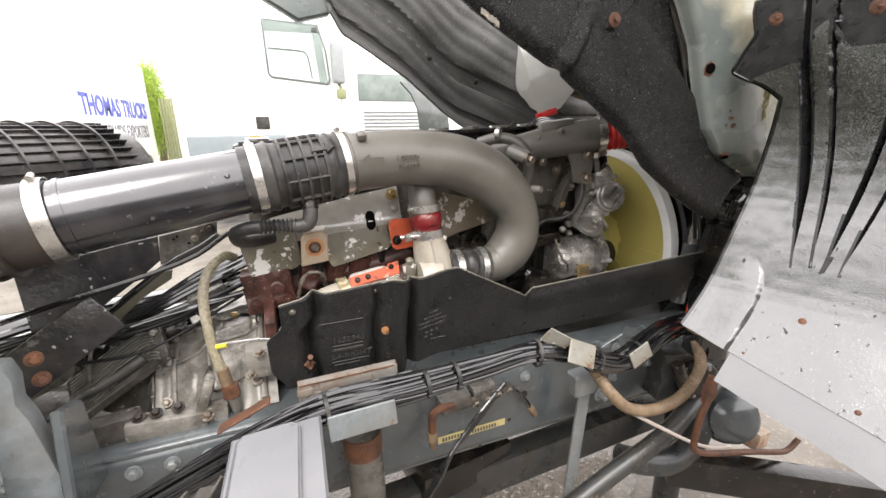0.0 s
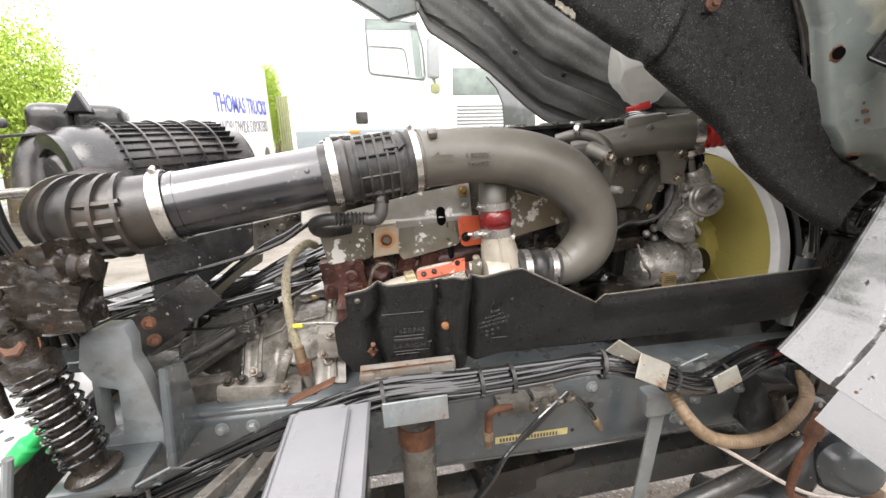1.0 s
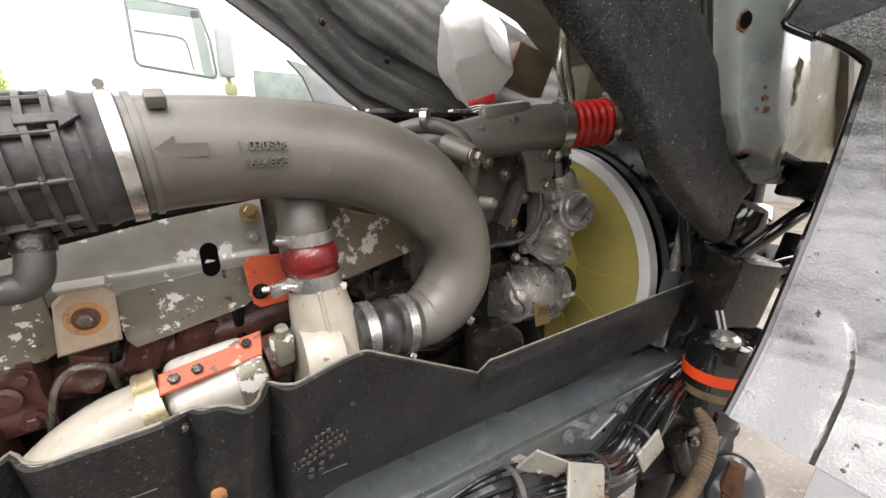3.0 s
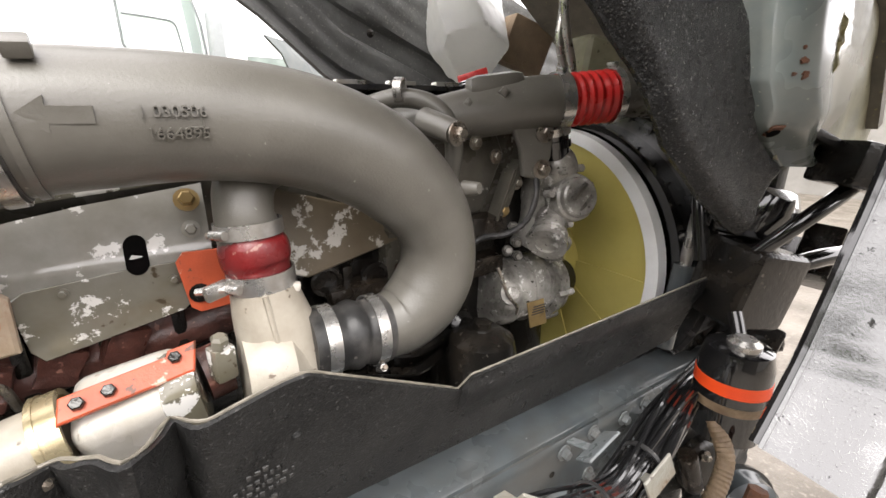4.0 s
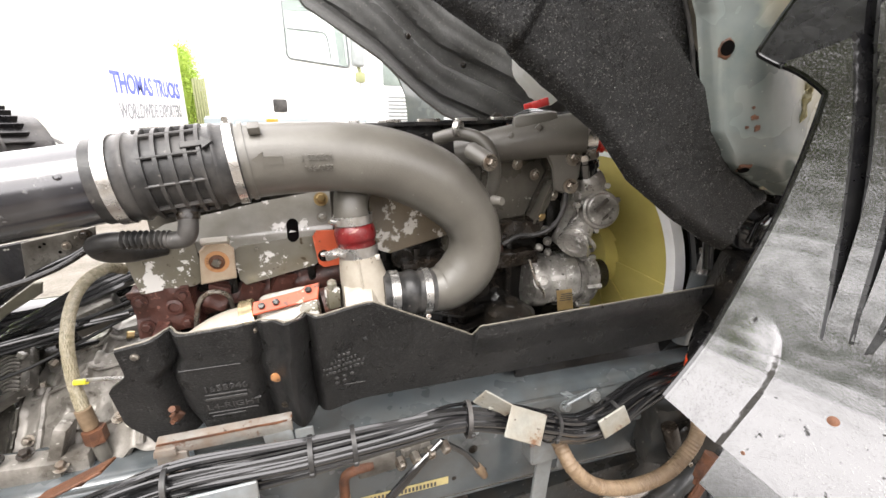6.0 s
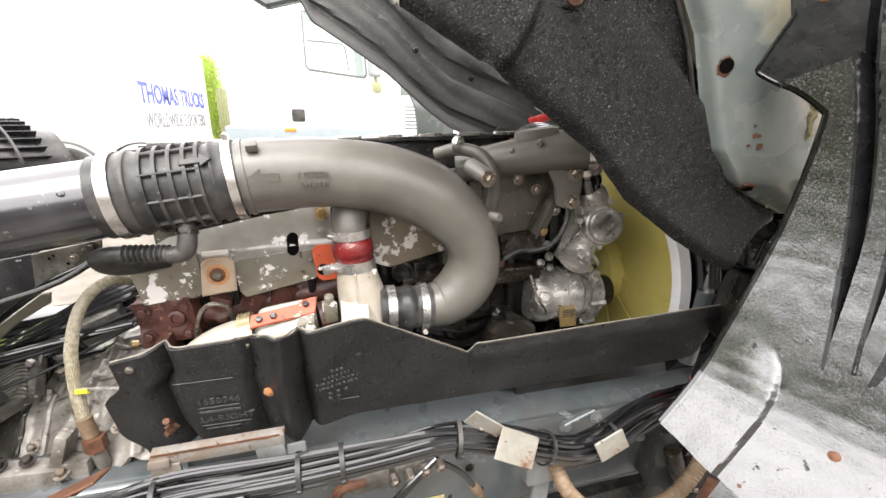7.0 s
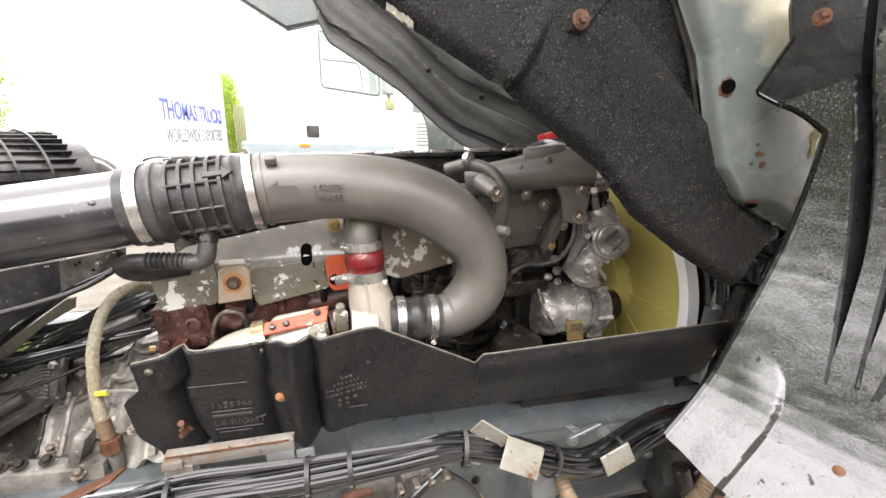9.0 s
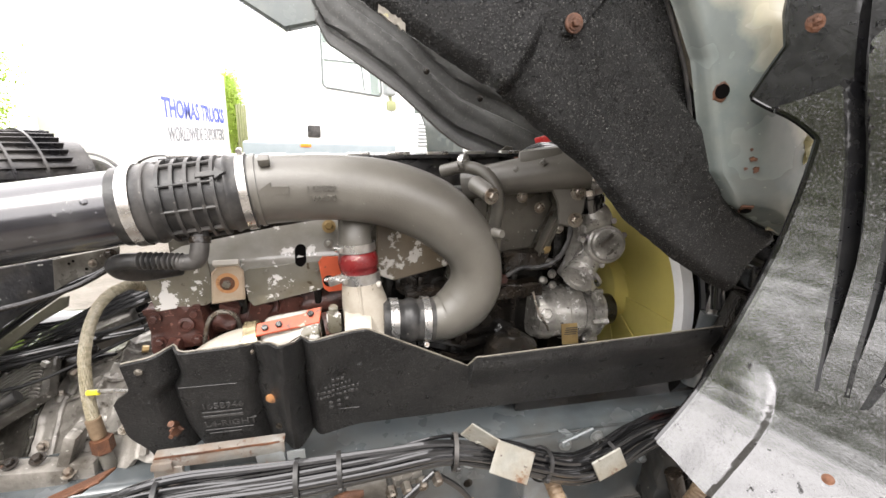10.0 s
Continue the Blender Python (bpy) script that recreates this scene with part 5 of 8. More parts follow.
for k in range(7):
    bm = B()
    box(bm, (1.040, 0.8655 - 0.0016 * (k - 3), 1.062 + 0.0075 * (k - 3)), (0.036, 0.002, 0.002), (-12, -4, -6), 0)
    part("plate_line", bm, "ink", pl)
part("port", bolt(B(), (0.965, 0.885, 1.125), (-0.2, -0.9, 0.3), 0.017, 0.016), "pump", ac)
for k in range(6):
    a = 2 * math.pi * k / 6
    part("bolt", bolt(B(), (1.163, 0.96 + 0.09 * math.cos(a), 1.093 + 0.09 * math.sin(a)), (-1, 0, 0), 0.010, 0.05, False), "pump", ac)
ac.location = Vector(ac.location) + Vector((0.02, 0.03, -0.012))
bm = B()
tube(bm, [(1.03, 0.91, 1.40), (1.02, 0.89, 1.34), (0.985, 0.88, 1.29), (0.94, 0.89, 1.265), (0.90, 0.92, 1.255), (0.86, 0.93, 1.23)], 0.0065, 10, 12, wave=lambda i, s: 1 + 0.12 * math.sin(s * 2 * math.pi / 0.006))
solo("conduit", bm, "rubber", "thin grey corrugated wiring conduit", "conduit")
bm = B()
tube(bm, [(0.93, 0.90, 1.19), (0.945, 0.88, 1.13), (0.965, 0.87, 1.10), (0.985, 0.89, 1.07)], 0.004, 8, 6)
solo("thin_pipe", bm, "bolt", "thin bent steel pipe by the compressor", "pipe")
ft = thing("pipe_fittings", (0.99, 0.9, 1.18), "cluster of dull brass and steel pipe fittings", "fitting")
for k, (x, z) in enumerate(((0.985, 1.27), (0.995, 1.235), (1.0, 1.20), (0.97, 1.215))):
    bm = B()
    lathe(bm, (x, 0.92, z), (-0.5, -0.8, 0.1 * k), [(0, 0.012), (0.02, 0.012), (0.022, 0.009), (0.034, 0.009), (0.036, 0.006)], 6 + 6 * (k % 2))
    part("nut", bm, "alloy", ft)

# ---- fan, ring and radiator shroud ----
FC, FR = Vector((1.31, 1.13, 1.105)), 0.375
fan = thing("cooling_fan", (1.31, 1.13, 0.73), "olive-yellow plastic fan with broad blades and a white ring", "fan")
bm = B()
lathe(bm, FC + Vector((-0.05, 0, 0)), (1, 0, 0), [(0, 0.09), (0.02, 0.12), (0.09, 0.125)], 32)
part("hub", bm, "fan", fan)
for k in range(11):
    a0 = 2 * math.pi * k / 11

    def blade(u, v, a0=a0):
        r = lerp(0.11, FR - 0.028, u)
        a = a0 + (v - 0.5) * lerp(0.66, 0.60, u)
        return FC + Vector((0.012 * (v - 0.5) + 0.02, r * math.cos(a), r * math.sin(a)))

    part("blade", sheet(B(), blade, 8, 6, 0.004), "fan", fan)
part("outer_ring", pipe_ring(B(), FC + Vector((0.02, 0, 0)), (1, 0, 0), FR - 0.032, FR, 0.035, 72), "white_ring", fan, "white plastic ring round the blades")
shroud = thing("radiator_shroud", (1.5, 1.13, 0.65), "glossy black ribbed radiator fan shroud", "fan shroud")
bm = B()
pipe_ring(bm, FC + Vector((0.10, 0, 0)), (1, 0, 0), FR + 0.008, FR + 0.02, 0.10, 72)
pipe_ring(bm, FC + Vector((0.055, 0, 0)), (1, 0, 0), FR + 0.004, FR + 0.026, 0.012, 72)
part("collar", bm, "gloss_black", shroud)
bm = B()
pipe_ring(bm, FC + Vector((0.22, 0, 0)), (1, 0, 0), FR + 0.005, FR + 0.05, 0.14, 72)
part("cowl", bm, "plastic", shroud)
for k in range(36):
    a = 2 * math.pi * k / 36
    bm = B()
    box(bm, (0, 0, 0), (0.15, 0.006, 0.02), bev=0.001, seg=1)
    o = Vector((0, math.cos(a), math.sin(a)))
    m = Matrix.Translation(FC + Vector((0.215, 0, 0)) + o * (FR + 0.052)) @ Matrix((Vector((1, 0, 0)), o.cross(Vector((1, 0, 0))), o)).transposed().to_4x4()
    bmesh.ops.transform(bm, matrix=m, verts=bm.verts)
    part("rib", bm, "plastic", shroud)
for x in (0.17, 0.27):
    part("hoop", pipe_ring(B(), FC + Vector((x, 0, 0)), (1, 0, 0), FR + 0.04, FR + 0.062, 0.008, 72), "plastic", shroud)
bm = B()
box(bm, (1.66, 1.13, 1.05), (0.06, 0.92, 0.95), bev=0.01)
part("radiator_core", bm, "dark", shroud, "dark radiator core")

# ---- bag, box and bits on top of the engine ----
bag = thing("plastic_bag", (1.22, 1.48, 1.58), "crumpled white polythene bag wrapped round a box", "plastic bag")
bm = B()
bmesh.ops.create_icosphere(bm, subdivisions=5, radius=1.0)
pull = random.Random(12)
PLANES = [(Vector((pull.gauss(0, 1), pull.gauss(0, 1), pull.gauss(0, 1))).normalized(), pull.uniform(0.80, 1.0)) for _ in range(22)]
for v in bm.verts:
    d = v.co.normalized()
    # taut facets between folds, as thin film drawn over a box
    f = min(h / max(0.2, d.dot(nrm)) for nrm, h in PLANES)
    f = min(f, 1.25) + 0.02 * (1 - abs(noise.noise(d * 3.5))) ** 6 + 0.01 * noise.noise(d * 9)
    v.co = Vector((1.325 + 0.165 * d.x * f, 1.59 + 0.14 * d.y * f, 1.805 + 0.175 * d.z * f))
part("polythene", bm, "poly", bag)
bm = B()
box(bm, (1.535, 1.52, 1.765), (0.17, 0.10, 0.16), (5, 18, -15), 0.006)
part("cardboard_box", bm, "card", bag, "brown cardboard box")
bm = B()
box(bm, (1.105, 1.245, 1.612), (0.085, 0.02, 0.026), (0, -16, -40), 0.004)
solo("red_lever", bm, "red_sil", "small red plastic lever on the engine top", "lever")
bm = B()
lathe(bm, (0.985, 1.24, 1.535), (-0.5, -0.8, 0.2), [(0, 0.02), (0.008, 0.024), (0.016, 0.02), (0.02, 0.01)], 16)
lathe(bm, (0.985, 1.24, 1.535), (0, 0, 1), [(-0.05, 0.008), (0.01, 0.008)], 8)
solo("rusty_pulley", bm, "rust", "small rusty pulley on a bracket", "pulley")
bm = B()
plate(bm, [(0.90, 1.535), (0.96, 1.585), (0.985, 1.58), (0.98, 1.53)], (0, 1.26, 0), (1, 0, 0), (0, 0, 1), 0.006)
solo("support_bracket", bm, "alloy", "grey triangular support bracket on the engine top", "bracket")
for k, (dy, bend) in enumerate(((0, 0.02), (0.04, -0.005))):
    bm = B()
    tube(bm, [(1.225 + dy, 1.05 + dy, 1.95), (1.23 + dy, 1.05 + dy, 1.78), (1.23 + dy + bend, 1.05 + dy, 1.70), (1.26 + dy + bend, 1.05 + dy, 1.62), (1.27 + dy, 1.05 + dy, 1.52)], 0.011, 12, 6)
    solo("coolant_rod", bm, "steel", "thin bright bent steel pipe rising into the cab", "pipe", "steel pipes")
bm = B()
box(bm, (1.42, 1.12, 1.64), (0.13, 0.14, 0.16), (0, 8, -10), 0.03, 3)
solo("header_tank", bm, "cab_cream", "cream plastic header tank behind the red hose", "tank")
for k in range(4):
    bm = B()
    tube(bm, [(0.99, 1.2 + 0.015 * k, 1.55), (1.06, 1.17 + 0.015 * k, 1.572 + 0.006 * k), (1.14, 1.13 + 0.01 * k, 1.58), (1.22, 1.10 + 0.012 * k, 1.57)], 0.008, 8, 5)
    solo("top_cable", bm, "wire", "black cable lying over the engine top", "cable", "top cables")

# ---- the tilted cab: steel frame, liners, floor underside ----
cab = thing("tilted_cab", (1.2, 1.13, 1.29), "grey-blue truck cab tilted forward, with black sound liners underneath", "truck cab")
NEAR = [(0.30, 1.905), (0.465, 1.795), (0.557, 1.745), (0.664, 1.69), (0.724, 1.648), (0.873, 1.548), (0.955, 1.462), (1.006, 1.426), (1.084, 1.374), (1.19, 1.313), (1.238, 1.293), (1.243, 1.305), (1.289, 1.374), (1.38, 1.425)]


def near_low(x):
    return along(NEAR, x)[0]


def near_high(x):
    return along([(0.30, 2.3), (0.80, 2.25), (1.02, 1.87), (1.075, 1.77), (1.12, 1.65), (1.15, 1.575), (1.20, 1.53), (1.28, 1.49), (1.38, 1.46)], x)[0]


def liner_at(u, v):
    x = lerp(0.30, 1.38, u)
    z = lerp(near_low(x), max(near_high(x), near_low(x) + 0.02), v)
    d = z - near_low(x)
    y = 0.575 + 0.02 * smooth(0.03, 0.0, d)
    pad = (x - 0.677) * 0.886 - (z - 1.691) * 0.463
    y += 0.008 * smooth(-0.006, 0.030, -pad) - 0.017 * math.exp(-(pad / 0.010) ** 2) * smooth(1.65, 1.69, z) * smooth(1.80, 1.75, z)
    edge = (x - 0.874) * 0.66 + (z - 1.806) * 0.75
    y += 0.035 * smooth(0.0, 0.012, edge) * smooth(1.15, 1.05, x)
    y += 0.06 * smooth(0.075, 0.03, near_high(x) - z) * smooth(0.98, 1.06, x)
    crease = (x - 0.80) * 0.62 + (z - 1.69) * 0.78
    y += 0.0025 * math.sin(crease * 46)
    y += 0.004 * noise.noise(Vector((x * 9, z * 9, 2))) + 0.0015 * noise.noise(Vector((x * 45, z * 45, 6)))
    return (x, y, z)


part("near_liner", sheet(B(), liner_at, 300, 150, 0.012), "liner", cab, "bitumen-black textured sound liner")
bm = B()
plate(bm, [(0.772, 1.772), (0.80, 1.768), (0.812, 1.785), (0.87, 1.86), (0.80, 1.86)], (0, 0.566, 0), (1, 0, 0), (0, 0, 1), 0.008, 0.003)
part("liner_tab", bm, "liner", cab, "black tab held by a bolt")
for x, z in ((0.791, 1.788), (0.66, 1.93)):
    bm = B()
    lathe(bm, (x, 0.556, z), (0, -1, 0), [(0, 0.016), (0.003, 0.015), (0.004, 0.009)], 18)
    bolt(bm, (x, 0.553, z), (0, -1, 0), 0.007, 0.007)
    part("liner_bolt", bm, "rust", cab, "rusty liner bolt with washer")
bm = B()
sheet(bm, lambda u, v: (0.478 + 0.042 * u, 0.586 + 0.003 * noise.noise(Vector((u * 9, v * 3, 1))), near_low(0.478 + 0.042 * u) - 0.005 + 0.012 * v + 0.005 * noise.noise(Vector((u * 7, v, 5)))), 20, 3, 0.004)
part("torn_edge", bm, "felt_brown", cab, "torn brown fibre edge")


def far_at(u, v):
    x = lerp(0.33, 1.95, u)
    lo = along([(0.33, 2.01), (0.36, 1.955), (0.375, 1.93), (0.40, 1.918), (0.495, 1.862), (0.64, 1.772), (0.807, 1.632), (0.90, 1.57), (1.5, 1.35)], x)[0]
    z = lerp(lo, max(lo + 0.05, along([(0.33, 2.4), (0.8, 2.3), (1.5, 2.0), (1.95, 1.85)], x)[0]), v)
    d = (z - lo)
    y = 1.70 - 0.05 * smooth(0.06, 0.0, d) + 0.006 * math.sin(9 * (x * 0.6 + z)) + 0.010 * noise.noise(Vector((x * 5, z * 5, 7)))
    y += -0.018 * smooth(0.085, 0.094, d) + 0.022 * smooth(0.185, 0.192, d) - 0.02 * smooth(0.275, 0.283, d) + 0.002 * math.sin(90 * d + 9 * x) * smooth(0.0, 0.05, d)
    return (x, y, z)


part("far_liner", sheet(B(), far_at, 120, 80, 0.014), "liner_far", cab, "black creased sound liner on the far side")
for x, z in ((0.755, 1.862), (0.985, 1.768)):
    bm = B()
    lathe(bm, (x, 1.655, z), (0, -1, 0), [(0, 0.013), (0.005, 0.011), (0.008, 0.006)], 16)
    part("liner_bolt", bm, "dark_rust", cab)


def floor_at(u, v):
    x, z = along([(0, 0.45, 2.42), (0.35, 0.98, 2.10), (0.6, 1.42, 1.94), (0.8, 1.74, 1.76), (1, 1.90, 1.50)], u)
    return (x + 0.02 * noise.noise(Vector((u * 6, v * 4, 3))), lerp(0.57, 1.46, v), z + 0.025 * noise.noise(Vector((u * 5, v * 5, 1))))


part("floor_underside", sheet(B(), floor_at, 30, 24, 0.03), "felt_brown", cab, "dark felted underside of the cab floor")
bm = B()
plate(bm, [(-0.25, 2.25), (0.045, 2.083), (0.215, 1.987), (0.34, 2.02), (0.6, 2.6), (-0.2, 2.6)], (0, 1.72, 0), (1, 0, 0), (0, 0, 1), -0.06, 0.01)
part("rear_corner", bm, "cab_steel", cab, "pale blue-grey painted rear corner")


def wing_at(u, v):
    x, z = along([(0, 0.74, 1.80), (0.25, 0.80, 1.74), (0.5, 0.835, 1.66), (0.75, 0.845, 1.58), (1, 0.85, 1.45)], u)
    return (x + 0.22 * v, 2.1 + 0.10 * v, z - 0.02 * v)


part("far_wing", sheet(B(), wing_at, 16, 8, 0.01), "cab_steel", cab, "grey curved wing on the far side")


# steel frame beside the near liner: a pressed rail with a bend
def steel_at(u, v):
    k = u * 5
    lx, lz, mx, mz, rx, rz = along([(0, 0.90, 1.95, 1.12, 1.95, 1.42, 2.05), (1, 0.985, 1.838, 1.145, 1.85, 1.44, 1.93), (2, 1.041, 1.753, 1.16, 1.755, 1.45, 1.80), (3, 1.088, 1.62, 1.185, 1.615, 1.46, 1.66),
                                    (3.6, 1.113, 1.556, 1.21, 1.55, 1.47, 1.58), (4.3, 1.168, 1.498, 1.265, 1.49, 1.47, 1.51), (4.7, 1.25, 1.459, 1.32, 1.455, 1.47, 1.47), (5, 1.346, 1.42, 1.40, 1.42, 1.50, 1.43)], k)
    w = v / 0.45
    x, z = (lerp(lx, mx, w), lerp(lz, mz, w)) if v < 0.45 else (lerp(mx, rx, (v - 0.45) / 0.55), lerp(mz, rz, (v - 0.45) / 0.55))
    y = 0.575 - 0.03 * smooth(0.0, 0.06, v) - 0.035 * smooth(0.05, 0.42, v) + 0.03 * smooth(0.45, 0.85, v)
    y += 0.035 * smooth(4.0, 5.0, k)
    return (x, y, z)


frame_part = part("steel_frame", sheet(B(), steel_at, 120, 80, 0.006), "cab_worn_lit", cab, "grey-green painted pressed steel with rust spots")
# cream primer left bare behind the fold, with a speckled overspray edge
frame_part.data.materials.append(M["cab_cream"])
spray = random.Random(41)
for face in frame_part.data.polygons:
    u, v = (face.index % 9600) // 80 / 120, face.index % 80 / 80
    bare = smooth(0.44, 0.50, v) * smooth(0.46, 0.30, u + 0.05 * noise.noise(Vector((u * 14, v * 14, 2)))) + 0.9 * smooth(0.80, 0.88, v + 0.05 * noise.noise(Vector((u * 16, v * 9, 7)))) * smooth(0.75, 0.6, u)
    face.material_index = 1 if bare > spray.uniform(0.25, 0.75) else 0


def steel_spot(x, z):
    """The place and the normal of the steel frame at x, z, towards the yard."""
    u, v = min(((i / 60, j / 60) for i in range(61) for j in range(61)), key=lambda q: (steel_at(*q)[0] - x) ** 2 + (steel_at(*q)[2] - z) ** 2)
    p, a, b = (Vector(steel_at(*q)) for q in ((u, v), (u + 0.01, v), (u, v + 0.01)))
    nrm = (a - p).cross(b - p).normalized()
    return p, (nrm if nrm.y < 0 else -nrm)


def ragged(x, z, rx, rz, seed, off=0.0095, rough=0.0005, n=30, amp=1.0):
    """A worn patch on the steel with an uneven outline."""
    p, nrm = steel_spot(x, z)
    side = Vector((0, 0, 1)).cross(nrm).normalized()
    up = nrm.cross(side)
    bm = B()
    rim = []
    for k in range(n):
        a = 2 * math.pi * k / n
        r = 0.8 + 0.55 * noise.noise(Vector((math.cos(a) * 1.6, math.sin(a) * 1.6, seed))) * amp + 0.35 * amp * noise.noise(Vector((math.cos(a) * 5, math.sin(a) * 5, seed)))
        rim.append(side * (rx * r * math.cos(a)) + up * (rz * r * math.sin(a)))
    rings = [[bm.verts.new(p + w * f + nrm * (off * (1.0 if f < 0.95 else 0.6) + rough * noise.noise((p + w * f) * 90))) for w in rim] for f in (0.05, 0.3, 0.55, 0.8, 1.0)]
    for a, b in zip(rings, rings[1:]):
        for k in range(n):
            bm.faces.new((a[k], a[(k + 1) % n], b[(k + 1) % n], b[k]))
    bm.faces.new(rings[0])
    bmesh.ops.recalc_face_normals(bm, faces=bm.faces[:])
    return bm


for x, z, r in ((1.085, 1.696, 0.0125), (1.212, 1.487, 0.010)):
    p, nrm = steel_spot(x, z)
    ring = part("rust_ring", ragged(x, z - 0.002, r * 1.5, r * 1.7, 2.0 + x, amp=0.4), "rust", cab, "rust round a drilled hole")
    part("rust_core", ragged(x, z, r * 1.35, r * 1.3, 4.0 + x, 0.0100, amp=0.3), "dark_rust", ring)
    part("hole", lathe(B(), p + nrm * 0.0106, nrm, [(0, r), (0.0006, r)], 22), "void", ring)
part("sealant", ragged(1.285, 1.625, 0.022, 0.05, 5.5, 0.009, 0.008, 40), "foam", cab, "yellow foamed sealant patch")
for k, (x, z, rx, rz) in enumerate(((1.163, 1.585, 0.010, 0.008), (1.172, 1.56, 0.010, 0.009), (1.158, 1.567, 0.005, 0.005), (1.155, 1.60, 0.004, 0.004), (1.205, 1.495, 0.022, 0.008))):
    part("rust_mark", ragged(x, z, rx * 0.75, rz * 0.75, 9.0 + k), "rust", cab, "rust mark")
bm = B()
tube(bm, [(0.962, 0.585, 1.88), (1.035, 0.585, 1.75), (1.066, 0.585, 1.67), (1.088, 0.585, 1.61)], 0.004, 8, 4)
part("edge_strip", bm, "rubber", cab, "thin black edge strip")


def cream_at(u, v):
    x = lerp(1.26, 1.62, v)
    lo = lerp(1.86, 1.80, v)
    return (x, lerp(0.60, 0.56, v) - 0.02 + 0.008 * noise.noise(Vector((u * 9, v * 9, 5))), lerp(2.15, lo, u))


part("inner_panel", sheet(B(), cream_at, 24, 20, 0.006), "cab_cream", cab, "cream primed inner panel with rust patches")
part("inner_wall", sheet(B(), lambda u, v: (lerp(1.30, 1.95, u), 0.575 + 0.03 * u + 0.010 * noise.noise(Vector((u * 7, v * 6, 3))), lerp(1.43 - 0.06 * u, 2.05, v)), 30, 24, 0.005), "cab_cream", cab, "cream primed inner wall with rust patches")
bm = B()
tube(bm, [(1.50, 0.60, 1.60), (1.53, 0.575, 1.56), (1.60, 0.575, 1.61), (1.66, 0.60, 1.59)], 0.005, 8, 5)
part("red_wire", bm, "red_sil", cab, "red wire on the inner wall")
bm = B()
box(bm, (1.40, 0.60, 1.47), (0.20, 0.16, 0.02), (0, 20, -20), 0.004)
box(bm, (1.52, 0.45, 1.40), (0.28, 0.1, 0.08), (0, 12, -28), 0.008)
part("hinge_bracket", bm, "dark", cab, "oily black hinge bracket")

# unseen panel added above, keeps sun and sky off the space below
bm = B()
box(bm, (1.665, 0.32, 2.18), (1.36, 0.88, 0.03), (0, -4, 0), 0.006)
part("shade_panel", bm, "cab_steel", cab, "unseen panel added over the wheel arch to shade it")

# ---- wheel arch liner: glossy plastic on a wide curve ----
arch = thing("wheel_arch_liner", (1.0, 0.2, 0.97), "wet glossy black wheel arch liner with deep tapering grooves", "wheel arch")
EDGE = [(0.9, 0.80), (1.0, 0.876), (1.091, 0.943), (1.187, 1.012), (1.30, 1.052), (1.40, 1.088), (1.49, 1.107), (1.567, 1.115), (1.62, 1.116), (1.75, 1.115), (2.2, 1.11)]
# grooves: height and middle line, full width at the top, where they start and reach full width
GROOVES = [([(1.215, 0.257), (1.30, 0.274), (1.40, 0.294), (1.50, 0.312), (1.60, 0.332), (1.70, 0.353), (1.85, 0.372)], 0.024, 1.215, 1.52), ([(1.225, 0.229), (1.30, 0.242), (1.40, 0.257), (1.50, 0.273), (1.60, 0.291), (1.70, 0.309), (1.85, 0.33)], 0.011, 1.222, 1.42),
           ([(1.23, 0.222), (1.30, 0.217), (1.40, 0.216), (1.50, 0.212), (1.60, 0.209), (1.85, 0.205)], 0.016, 1.228, 1.42), ([(1.232, 0.190), (1.285, 0.191), (1.36, 0.186), (1.45, 0.178), (1.85, 0.15)], 0.012, 1.23, 1.38),
           ([(1.2, 0.112), (1.5, 0.10), (2.0, 0.08)], 0.016, 1.24, 1.45), ([(1.2, 0.06), (2.0, 0.03)], 0.014, 1.2, 1.4)]
# upper end of the raised panels, across the liner
HEADS = [(-0.4, 1.70), (0.20, 1.706), (0.300, 1.707), (0.317, 1.765), (0.330, 1.762), (0.341, 1.750), (0.366, 1.689), (0.435, 1.662), (0.50, 1.637)]


def arch_x(y, z):
    x = sum(w * along(EDGE, max(0.9, z + d))[0] for d, w in ((-0.05, 1), (-0.025, 2), (0, 3), (0.025, 2), (0.05, 1))) / 9
    return x + 0.33 * (0.39 - y)


def arch_pt(y, z, above=None):
    x = arch_x(y, z)
    d = 0.0
    for line, gw, z0, z1 in GROOVES:
        half = 0.5 * gw * smooth(z0, z1, z) ** 0.8
        if half > 0.0008:
            c = along(line, z)[0]
            d = max(d, 0.030 * min(1, half / 0.008) * smooth(half * 1.1, half * 0.6, abs(y - c)))
    d = max(d, 0.011 * (smooth(0.0, 0.0045, z - along(HEADS, y)[0]) if above is None else above))
    # crescent swelling near the rim: steep on the yard side, running out softly towards the rim
    c = along([(1.05, 0.293), (1.10, 0.2905), (1.15, 0.291), (1.19, 0.293), (1.215, 0.298), (1.24, 0.306), (1.262, 0.322), (1.275, 0.345)], z)[0]
    s = (y - c) / 0.075
    if 0 < s < 1:
        d -= 0.0075 * smooth(0.0, 0.075, s) * smooth(1.0, 0.2, s) * smooth(1.272, 1.20, z)
    d += 0.0010 * noise.noise(Vector((z * 9, y * 12, 4))) + 0.0004 * noise.noise(Vector((z * 40, y * 40, 9)))
    return Vector((x + d * 0.9, y, z - d * 0.35))


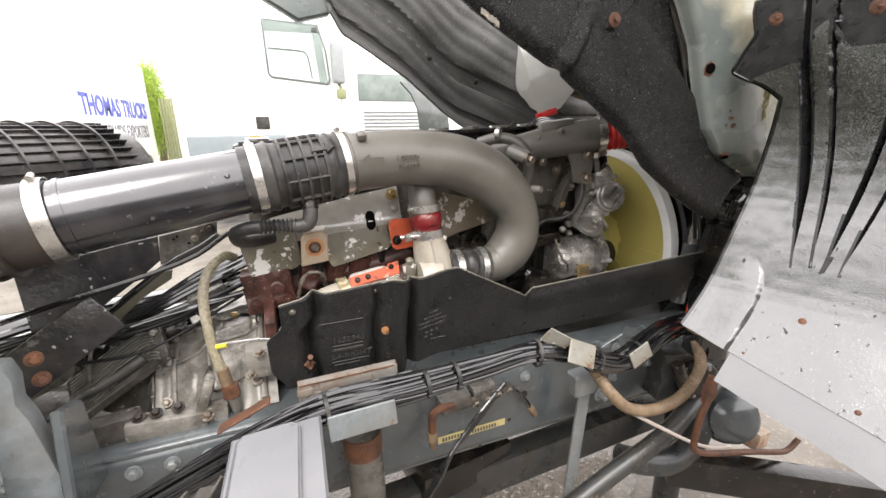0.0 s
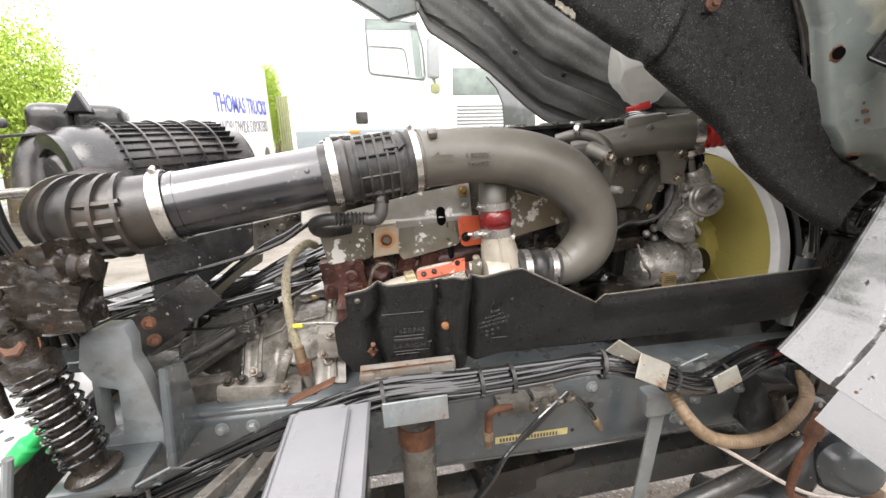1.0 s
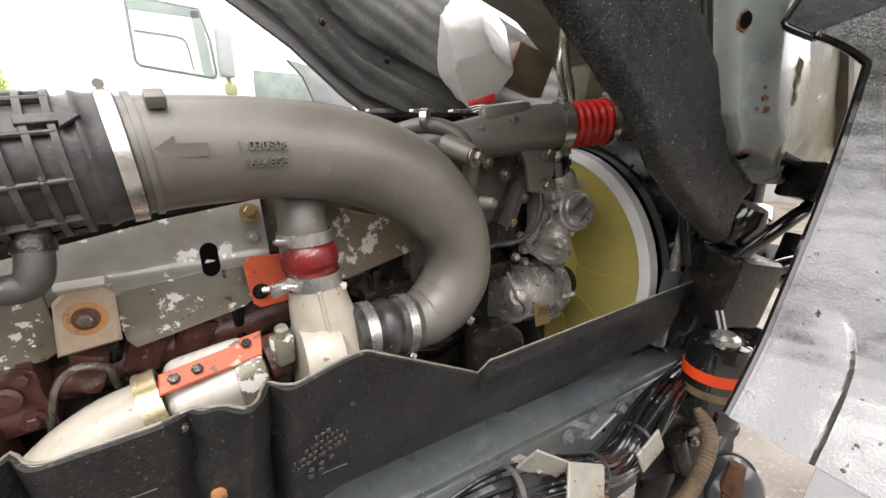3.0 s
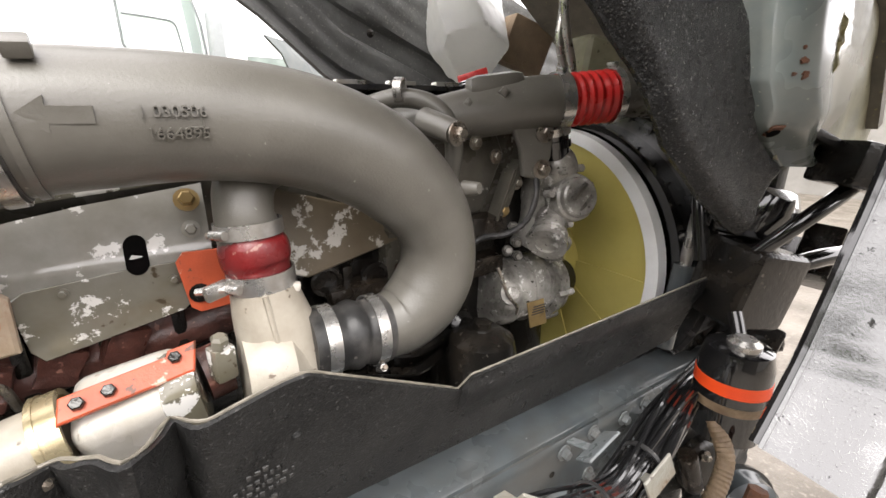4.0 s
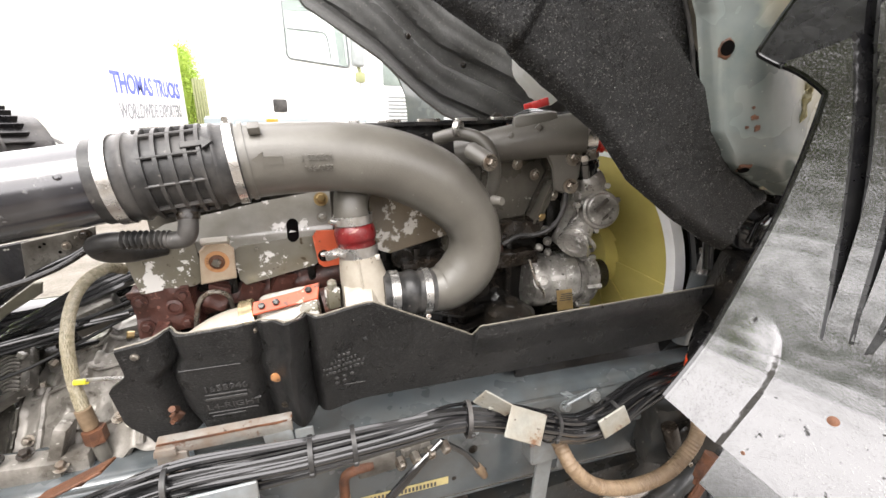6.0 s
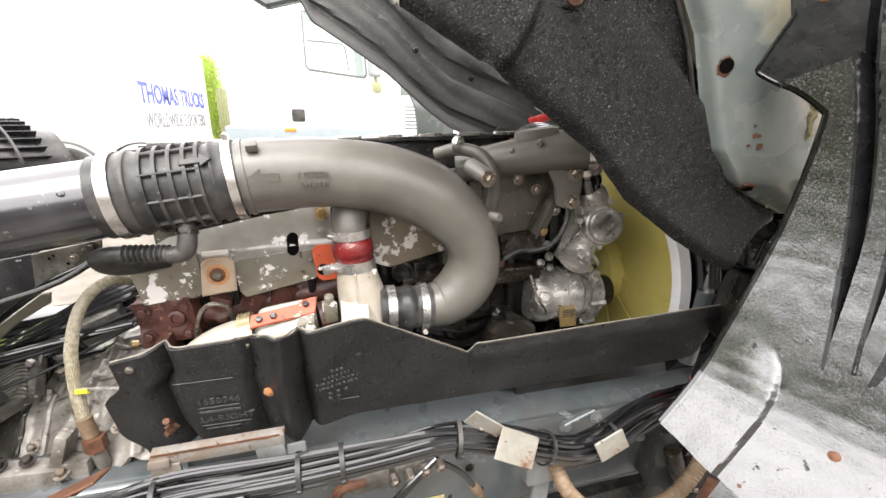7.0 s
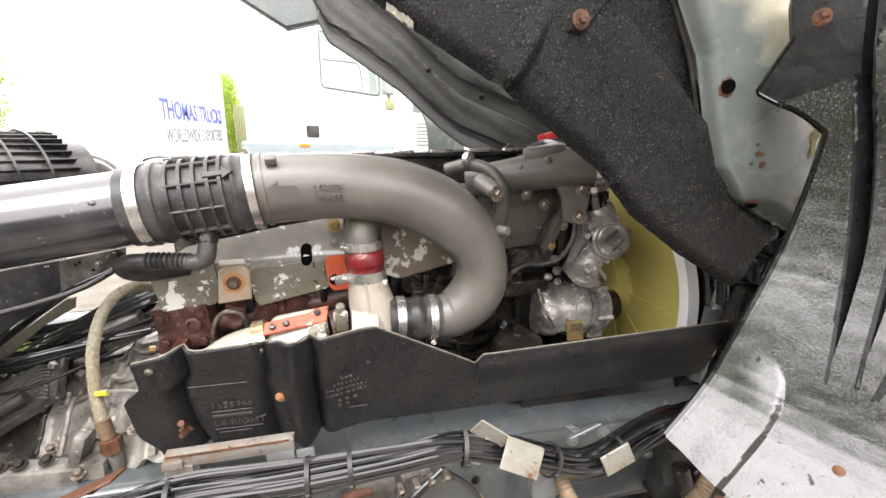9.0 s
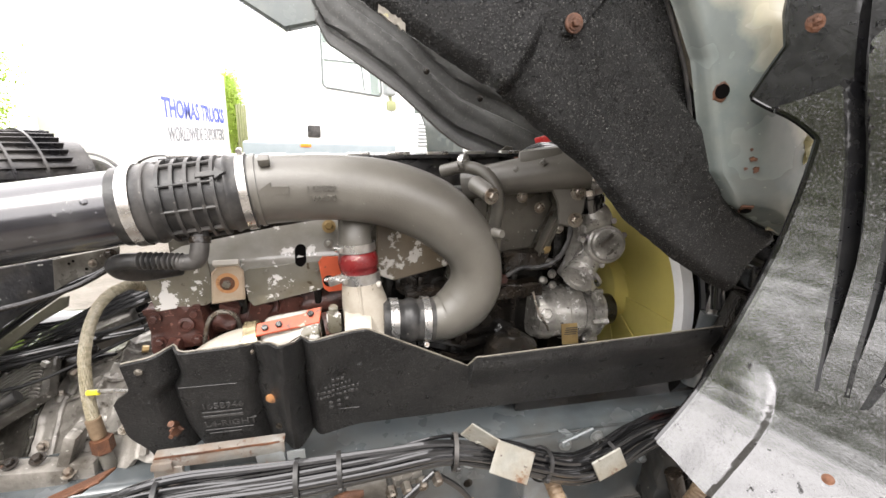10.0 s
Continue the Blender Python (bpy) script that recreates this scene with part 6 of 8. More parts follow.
# rows of the mesh run along the grooves: steps across each stretch between rim, groove walls and floors
SPANS = [52] + [4, 4, 4, 8] * 5 + [4, 4, 4, 24]
COUNT = sum(SPANS)
ROWS = 300
HEAD_ROW = int((1.70 - 1.094) / (1.832 - 1.094) * ROWS) + 1
OUTLINE = [(1.0, 0.397), (1.187, 0.391), (1.616, 0.376), (1.622, 0.377), (1.70, 0.436), (1.73, 0.480), (1.779, 0.446), (1.816, 0.456), (2.1, 0.456)]


def arch_rims(z, edge):
    ys = [edge]
    for line, gw, z0, z1 in GROOVES:
        half = max(0.0008, 0.5 * gw * smooth(z0, z1, z) ** 0.8)
        c = along(line, z)[0]
        for k in (1.1, 0.6, -0.6, -1.1):
            ys.append(min(ys[-1] - 0.0006, c + k * half))
    return ys + [-0.4]


def arch_yz(u, v):
    row = lerp(1.094, 1.832, u)
    edge = along(OUTLINE, row)[0]
    k, i = round(v * COUNT), 0
    while i < len(SPANS) - 1 and k > SPANS[i]:
        k -= SPANS[i]
        i += 1
    rims = arch_rims(row, edge)
    y = lerp(rims[i], rims[i + 1], k / SPANS[i])
    # one row of the mesh lies on the heads of the panels
    head = along(HEADS, y)[0]
    z = row if row < 1.60 else lerp(1.60, head, (row - 1.60) / 0.10) if row < 1.70 else lerp(head, 1.832, (row - 1.70) / 0.132)
    return y, z - 0.20 * (0.397 - y) * smooth(1.24, 1.09, row), smooth(1.6995, 1.7035, row)


def arch_at(u, v):
    return arch_pt(*arch_yz(u, v))


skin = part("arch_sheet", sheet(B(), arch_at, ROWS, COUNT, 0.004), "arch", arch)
# black stands for the shade in the grooves and above the panel heads
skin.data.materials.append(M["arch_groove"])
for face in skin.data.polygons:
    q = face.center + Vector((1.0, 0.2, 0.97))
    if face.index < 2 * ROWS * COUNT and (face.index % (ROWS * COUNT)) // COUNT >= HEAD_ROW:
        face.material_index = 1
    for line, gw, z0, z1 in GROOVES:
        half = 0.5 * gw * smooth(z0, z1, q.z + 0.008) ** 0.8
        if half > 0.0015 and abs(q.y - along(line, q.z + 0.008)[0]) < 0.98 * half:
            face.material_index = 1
bm = B()
tube(bm, [Vector(arch_at(k / 220, 0)) + Vector((0.004, 0.005, 0)) for k in range(221)], 0.0075, 8, 1)
part("edge_seal", bm, "gloss_black", arch, "black edge of the liner")
bm = B()
tube(bm, [Vector(arch_at(k / 220, 2 / COUNT)) + Vector((-0.002, -0.001, 0.001)) for k in range(0, 160)], 0.0020, 8, 1)
part("rim_bead", bm, "arch", arch, "glossy rolled bead along the rim")
# bright rolled beads at the panel heads and along the first two grooves
for run in ([(0.434, 1.662), (0.40, 1.675), (0.366, 1.688)], [(0.3455, 1.744), (0.330, 1.760), (0.311, 1.768)], [(0.307, 1.706), (0.25, 1.705), (0.10, 1.704)]):
    part("panel_bead", tube(B(), [arch_pt(y, z - 0.002) + Vector((-0.001, 0, 0)) for y, z in run], 0.0018, 8, 3), "arch", arch)
for line, off, z0, z1 in ((GROOVES[0], 0.0135, 1.40, 1.685), (GROOVES[0], -0.0135, 1.40, 1.735), (GROOVES[1], 0.007, 1.45, 1.75), (GROOVES[2], 0.0095, 1.36, 1.69)):
    part("groove_bead", tube(B(), [arch_pt(along(line[0], z)[0] + off, z) for z in [lerp(z0, z1, k / 24) for k in range(25)]], 0.0014, 6, 1), "arch", arch)


# hidden ledge, added so that its shadow darkens the inner wall
part("shade_ledge", sheet(B(), lambda u, v: (arch_x(lerp(0.45, -0.4, v), 1.83) + 0.016 + 0.50 * u, lerp(0.45, -0.4, v), 1.826 + 0.02 * u), 4, 8, 0.004), "arch_groove", arch, "hidden black ledge added to shade the space behind")


def rivet_on(y, z, r):
    d = Vector((-0.8, -0.25, 0.5))
    bm = B()
    lathe(bm, Vector((arch_x(y, z) + 0.001, y, z)), d, [(-0.002, r), (0.002, r), (0.003, r * 0.8), (0.0035, r * 0.82), (0.005, r * 0.5), (0.0052, r * 0.45), (0.0065, r * 0.25)], 18)
    part("rivet", bm, "rust", arch, "rusty rivet")


for y, z, r in ((0.211, 1.164, 0.012), (0.265, 1.078, 0.0075), (0.075, 1.046, 0.009), (0.02, 1.15, 0.010)):
    rivet_on(y, z, r)
for y, z in ((0.417, 1.789), (0.265, 1.782)):
    p = arch_pt(y, z)
    part("rivet", lathe(B(), p, (-0.85, -0.5, 0.15), [(-0.003, 0.016), (0.002, 0.016), (0.004, 0.012), (0.0045, 0.0125), (0.007, 0.007), (0.0075, 0.0075), (0.010, 0.004)], 20), "rust", arch, "rusty rivet")
bm = B()
lathe(bm, (arch_x(0.162, 1.245) - 0.002, 0.162, 1.245), (-0.8, -0.25, 0.5), [(0, 0.006), (0.001, 0.006)], 12)
part("hole", bm, "arch_groove", arch, "small dark hole")
for run in ([(0.389, 1.188), (0.36, 1.184), (0.335, 1.181)], [(0.285, 1.178), (0.262, 1.183), (0.25, 1.180)], [(0.245, 1.186), (0.236, 1.172), (0.232, 1.165)], [(0.19, 1.23), (0.186, 1.20), (0.192, 1.172)], [(0.19, 1.170), (0.12, 1.157), (0.0, 1.140)], [(0.225, 1.195), (0.214, 1.194), (0.206, 1.196)], [(0.224, 1.189), (0.212, 1.188), (0.204, 1.191)]):
    part("scored_seam", tube(B(), [arch_pt(y, z) + Vector((-0.0004, 0, 0)) for y, z in run], 0.0010, 6, 4), "arch_groove", arch, "dark scored seam")


def flap_at(u, v):
    y = lerp(0.290, -0.4, u)
    z = 1.094 - 0.20 * (0.397 - y)
    return (arch_x(y, z) + 0.012 - 0.040 * v, y, z - 0.004 - 0.064 * v)


flap = part("lower_flap", sheet(B(), flap_at, 40, 8, 0.005), "arch_flap", arch, "lower plastic flap lapped under the arch")

# ---- filter, steering gear and dark parts behind the arch ----
fl = thing("fuel_filter", (1.262, 0.545, 0.86), "gloss black spin-on filter with an orange label band", "filter")
part("canister", lathe(B(), (1.262, 0.545, 0.87), (0, 0, 1), [(0, 0.055), (0.01, 0.066), (0.17, 0.066), (0.20, 0.058), (0.21, 0.03)], 32), "gloss_black", fl)
part("label_band", pipe_ring(B(), (1.262, 0.545, 1.00), (0, 0, 1), 0.0655, 0.0672, 0.026, 40), "label_orange", fl, "fluorescent orange band")
part("rust_band", pipe_ring(B(), (1.262, 0.545, 0.958), (0, 0, 1), 0.0655, 0.0668, 0.018, 40), "corr", fl)
part("head_nut", lathe(B(), (1.252, 0.535, 1.075), (0, 0, 1), [(0, 0.03), (0.012, 0.03), (0.02, 0.02)], 20), "steel", fl)
sg = thing("steering_gear", (1.42, 0.62, 0.9), "oily black steering gear casting with hoses", "steering gear")
bm = B()
box(bm, (1.42, 0.62, 1.15), (0.16, 0.14, 0.18), (5, 10, -15), 0.02, 3)
part("case", bm, "dark", sg)
bm = B()
box(bm, (1.50, 0.66, 1.30), (0.22, 0.16, 0.08), (8, -6, 20), 0.02, 3)
lathe(bm, (1.42, 0.62, 1.28), (0, -0.4, 1), [(0, 0.04), (0.05, 0.045), (0.08, 0.03)], 20)
part("top_cover", bm, "gloss_black", sg)
for pts, r in (([(1.36, 0.6, 1.22), (1.40, 0.52, 1.33), (1.52, 0.5, 1.38), (1.7, 0.55, 1.35)], 0.016), ([(1.30, 0.58, 1.12), (1.27, 0.52, 1.02), (1.32, 0.45, 0.95), (1.45, 0.42, 0.95)], 0.014),
               ([(1.42, 0.66, 1.10), (1.5, 0.55, 1.2), (1.62, 0.5, 1.22)], 0.02), ([(1.33, 0.68, 1.20), (1.35, 0.72, 1.36), (1.45, 0.75, 1.42)], 0.013)):
    part("hose", tube(B(), pts, r, 12, 8), "gloss_black", sg)
bm = B()
tube(bm, [(1.36, 0.74, 0.95), (1.37, 0.73, 1.17)], 0.024, 16, 2)
part("damper_body", bm, "rail", sg, "grey damper tube")
bm = B()
tube(bm, [(1.37, 0.73, 1.15), (1.385, 0.725, 1.32)], 0.014, 14, 2)
part("damper_rod", bm, "steel", sg, "bright rod")
for k in range(9):
    random.seed(40 + k)
    bm = B()
    p = (1.45 + 0.5 * random.random(), 0.5 + 0.6 * random.random(), 0.85 + 0.45 * random.random())
    box(bm, p, (0.10 + 0.12 * random.random(), 0.08, 0.06 + 0.08 * random.random()), (20 * random.random(), 40 * random.random(), 60 * random.random()), 0.012)
    lathe(bm, p, (random.random(), -1, random.random()), [(0, 0.035), (0.05, 0.035), (0.06, 0.02)], 14)
    part("casting", bm, "dark", sg)

ax = thing("axle_casting", (1.38, 0.66, 0.5), "oily dark cast axle end with a bolted cap and rusty fittings", "axle")
part("casting", rough_box((1.38, 0.68, 0.72), (0.34, 0.18, 0.18), (0, 6, -12), 0.006, 14), "rail_dark", ax)
part("cap", lathe(B(), (1.30, 0.585, 0.74), (-0.3, -1, 0.1), [(0, 0.07), (0.02, 0.07), (0.03, 0.06), (0.036, 0.03)], 28), "dark", ax)
for k in range(6):
    a = 2 * math.pi * k / 6
    part("bolt", bolt(B(), (1.294 + 0.052 * math.cos(a), 0.562, 0.742 + 0.052 * math.sin(a)), (-0.3, -1, 0.1), 0.008, 0.010), "bolt", ax)
part("elbow", tube(B(), [(1.17, 0.56, 0.84), (1.19, 0.55, 0.78), (1.23, 0.56, 0.73), (1.27, 0.58, 0.72)], 0.02, 12, 5), "dark_rust", ax)
part("support", tube(B(), [(1.42, 0.70, 0.66), (1.44, 0.72, 0.3), (1.44, 0.72, 0.0)], 0.05, 14, 3), "rail_dark", ax)

# ---- wiring loom along the rail ----
LOOM = [(-0.62, 0.56, 0.74), (-0.46, 0.53, 0.80), (-0.25, 0.52, 0.89), (-0.085, 0.52, 0.955), (0.03, 0.525, 0.99), (0.126, 0.53, 1.003), (0.287, 0.53, 1.003), (0.463, 0.53, 1.012), (0.574, 0.52, 1.028),
        (0.655, 0.51, 1.02), (0.75, 0.515, 0.985), (0.86, 0.53, 0.935), (0.96, 0.55, 0.925), (1.07, 0.57, 0.955), (1.2, 0.60, 0.95), (1.4, 0.64, 0.93)]
loom = thing("wiring_loom", (0.3, 0.53, 0.9), "thick loom of glossy black cables tied with cable ties", "cable loom")
lr = curve(LOOM, 5)
for k in range(38):
    random.seed(100 + k)
    ring = 0 if k < 4 else 1 if k < 12 else 2
    r0 = (0.006, 0.015, 0.024)[ring]
    ph, tw, wob = 2 * math.pi * (k * 0.381966), random.uniform(-1.5, 1.5), random.uniform(0, 6)
    pts = []
    for i, q in enumerate(lr[::2]):
        t = i * 0.22
        spread = 1 + 0.25 * math.sin(1.9 * t + wob) + (0.3 if ring == 2 else 0) * math.sin(0.8 * t + 2 * wob)
        a = ph + tw * math.sin(0.33 * t + wob)
        pts.append((q[0], q[1] + r0 * spread * math.cos(a), q[2] + 0.85 * r0 * spread * math.sin(a)))
    part("cable", tube(B(), pts, 0.0033 + 0.0030 * random.random() ** 2, 8, 3), "wire", loom)
for x in (-0.36, 0.10, 0.335, 0.385, 0.615, 0.80, 0.99):
    i = min(range(len(lr)), key=lambda j: abs(lr[j][0] - x))
    d = Vector(lr[i + 1][:3]) - Vector(lr[i - 1][:3])
    bm = B()
    pipe_ring(bm, lr[i][:3], d, 0.031, 0.0345, 0.008, 24)
    box(bm, Vector(lr[i][:3]) + Vector((0, -0.032, -0.012)), (0.010, 0.008, 0.010), bev=0.002, seg=1)
    part("cable_tie", bm, "rubber", loom, "grey plastic cable tie")

for x, y, z, rot, s, material in ((0.655, 0.50, 1.062, (20, 30, -20), (0.068, 0.004, 0.048), "rusty_paint"), (0.705, 0.465, 1.03, (-28, 24, -8), (0.078, 0.005, 0.058), "rusty_paint"), (0.17, 0.485, 0.985, (-8, -2, 0), (0.14, 0.006, 0.055), "rail_light"),
                                  (-0.06, 0.60, 0.985, (70, -18, 8), (0.11, 0.005, 0.06), "rust"), (-0.03, 0.545, 0.955, (20, -22, 0), (0.09, 0.005, 0.05), "rust"), (0.94, 0.50, 0.955, (-5, -25, 0), (0.068, 0.005, 0.05), "rusty_paint"),
                                  (0.92, 0.60, 0.95, (50, -20, 0), (0.08, 0.005, 0.045), "rail_light"), (-0.37, 0.50, 0.88, (40, -25, 0), (0.12, 0.005, 0.06), "rail_light"), (-0.43, 0.46, 0.81, (40, -20, 10), (0.12, 0.005, 0.06), "cream_rust")):
    bm = B()
    box(bm, (x, y, z), s, rot, 0.0015, 1)
    box(bm, (x, y + 0.03, z - 0.02), (0.02, 0.06, 0.005), (-20, 0, 0), 0.001, 1)
    label = {"rust": "rusty folded steel cable bracket", "cream_rust": "rust-edged cream cable bracket", "tab_paint": "grey cable bracket with rust-stained edges", "rusty_paint": "rusted grey cable bracket"}.get(material, "grey painted folded steel cable bracket")
    solo("cable_bracket", bm, material, label, "bracket", "cable brackets")

# flat hanger, conduit, pressure fittings and wires on the web
hg = thing("flat_hanger", (0.84, 0.62, 0.3), "grey painted flat steel hanger with a square pad", "hanger")
bm = B()
box(bm, (0.843, 0.61, 0.62), (0.042, 0.008, 0.50), (4, 0, 0), 0.002)
part("flat_bar", bm, "rail_light", hg)
bm = B()
box(bm, (0.835, 0.60, 0.838), (0.085, 0.05, 0.075), (0, -3, 0), 0.012, 3)
part("pad", bm, "rail_light", hg)
part("nut", bolt(B(), (0.88, 0.575, 0.80), (0.2, -1, 0), 0.014, 0.022), "rail_light", hg)
bm = B()
tube(bm, [(0.835, 0.56, 0.90), (0.85, 0.50, 0.855), (0.916, 0.49, 0.795), (1.02, 0.49, 0.765), (1.12, 0.49, 0.785), (1.19, 0.50, 0.86), (1.21, 0.54, 0.92)], 0.0165, 16, 24, wave=lambda i, s: 1 + 0.05 * math.sin(s * 2 * math.pi / 0.009))
solo("brown_conduit", bm, "corr", "dusty brown corrugated conduit hanging in a loop", "conduit")
fit_ = thing("air_fitting", (0.40, 0.66, 0.74), "cluster of tarnished air fittings with pipes on the rail web", "fitting")
bm = B()
box(bm, (0.45, 0.672, 0.83), (0.09, 0.05, 0.05), (0, -6, 0), 0.008)
box(bm, (0.54, 0.675, 0.845), (0.07, 0.04, 0.035), (0, -6, 0), 0.006)
part("valve_block", bm, "alloy", fit_)
for k in range(4):
    part("nut", lathe(B(), (0.50 + 0.035 * k, 0.655, 0.83 + 0.006 * k), (0.2, -1, -0.3), [(0, 0.013), (0.02, 0.013), (0.024, 0.009)], 6), "bolt", fit_)
part("brass_elbow", tube(B(), [(0.44, 0.65, 0.835), (0.40, 0.645, 0.835), (0.378, 0.645, 0.82), (0.376, 0.645, 0.77)], 0.011, 12, 5), "rust", fit_, "tarnished copper elbow")
part("sleeve_nut", lathe(B(), (0.376, 0.645, 0.765), (0, 0, -1), [(0, 0.014), (0.025, 0.014), (0.03, 0.01), (0.05, 0.009)], 6), "corr", fit_)
for k in range(3):
    part("wire", tube(B(), [(0.60, 0.65, 0.86), (0.50, 0.62, 0.80 - 0.008 * k), (0.42, 0.60, 0.73), (0.37, 0.60 - 0.008 * k, 0.66), (0.29, 0.58, 0.56), (0.2, 0.56, 0.48)], 0.006, 8, 6), "wire", fit_)
part("plug_lead", tube(B(), [(0.60, 0.655, 0.855), (0.66, 0.66, 0.80), (0.705, 0.665, 0.735)], 0.007, 8, 5), "wire", fit_)
part("plug", lathe(B(), (0.698, 0.664, 0.745), (0.5, 0.05, -0.85), [(0, 0.010), (0.02, 0.012), (0.045, 0.009)], 12), "corr", fit_, "brown plug end")
for k in range(2):
    part("strap", pipe_ring(B(), (0.372, 0.60, 0.672), (0.6, 0.1, 0.8), 0.016, 0.019, 0.008, 16), "rubber", fit_)

# post with a rusty top, cover plate, small parts below the loom
ps = thing("tank_post", (0.175, 0.565, 0.2), "grey upright tube with a rusted top band", "post")
part("tube_wall", lathe(B(), (0.19, 0.572, 0.2), (-0.02, -0.02, 1), [(0, 0.042), (0.69, 0.042)], 28), "alloy", ps)
part("rust_band", pipe_ring(B(), (0.175, 0.56, 0.875), (-0.02, -0.02, 1), 0.041, 0.0445, 0.055, 32), "rust", ps, "rusted band")
cv = thing("step_cover", (0.02, 0.26, 0.75), "pale grey scuffed cover plate over a box beside the rail", "cover")
bm = B()
plate(bm, [(-0.07, 0.05), (0.070, 0.05), (0.083, 0.362), (-0.05, 0.352)], (0, 0, 1.085), (1, 0, 0), (0, 1, 0.05), 0.012, 0.004)
part("lid", bm, "plate", cv)
bm = B()
plate(bm, [(-0.06, 0.06), (0.022, 0.06), (0.036, 0.075), (0.050, 0.340), (0.038, 0.352), (-0.032, 0.346), (-0.042, 0.335)], (0, 0, 1.0985), (1, 0, 0), (0, 1, 0.05), 0.005, 0.004)
part("raised_panel", bm, "plate", cv)
bm = B()
box(bm, (0.01, 0.19, 0.93), (0.13, 0.26, 0.28), bev=0.012)
part("box_body", bm, "dark", cv, "dark box below the lid")
bm = B()
box(bm, (0.01, 0.19, 0.395), (0.10, 0.10, 0.79), bev=0.006)
box(bm, (0.01, 0.43, 0.83), (0.06, 0.56, 0.04), bev=0.006)
box(bm, (-0.09, 0.29, 0.995), (0.22, 0.03, 0.03), bev=0.004)
part("stand", bm, "rail", cv)
for k, (x, y, z, r) in enumerate(((-0.186, 0.29, 1.015, 31), (-0.122, 0.285, 1.02, 19))):
    bm = B()
    turn = pose(x, y, z, 0, -10, -r)
    for dx, dz, s in ((0, 0, (0.042, 0.19, 0.006)), (-0.02, -0.012, (0.005, 0.19, 0.026)), (0.02, 0.008, (0.005, 0.19, 0.02))):
        one = B()
        box(one, (dx, 0, dz), s, bev=0.0015, seg=1)
        bmesh.ops.transform(one, matrix=turn, verts=one.verts)
        tmp = bpy.data.meshes.new("tmp")
        one.to_mesh(tmp)
        one.free()
        bm.from_mesh(tmp)
        bpy.data.meshes.remove(tmp)
    solo("angle_iron", bm, "alloy", "weathered grey angle iron beside the cover", "bracket", "angle irons")

# ---- braided hose and gearbox ----
bh = thing("braided_hose", (-0.1, 0.8, 0.86), "cream braided flexible hose with tarnished end fittings", "hose")
BRAID = [(-0.076, 1.0, 1.221), (-0.091, 0.97, 1.238), (-0.105, 0.95, 1.236), (-0.12, 0.93, 1.228), (-0.138, 0.91, 1.203), (-0.147, 0.89, 1.172), (-0.147, 0.865, 1.143), (-0.143, 0.84, 1.11), (-0.135, 0.815, 1.05), (-0.118, 0.788, 0.985)]
part("braid", tube(B(), BRAID, 0.0112, 18, 4), "braid", bh)
braid_run = curve(BRAID, 9)
for k in range(32):
    pts = []
    for i, q in enumerate(braid_run):
        way = Vector(braid_run[min(i + 1, len(braid_run) - 1)]) - Vector(braid_run[max(i - 1, 0)])
        bu, bv, _ = frame_of(way)
        a = 2 * math.pi * (k // 2) / 16 + (0.13 if k % 2 else -0.13) * i
        pts.append(Vector(q) + 0.0110 * (math.cos(a) * bu + math.sin(a) * bv))
    part("strand", tube(B(), pts, 0.0011, 4, 1), "braid", bh)
part("ferrule", lathe(B(), (-0.119, 0.788, 1.0), (0.15, -0.06, -1), [(0, 0.0145), (0.04, 0.0145), (0.045, 0.013)], 18), "corr", bh, "brown ferrule")
part("hex_nut", lathe(B(), (-0.108, 0.783, 0.955), (0.08, -0.05, -1), [(0, 0.021), (0.03, 0.021), (0.034, 0.016)], 6), "rust", bh, "rusty hexagon nut")
part("elbow", tube(B(), [(-0.106, 0.781, 0.925), (-0.10, 0.78, 0.885), (-0.105, 0.80, 0.86), (-0.14, 0.83, 0.85)], 0.0135, 14, 5), "grey_cast", bh)
bm = B()
tube(bm, [(-0.12, 0.80, 1.06), (-0.03, 0.76, 1.075), (0.06, 0.70, 1.085)], 0.004, 8, 4)
solo("dipstick", bm, "steel", "thin bright rod with a yellow sleeve", "rod")
bm = B()
tube(bm, [(-0.125, 0.80, 1.056), (-0.10, 0.79, 1.061)], 0.006, 8, 2)
solo("yellow_sleeve", bm, "yellow", "yellow sleeve on a thin rod", "sleeve")

gb_ = thing("gearbox", (-0.3, 1.1, 0.5), "dirty alloy truck gearbox with ribs, bosses, bolts and fins", "gearbox")
random.seed(77)
BOSS = [(random.uniform(-0.62, -0.03), random.uniform(0.80, 1.25), random.uniform(0.010, 0.020), random.uniform(0.003, 0.008)) for _ in range(20)]
PADS = [(random.uniform(-0.6, -0.05), random.uniform(0.79, 1.2), random.uniform(0.02, 0.07), random.uniform(0.015, 0.04), random.uniform(-0.03, 0.025)) for _ in range(34)]


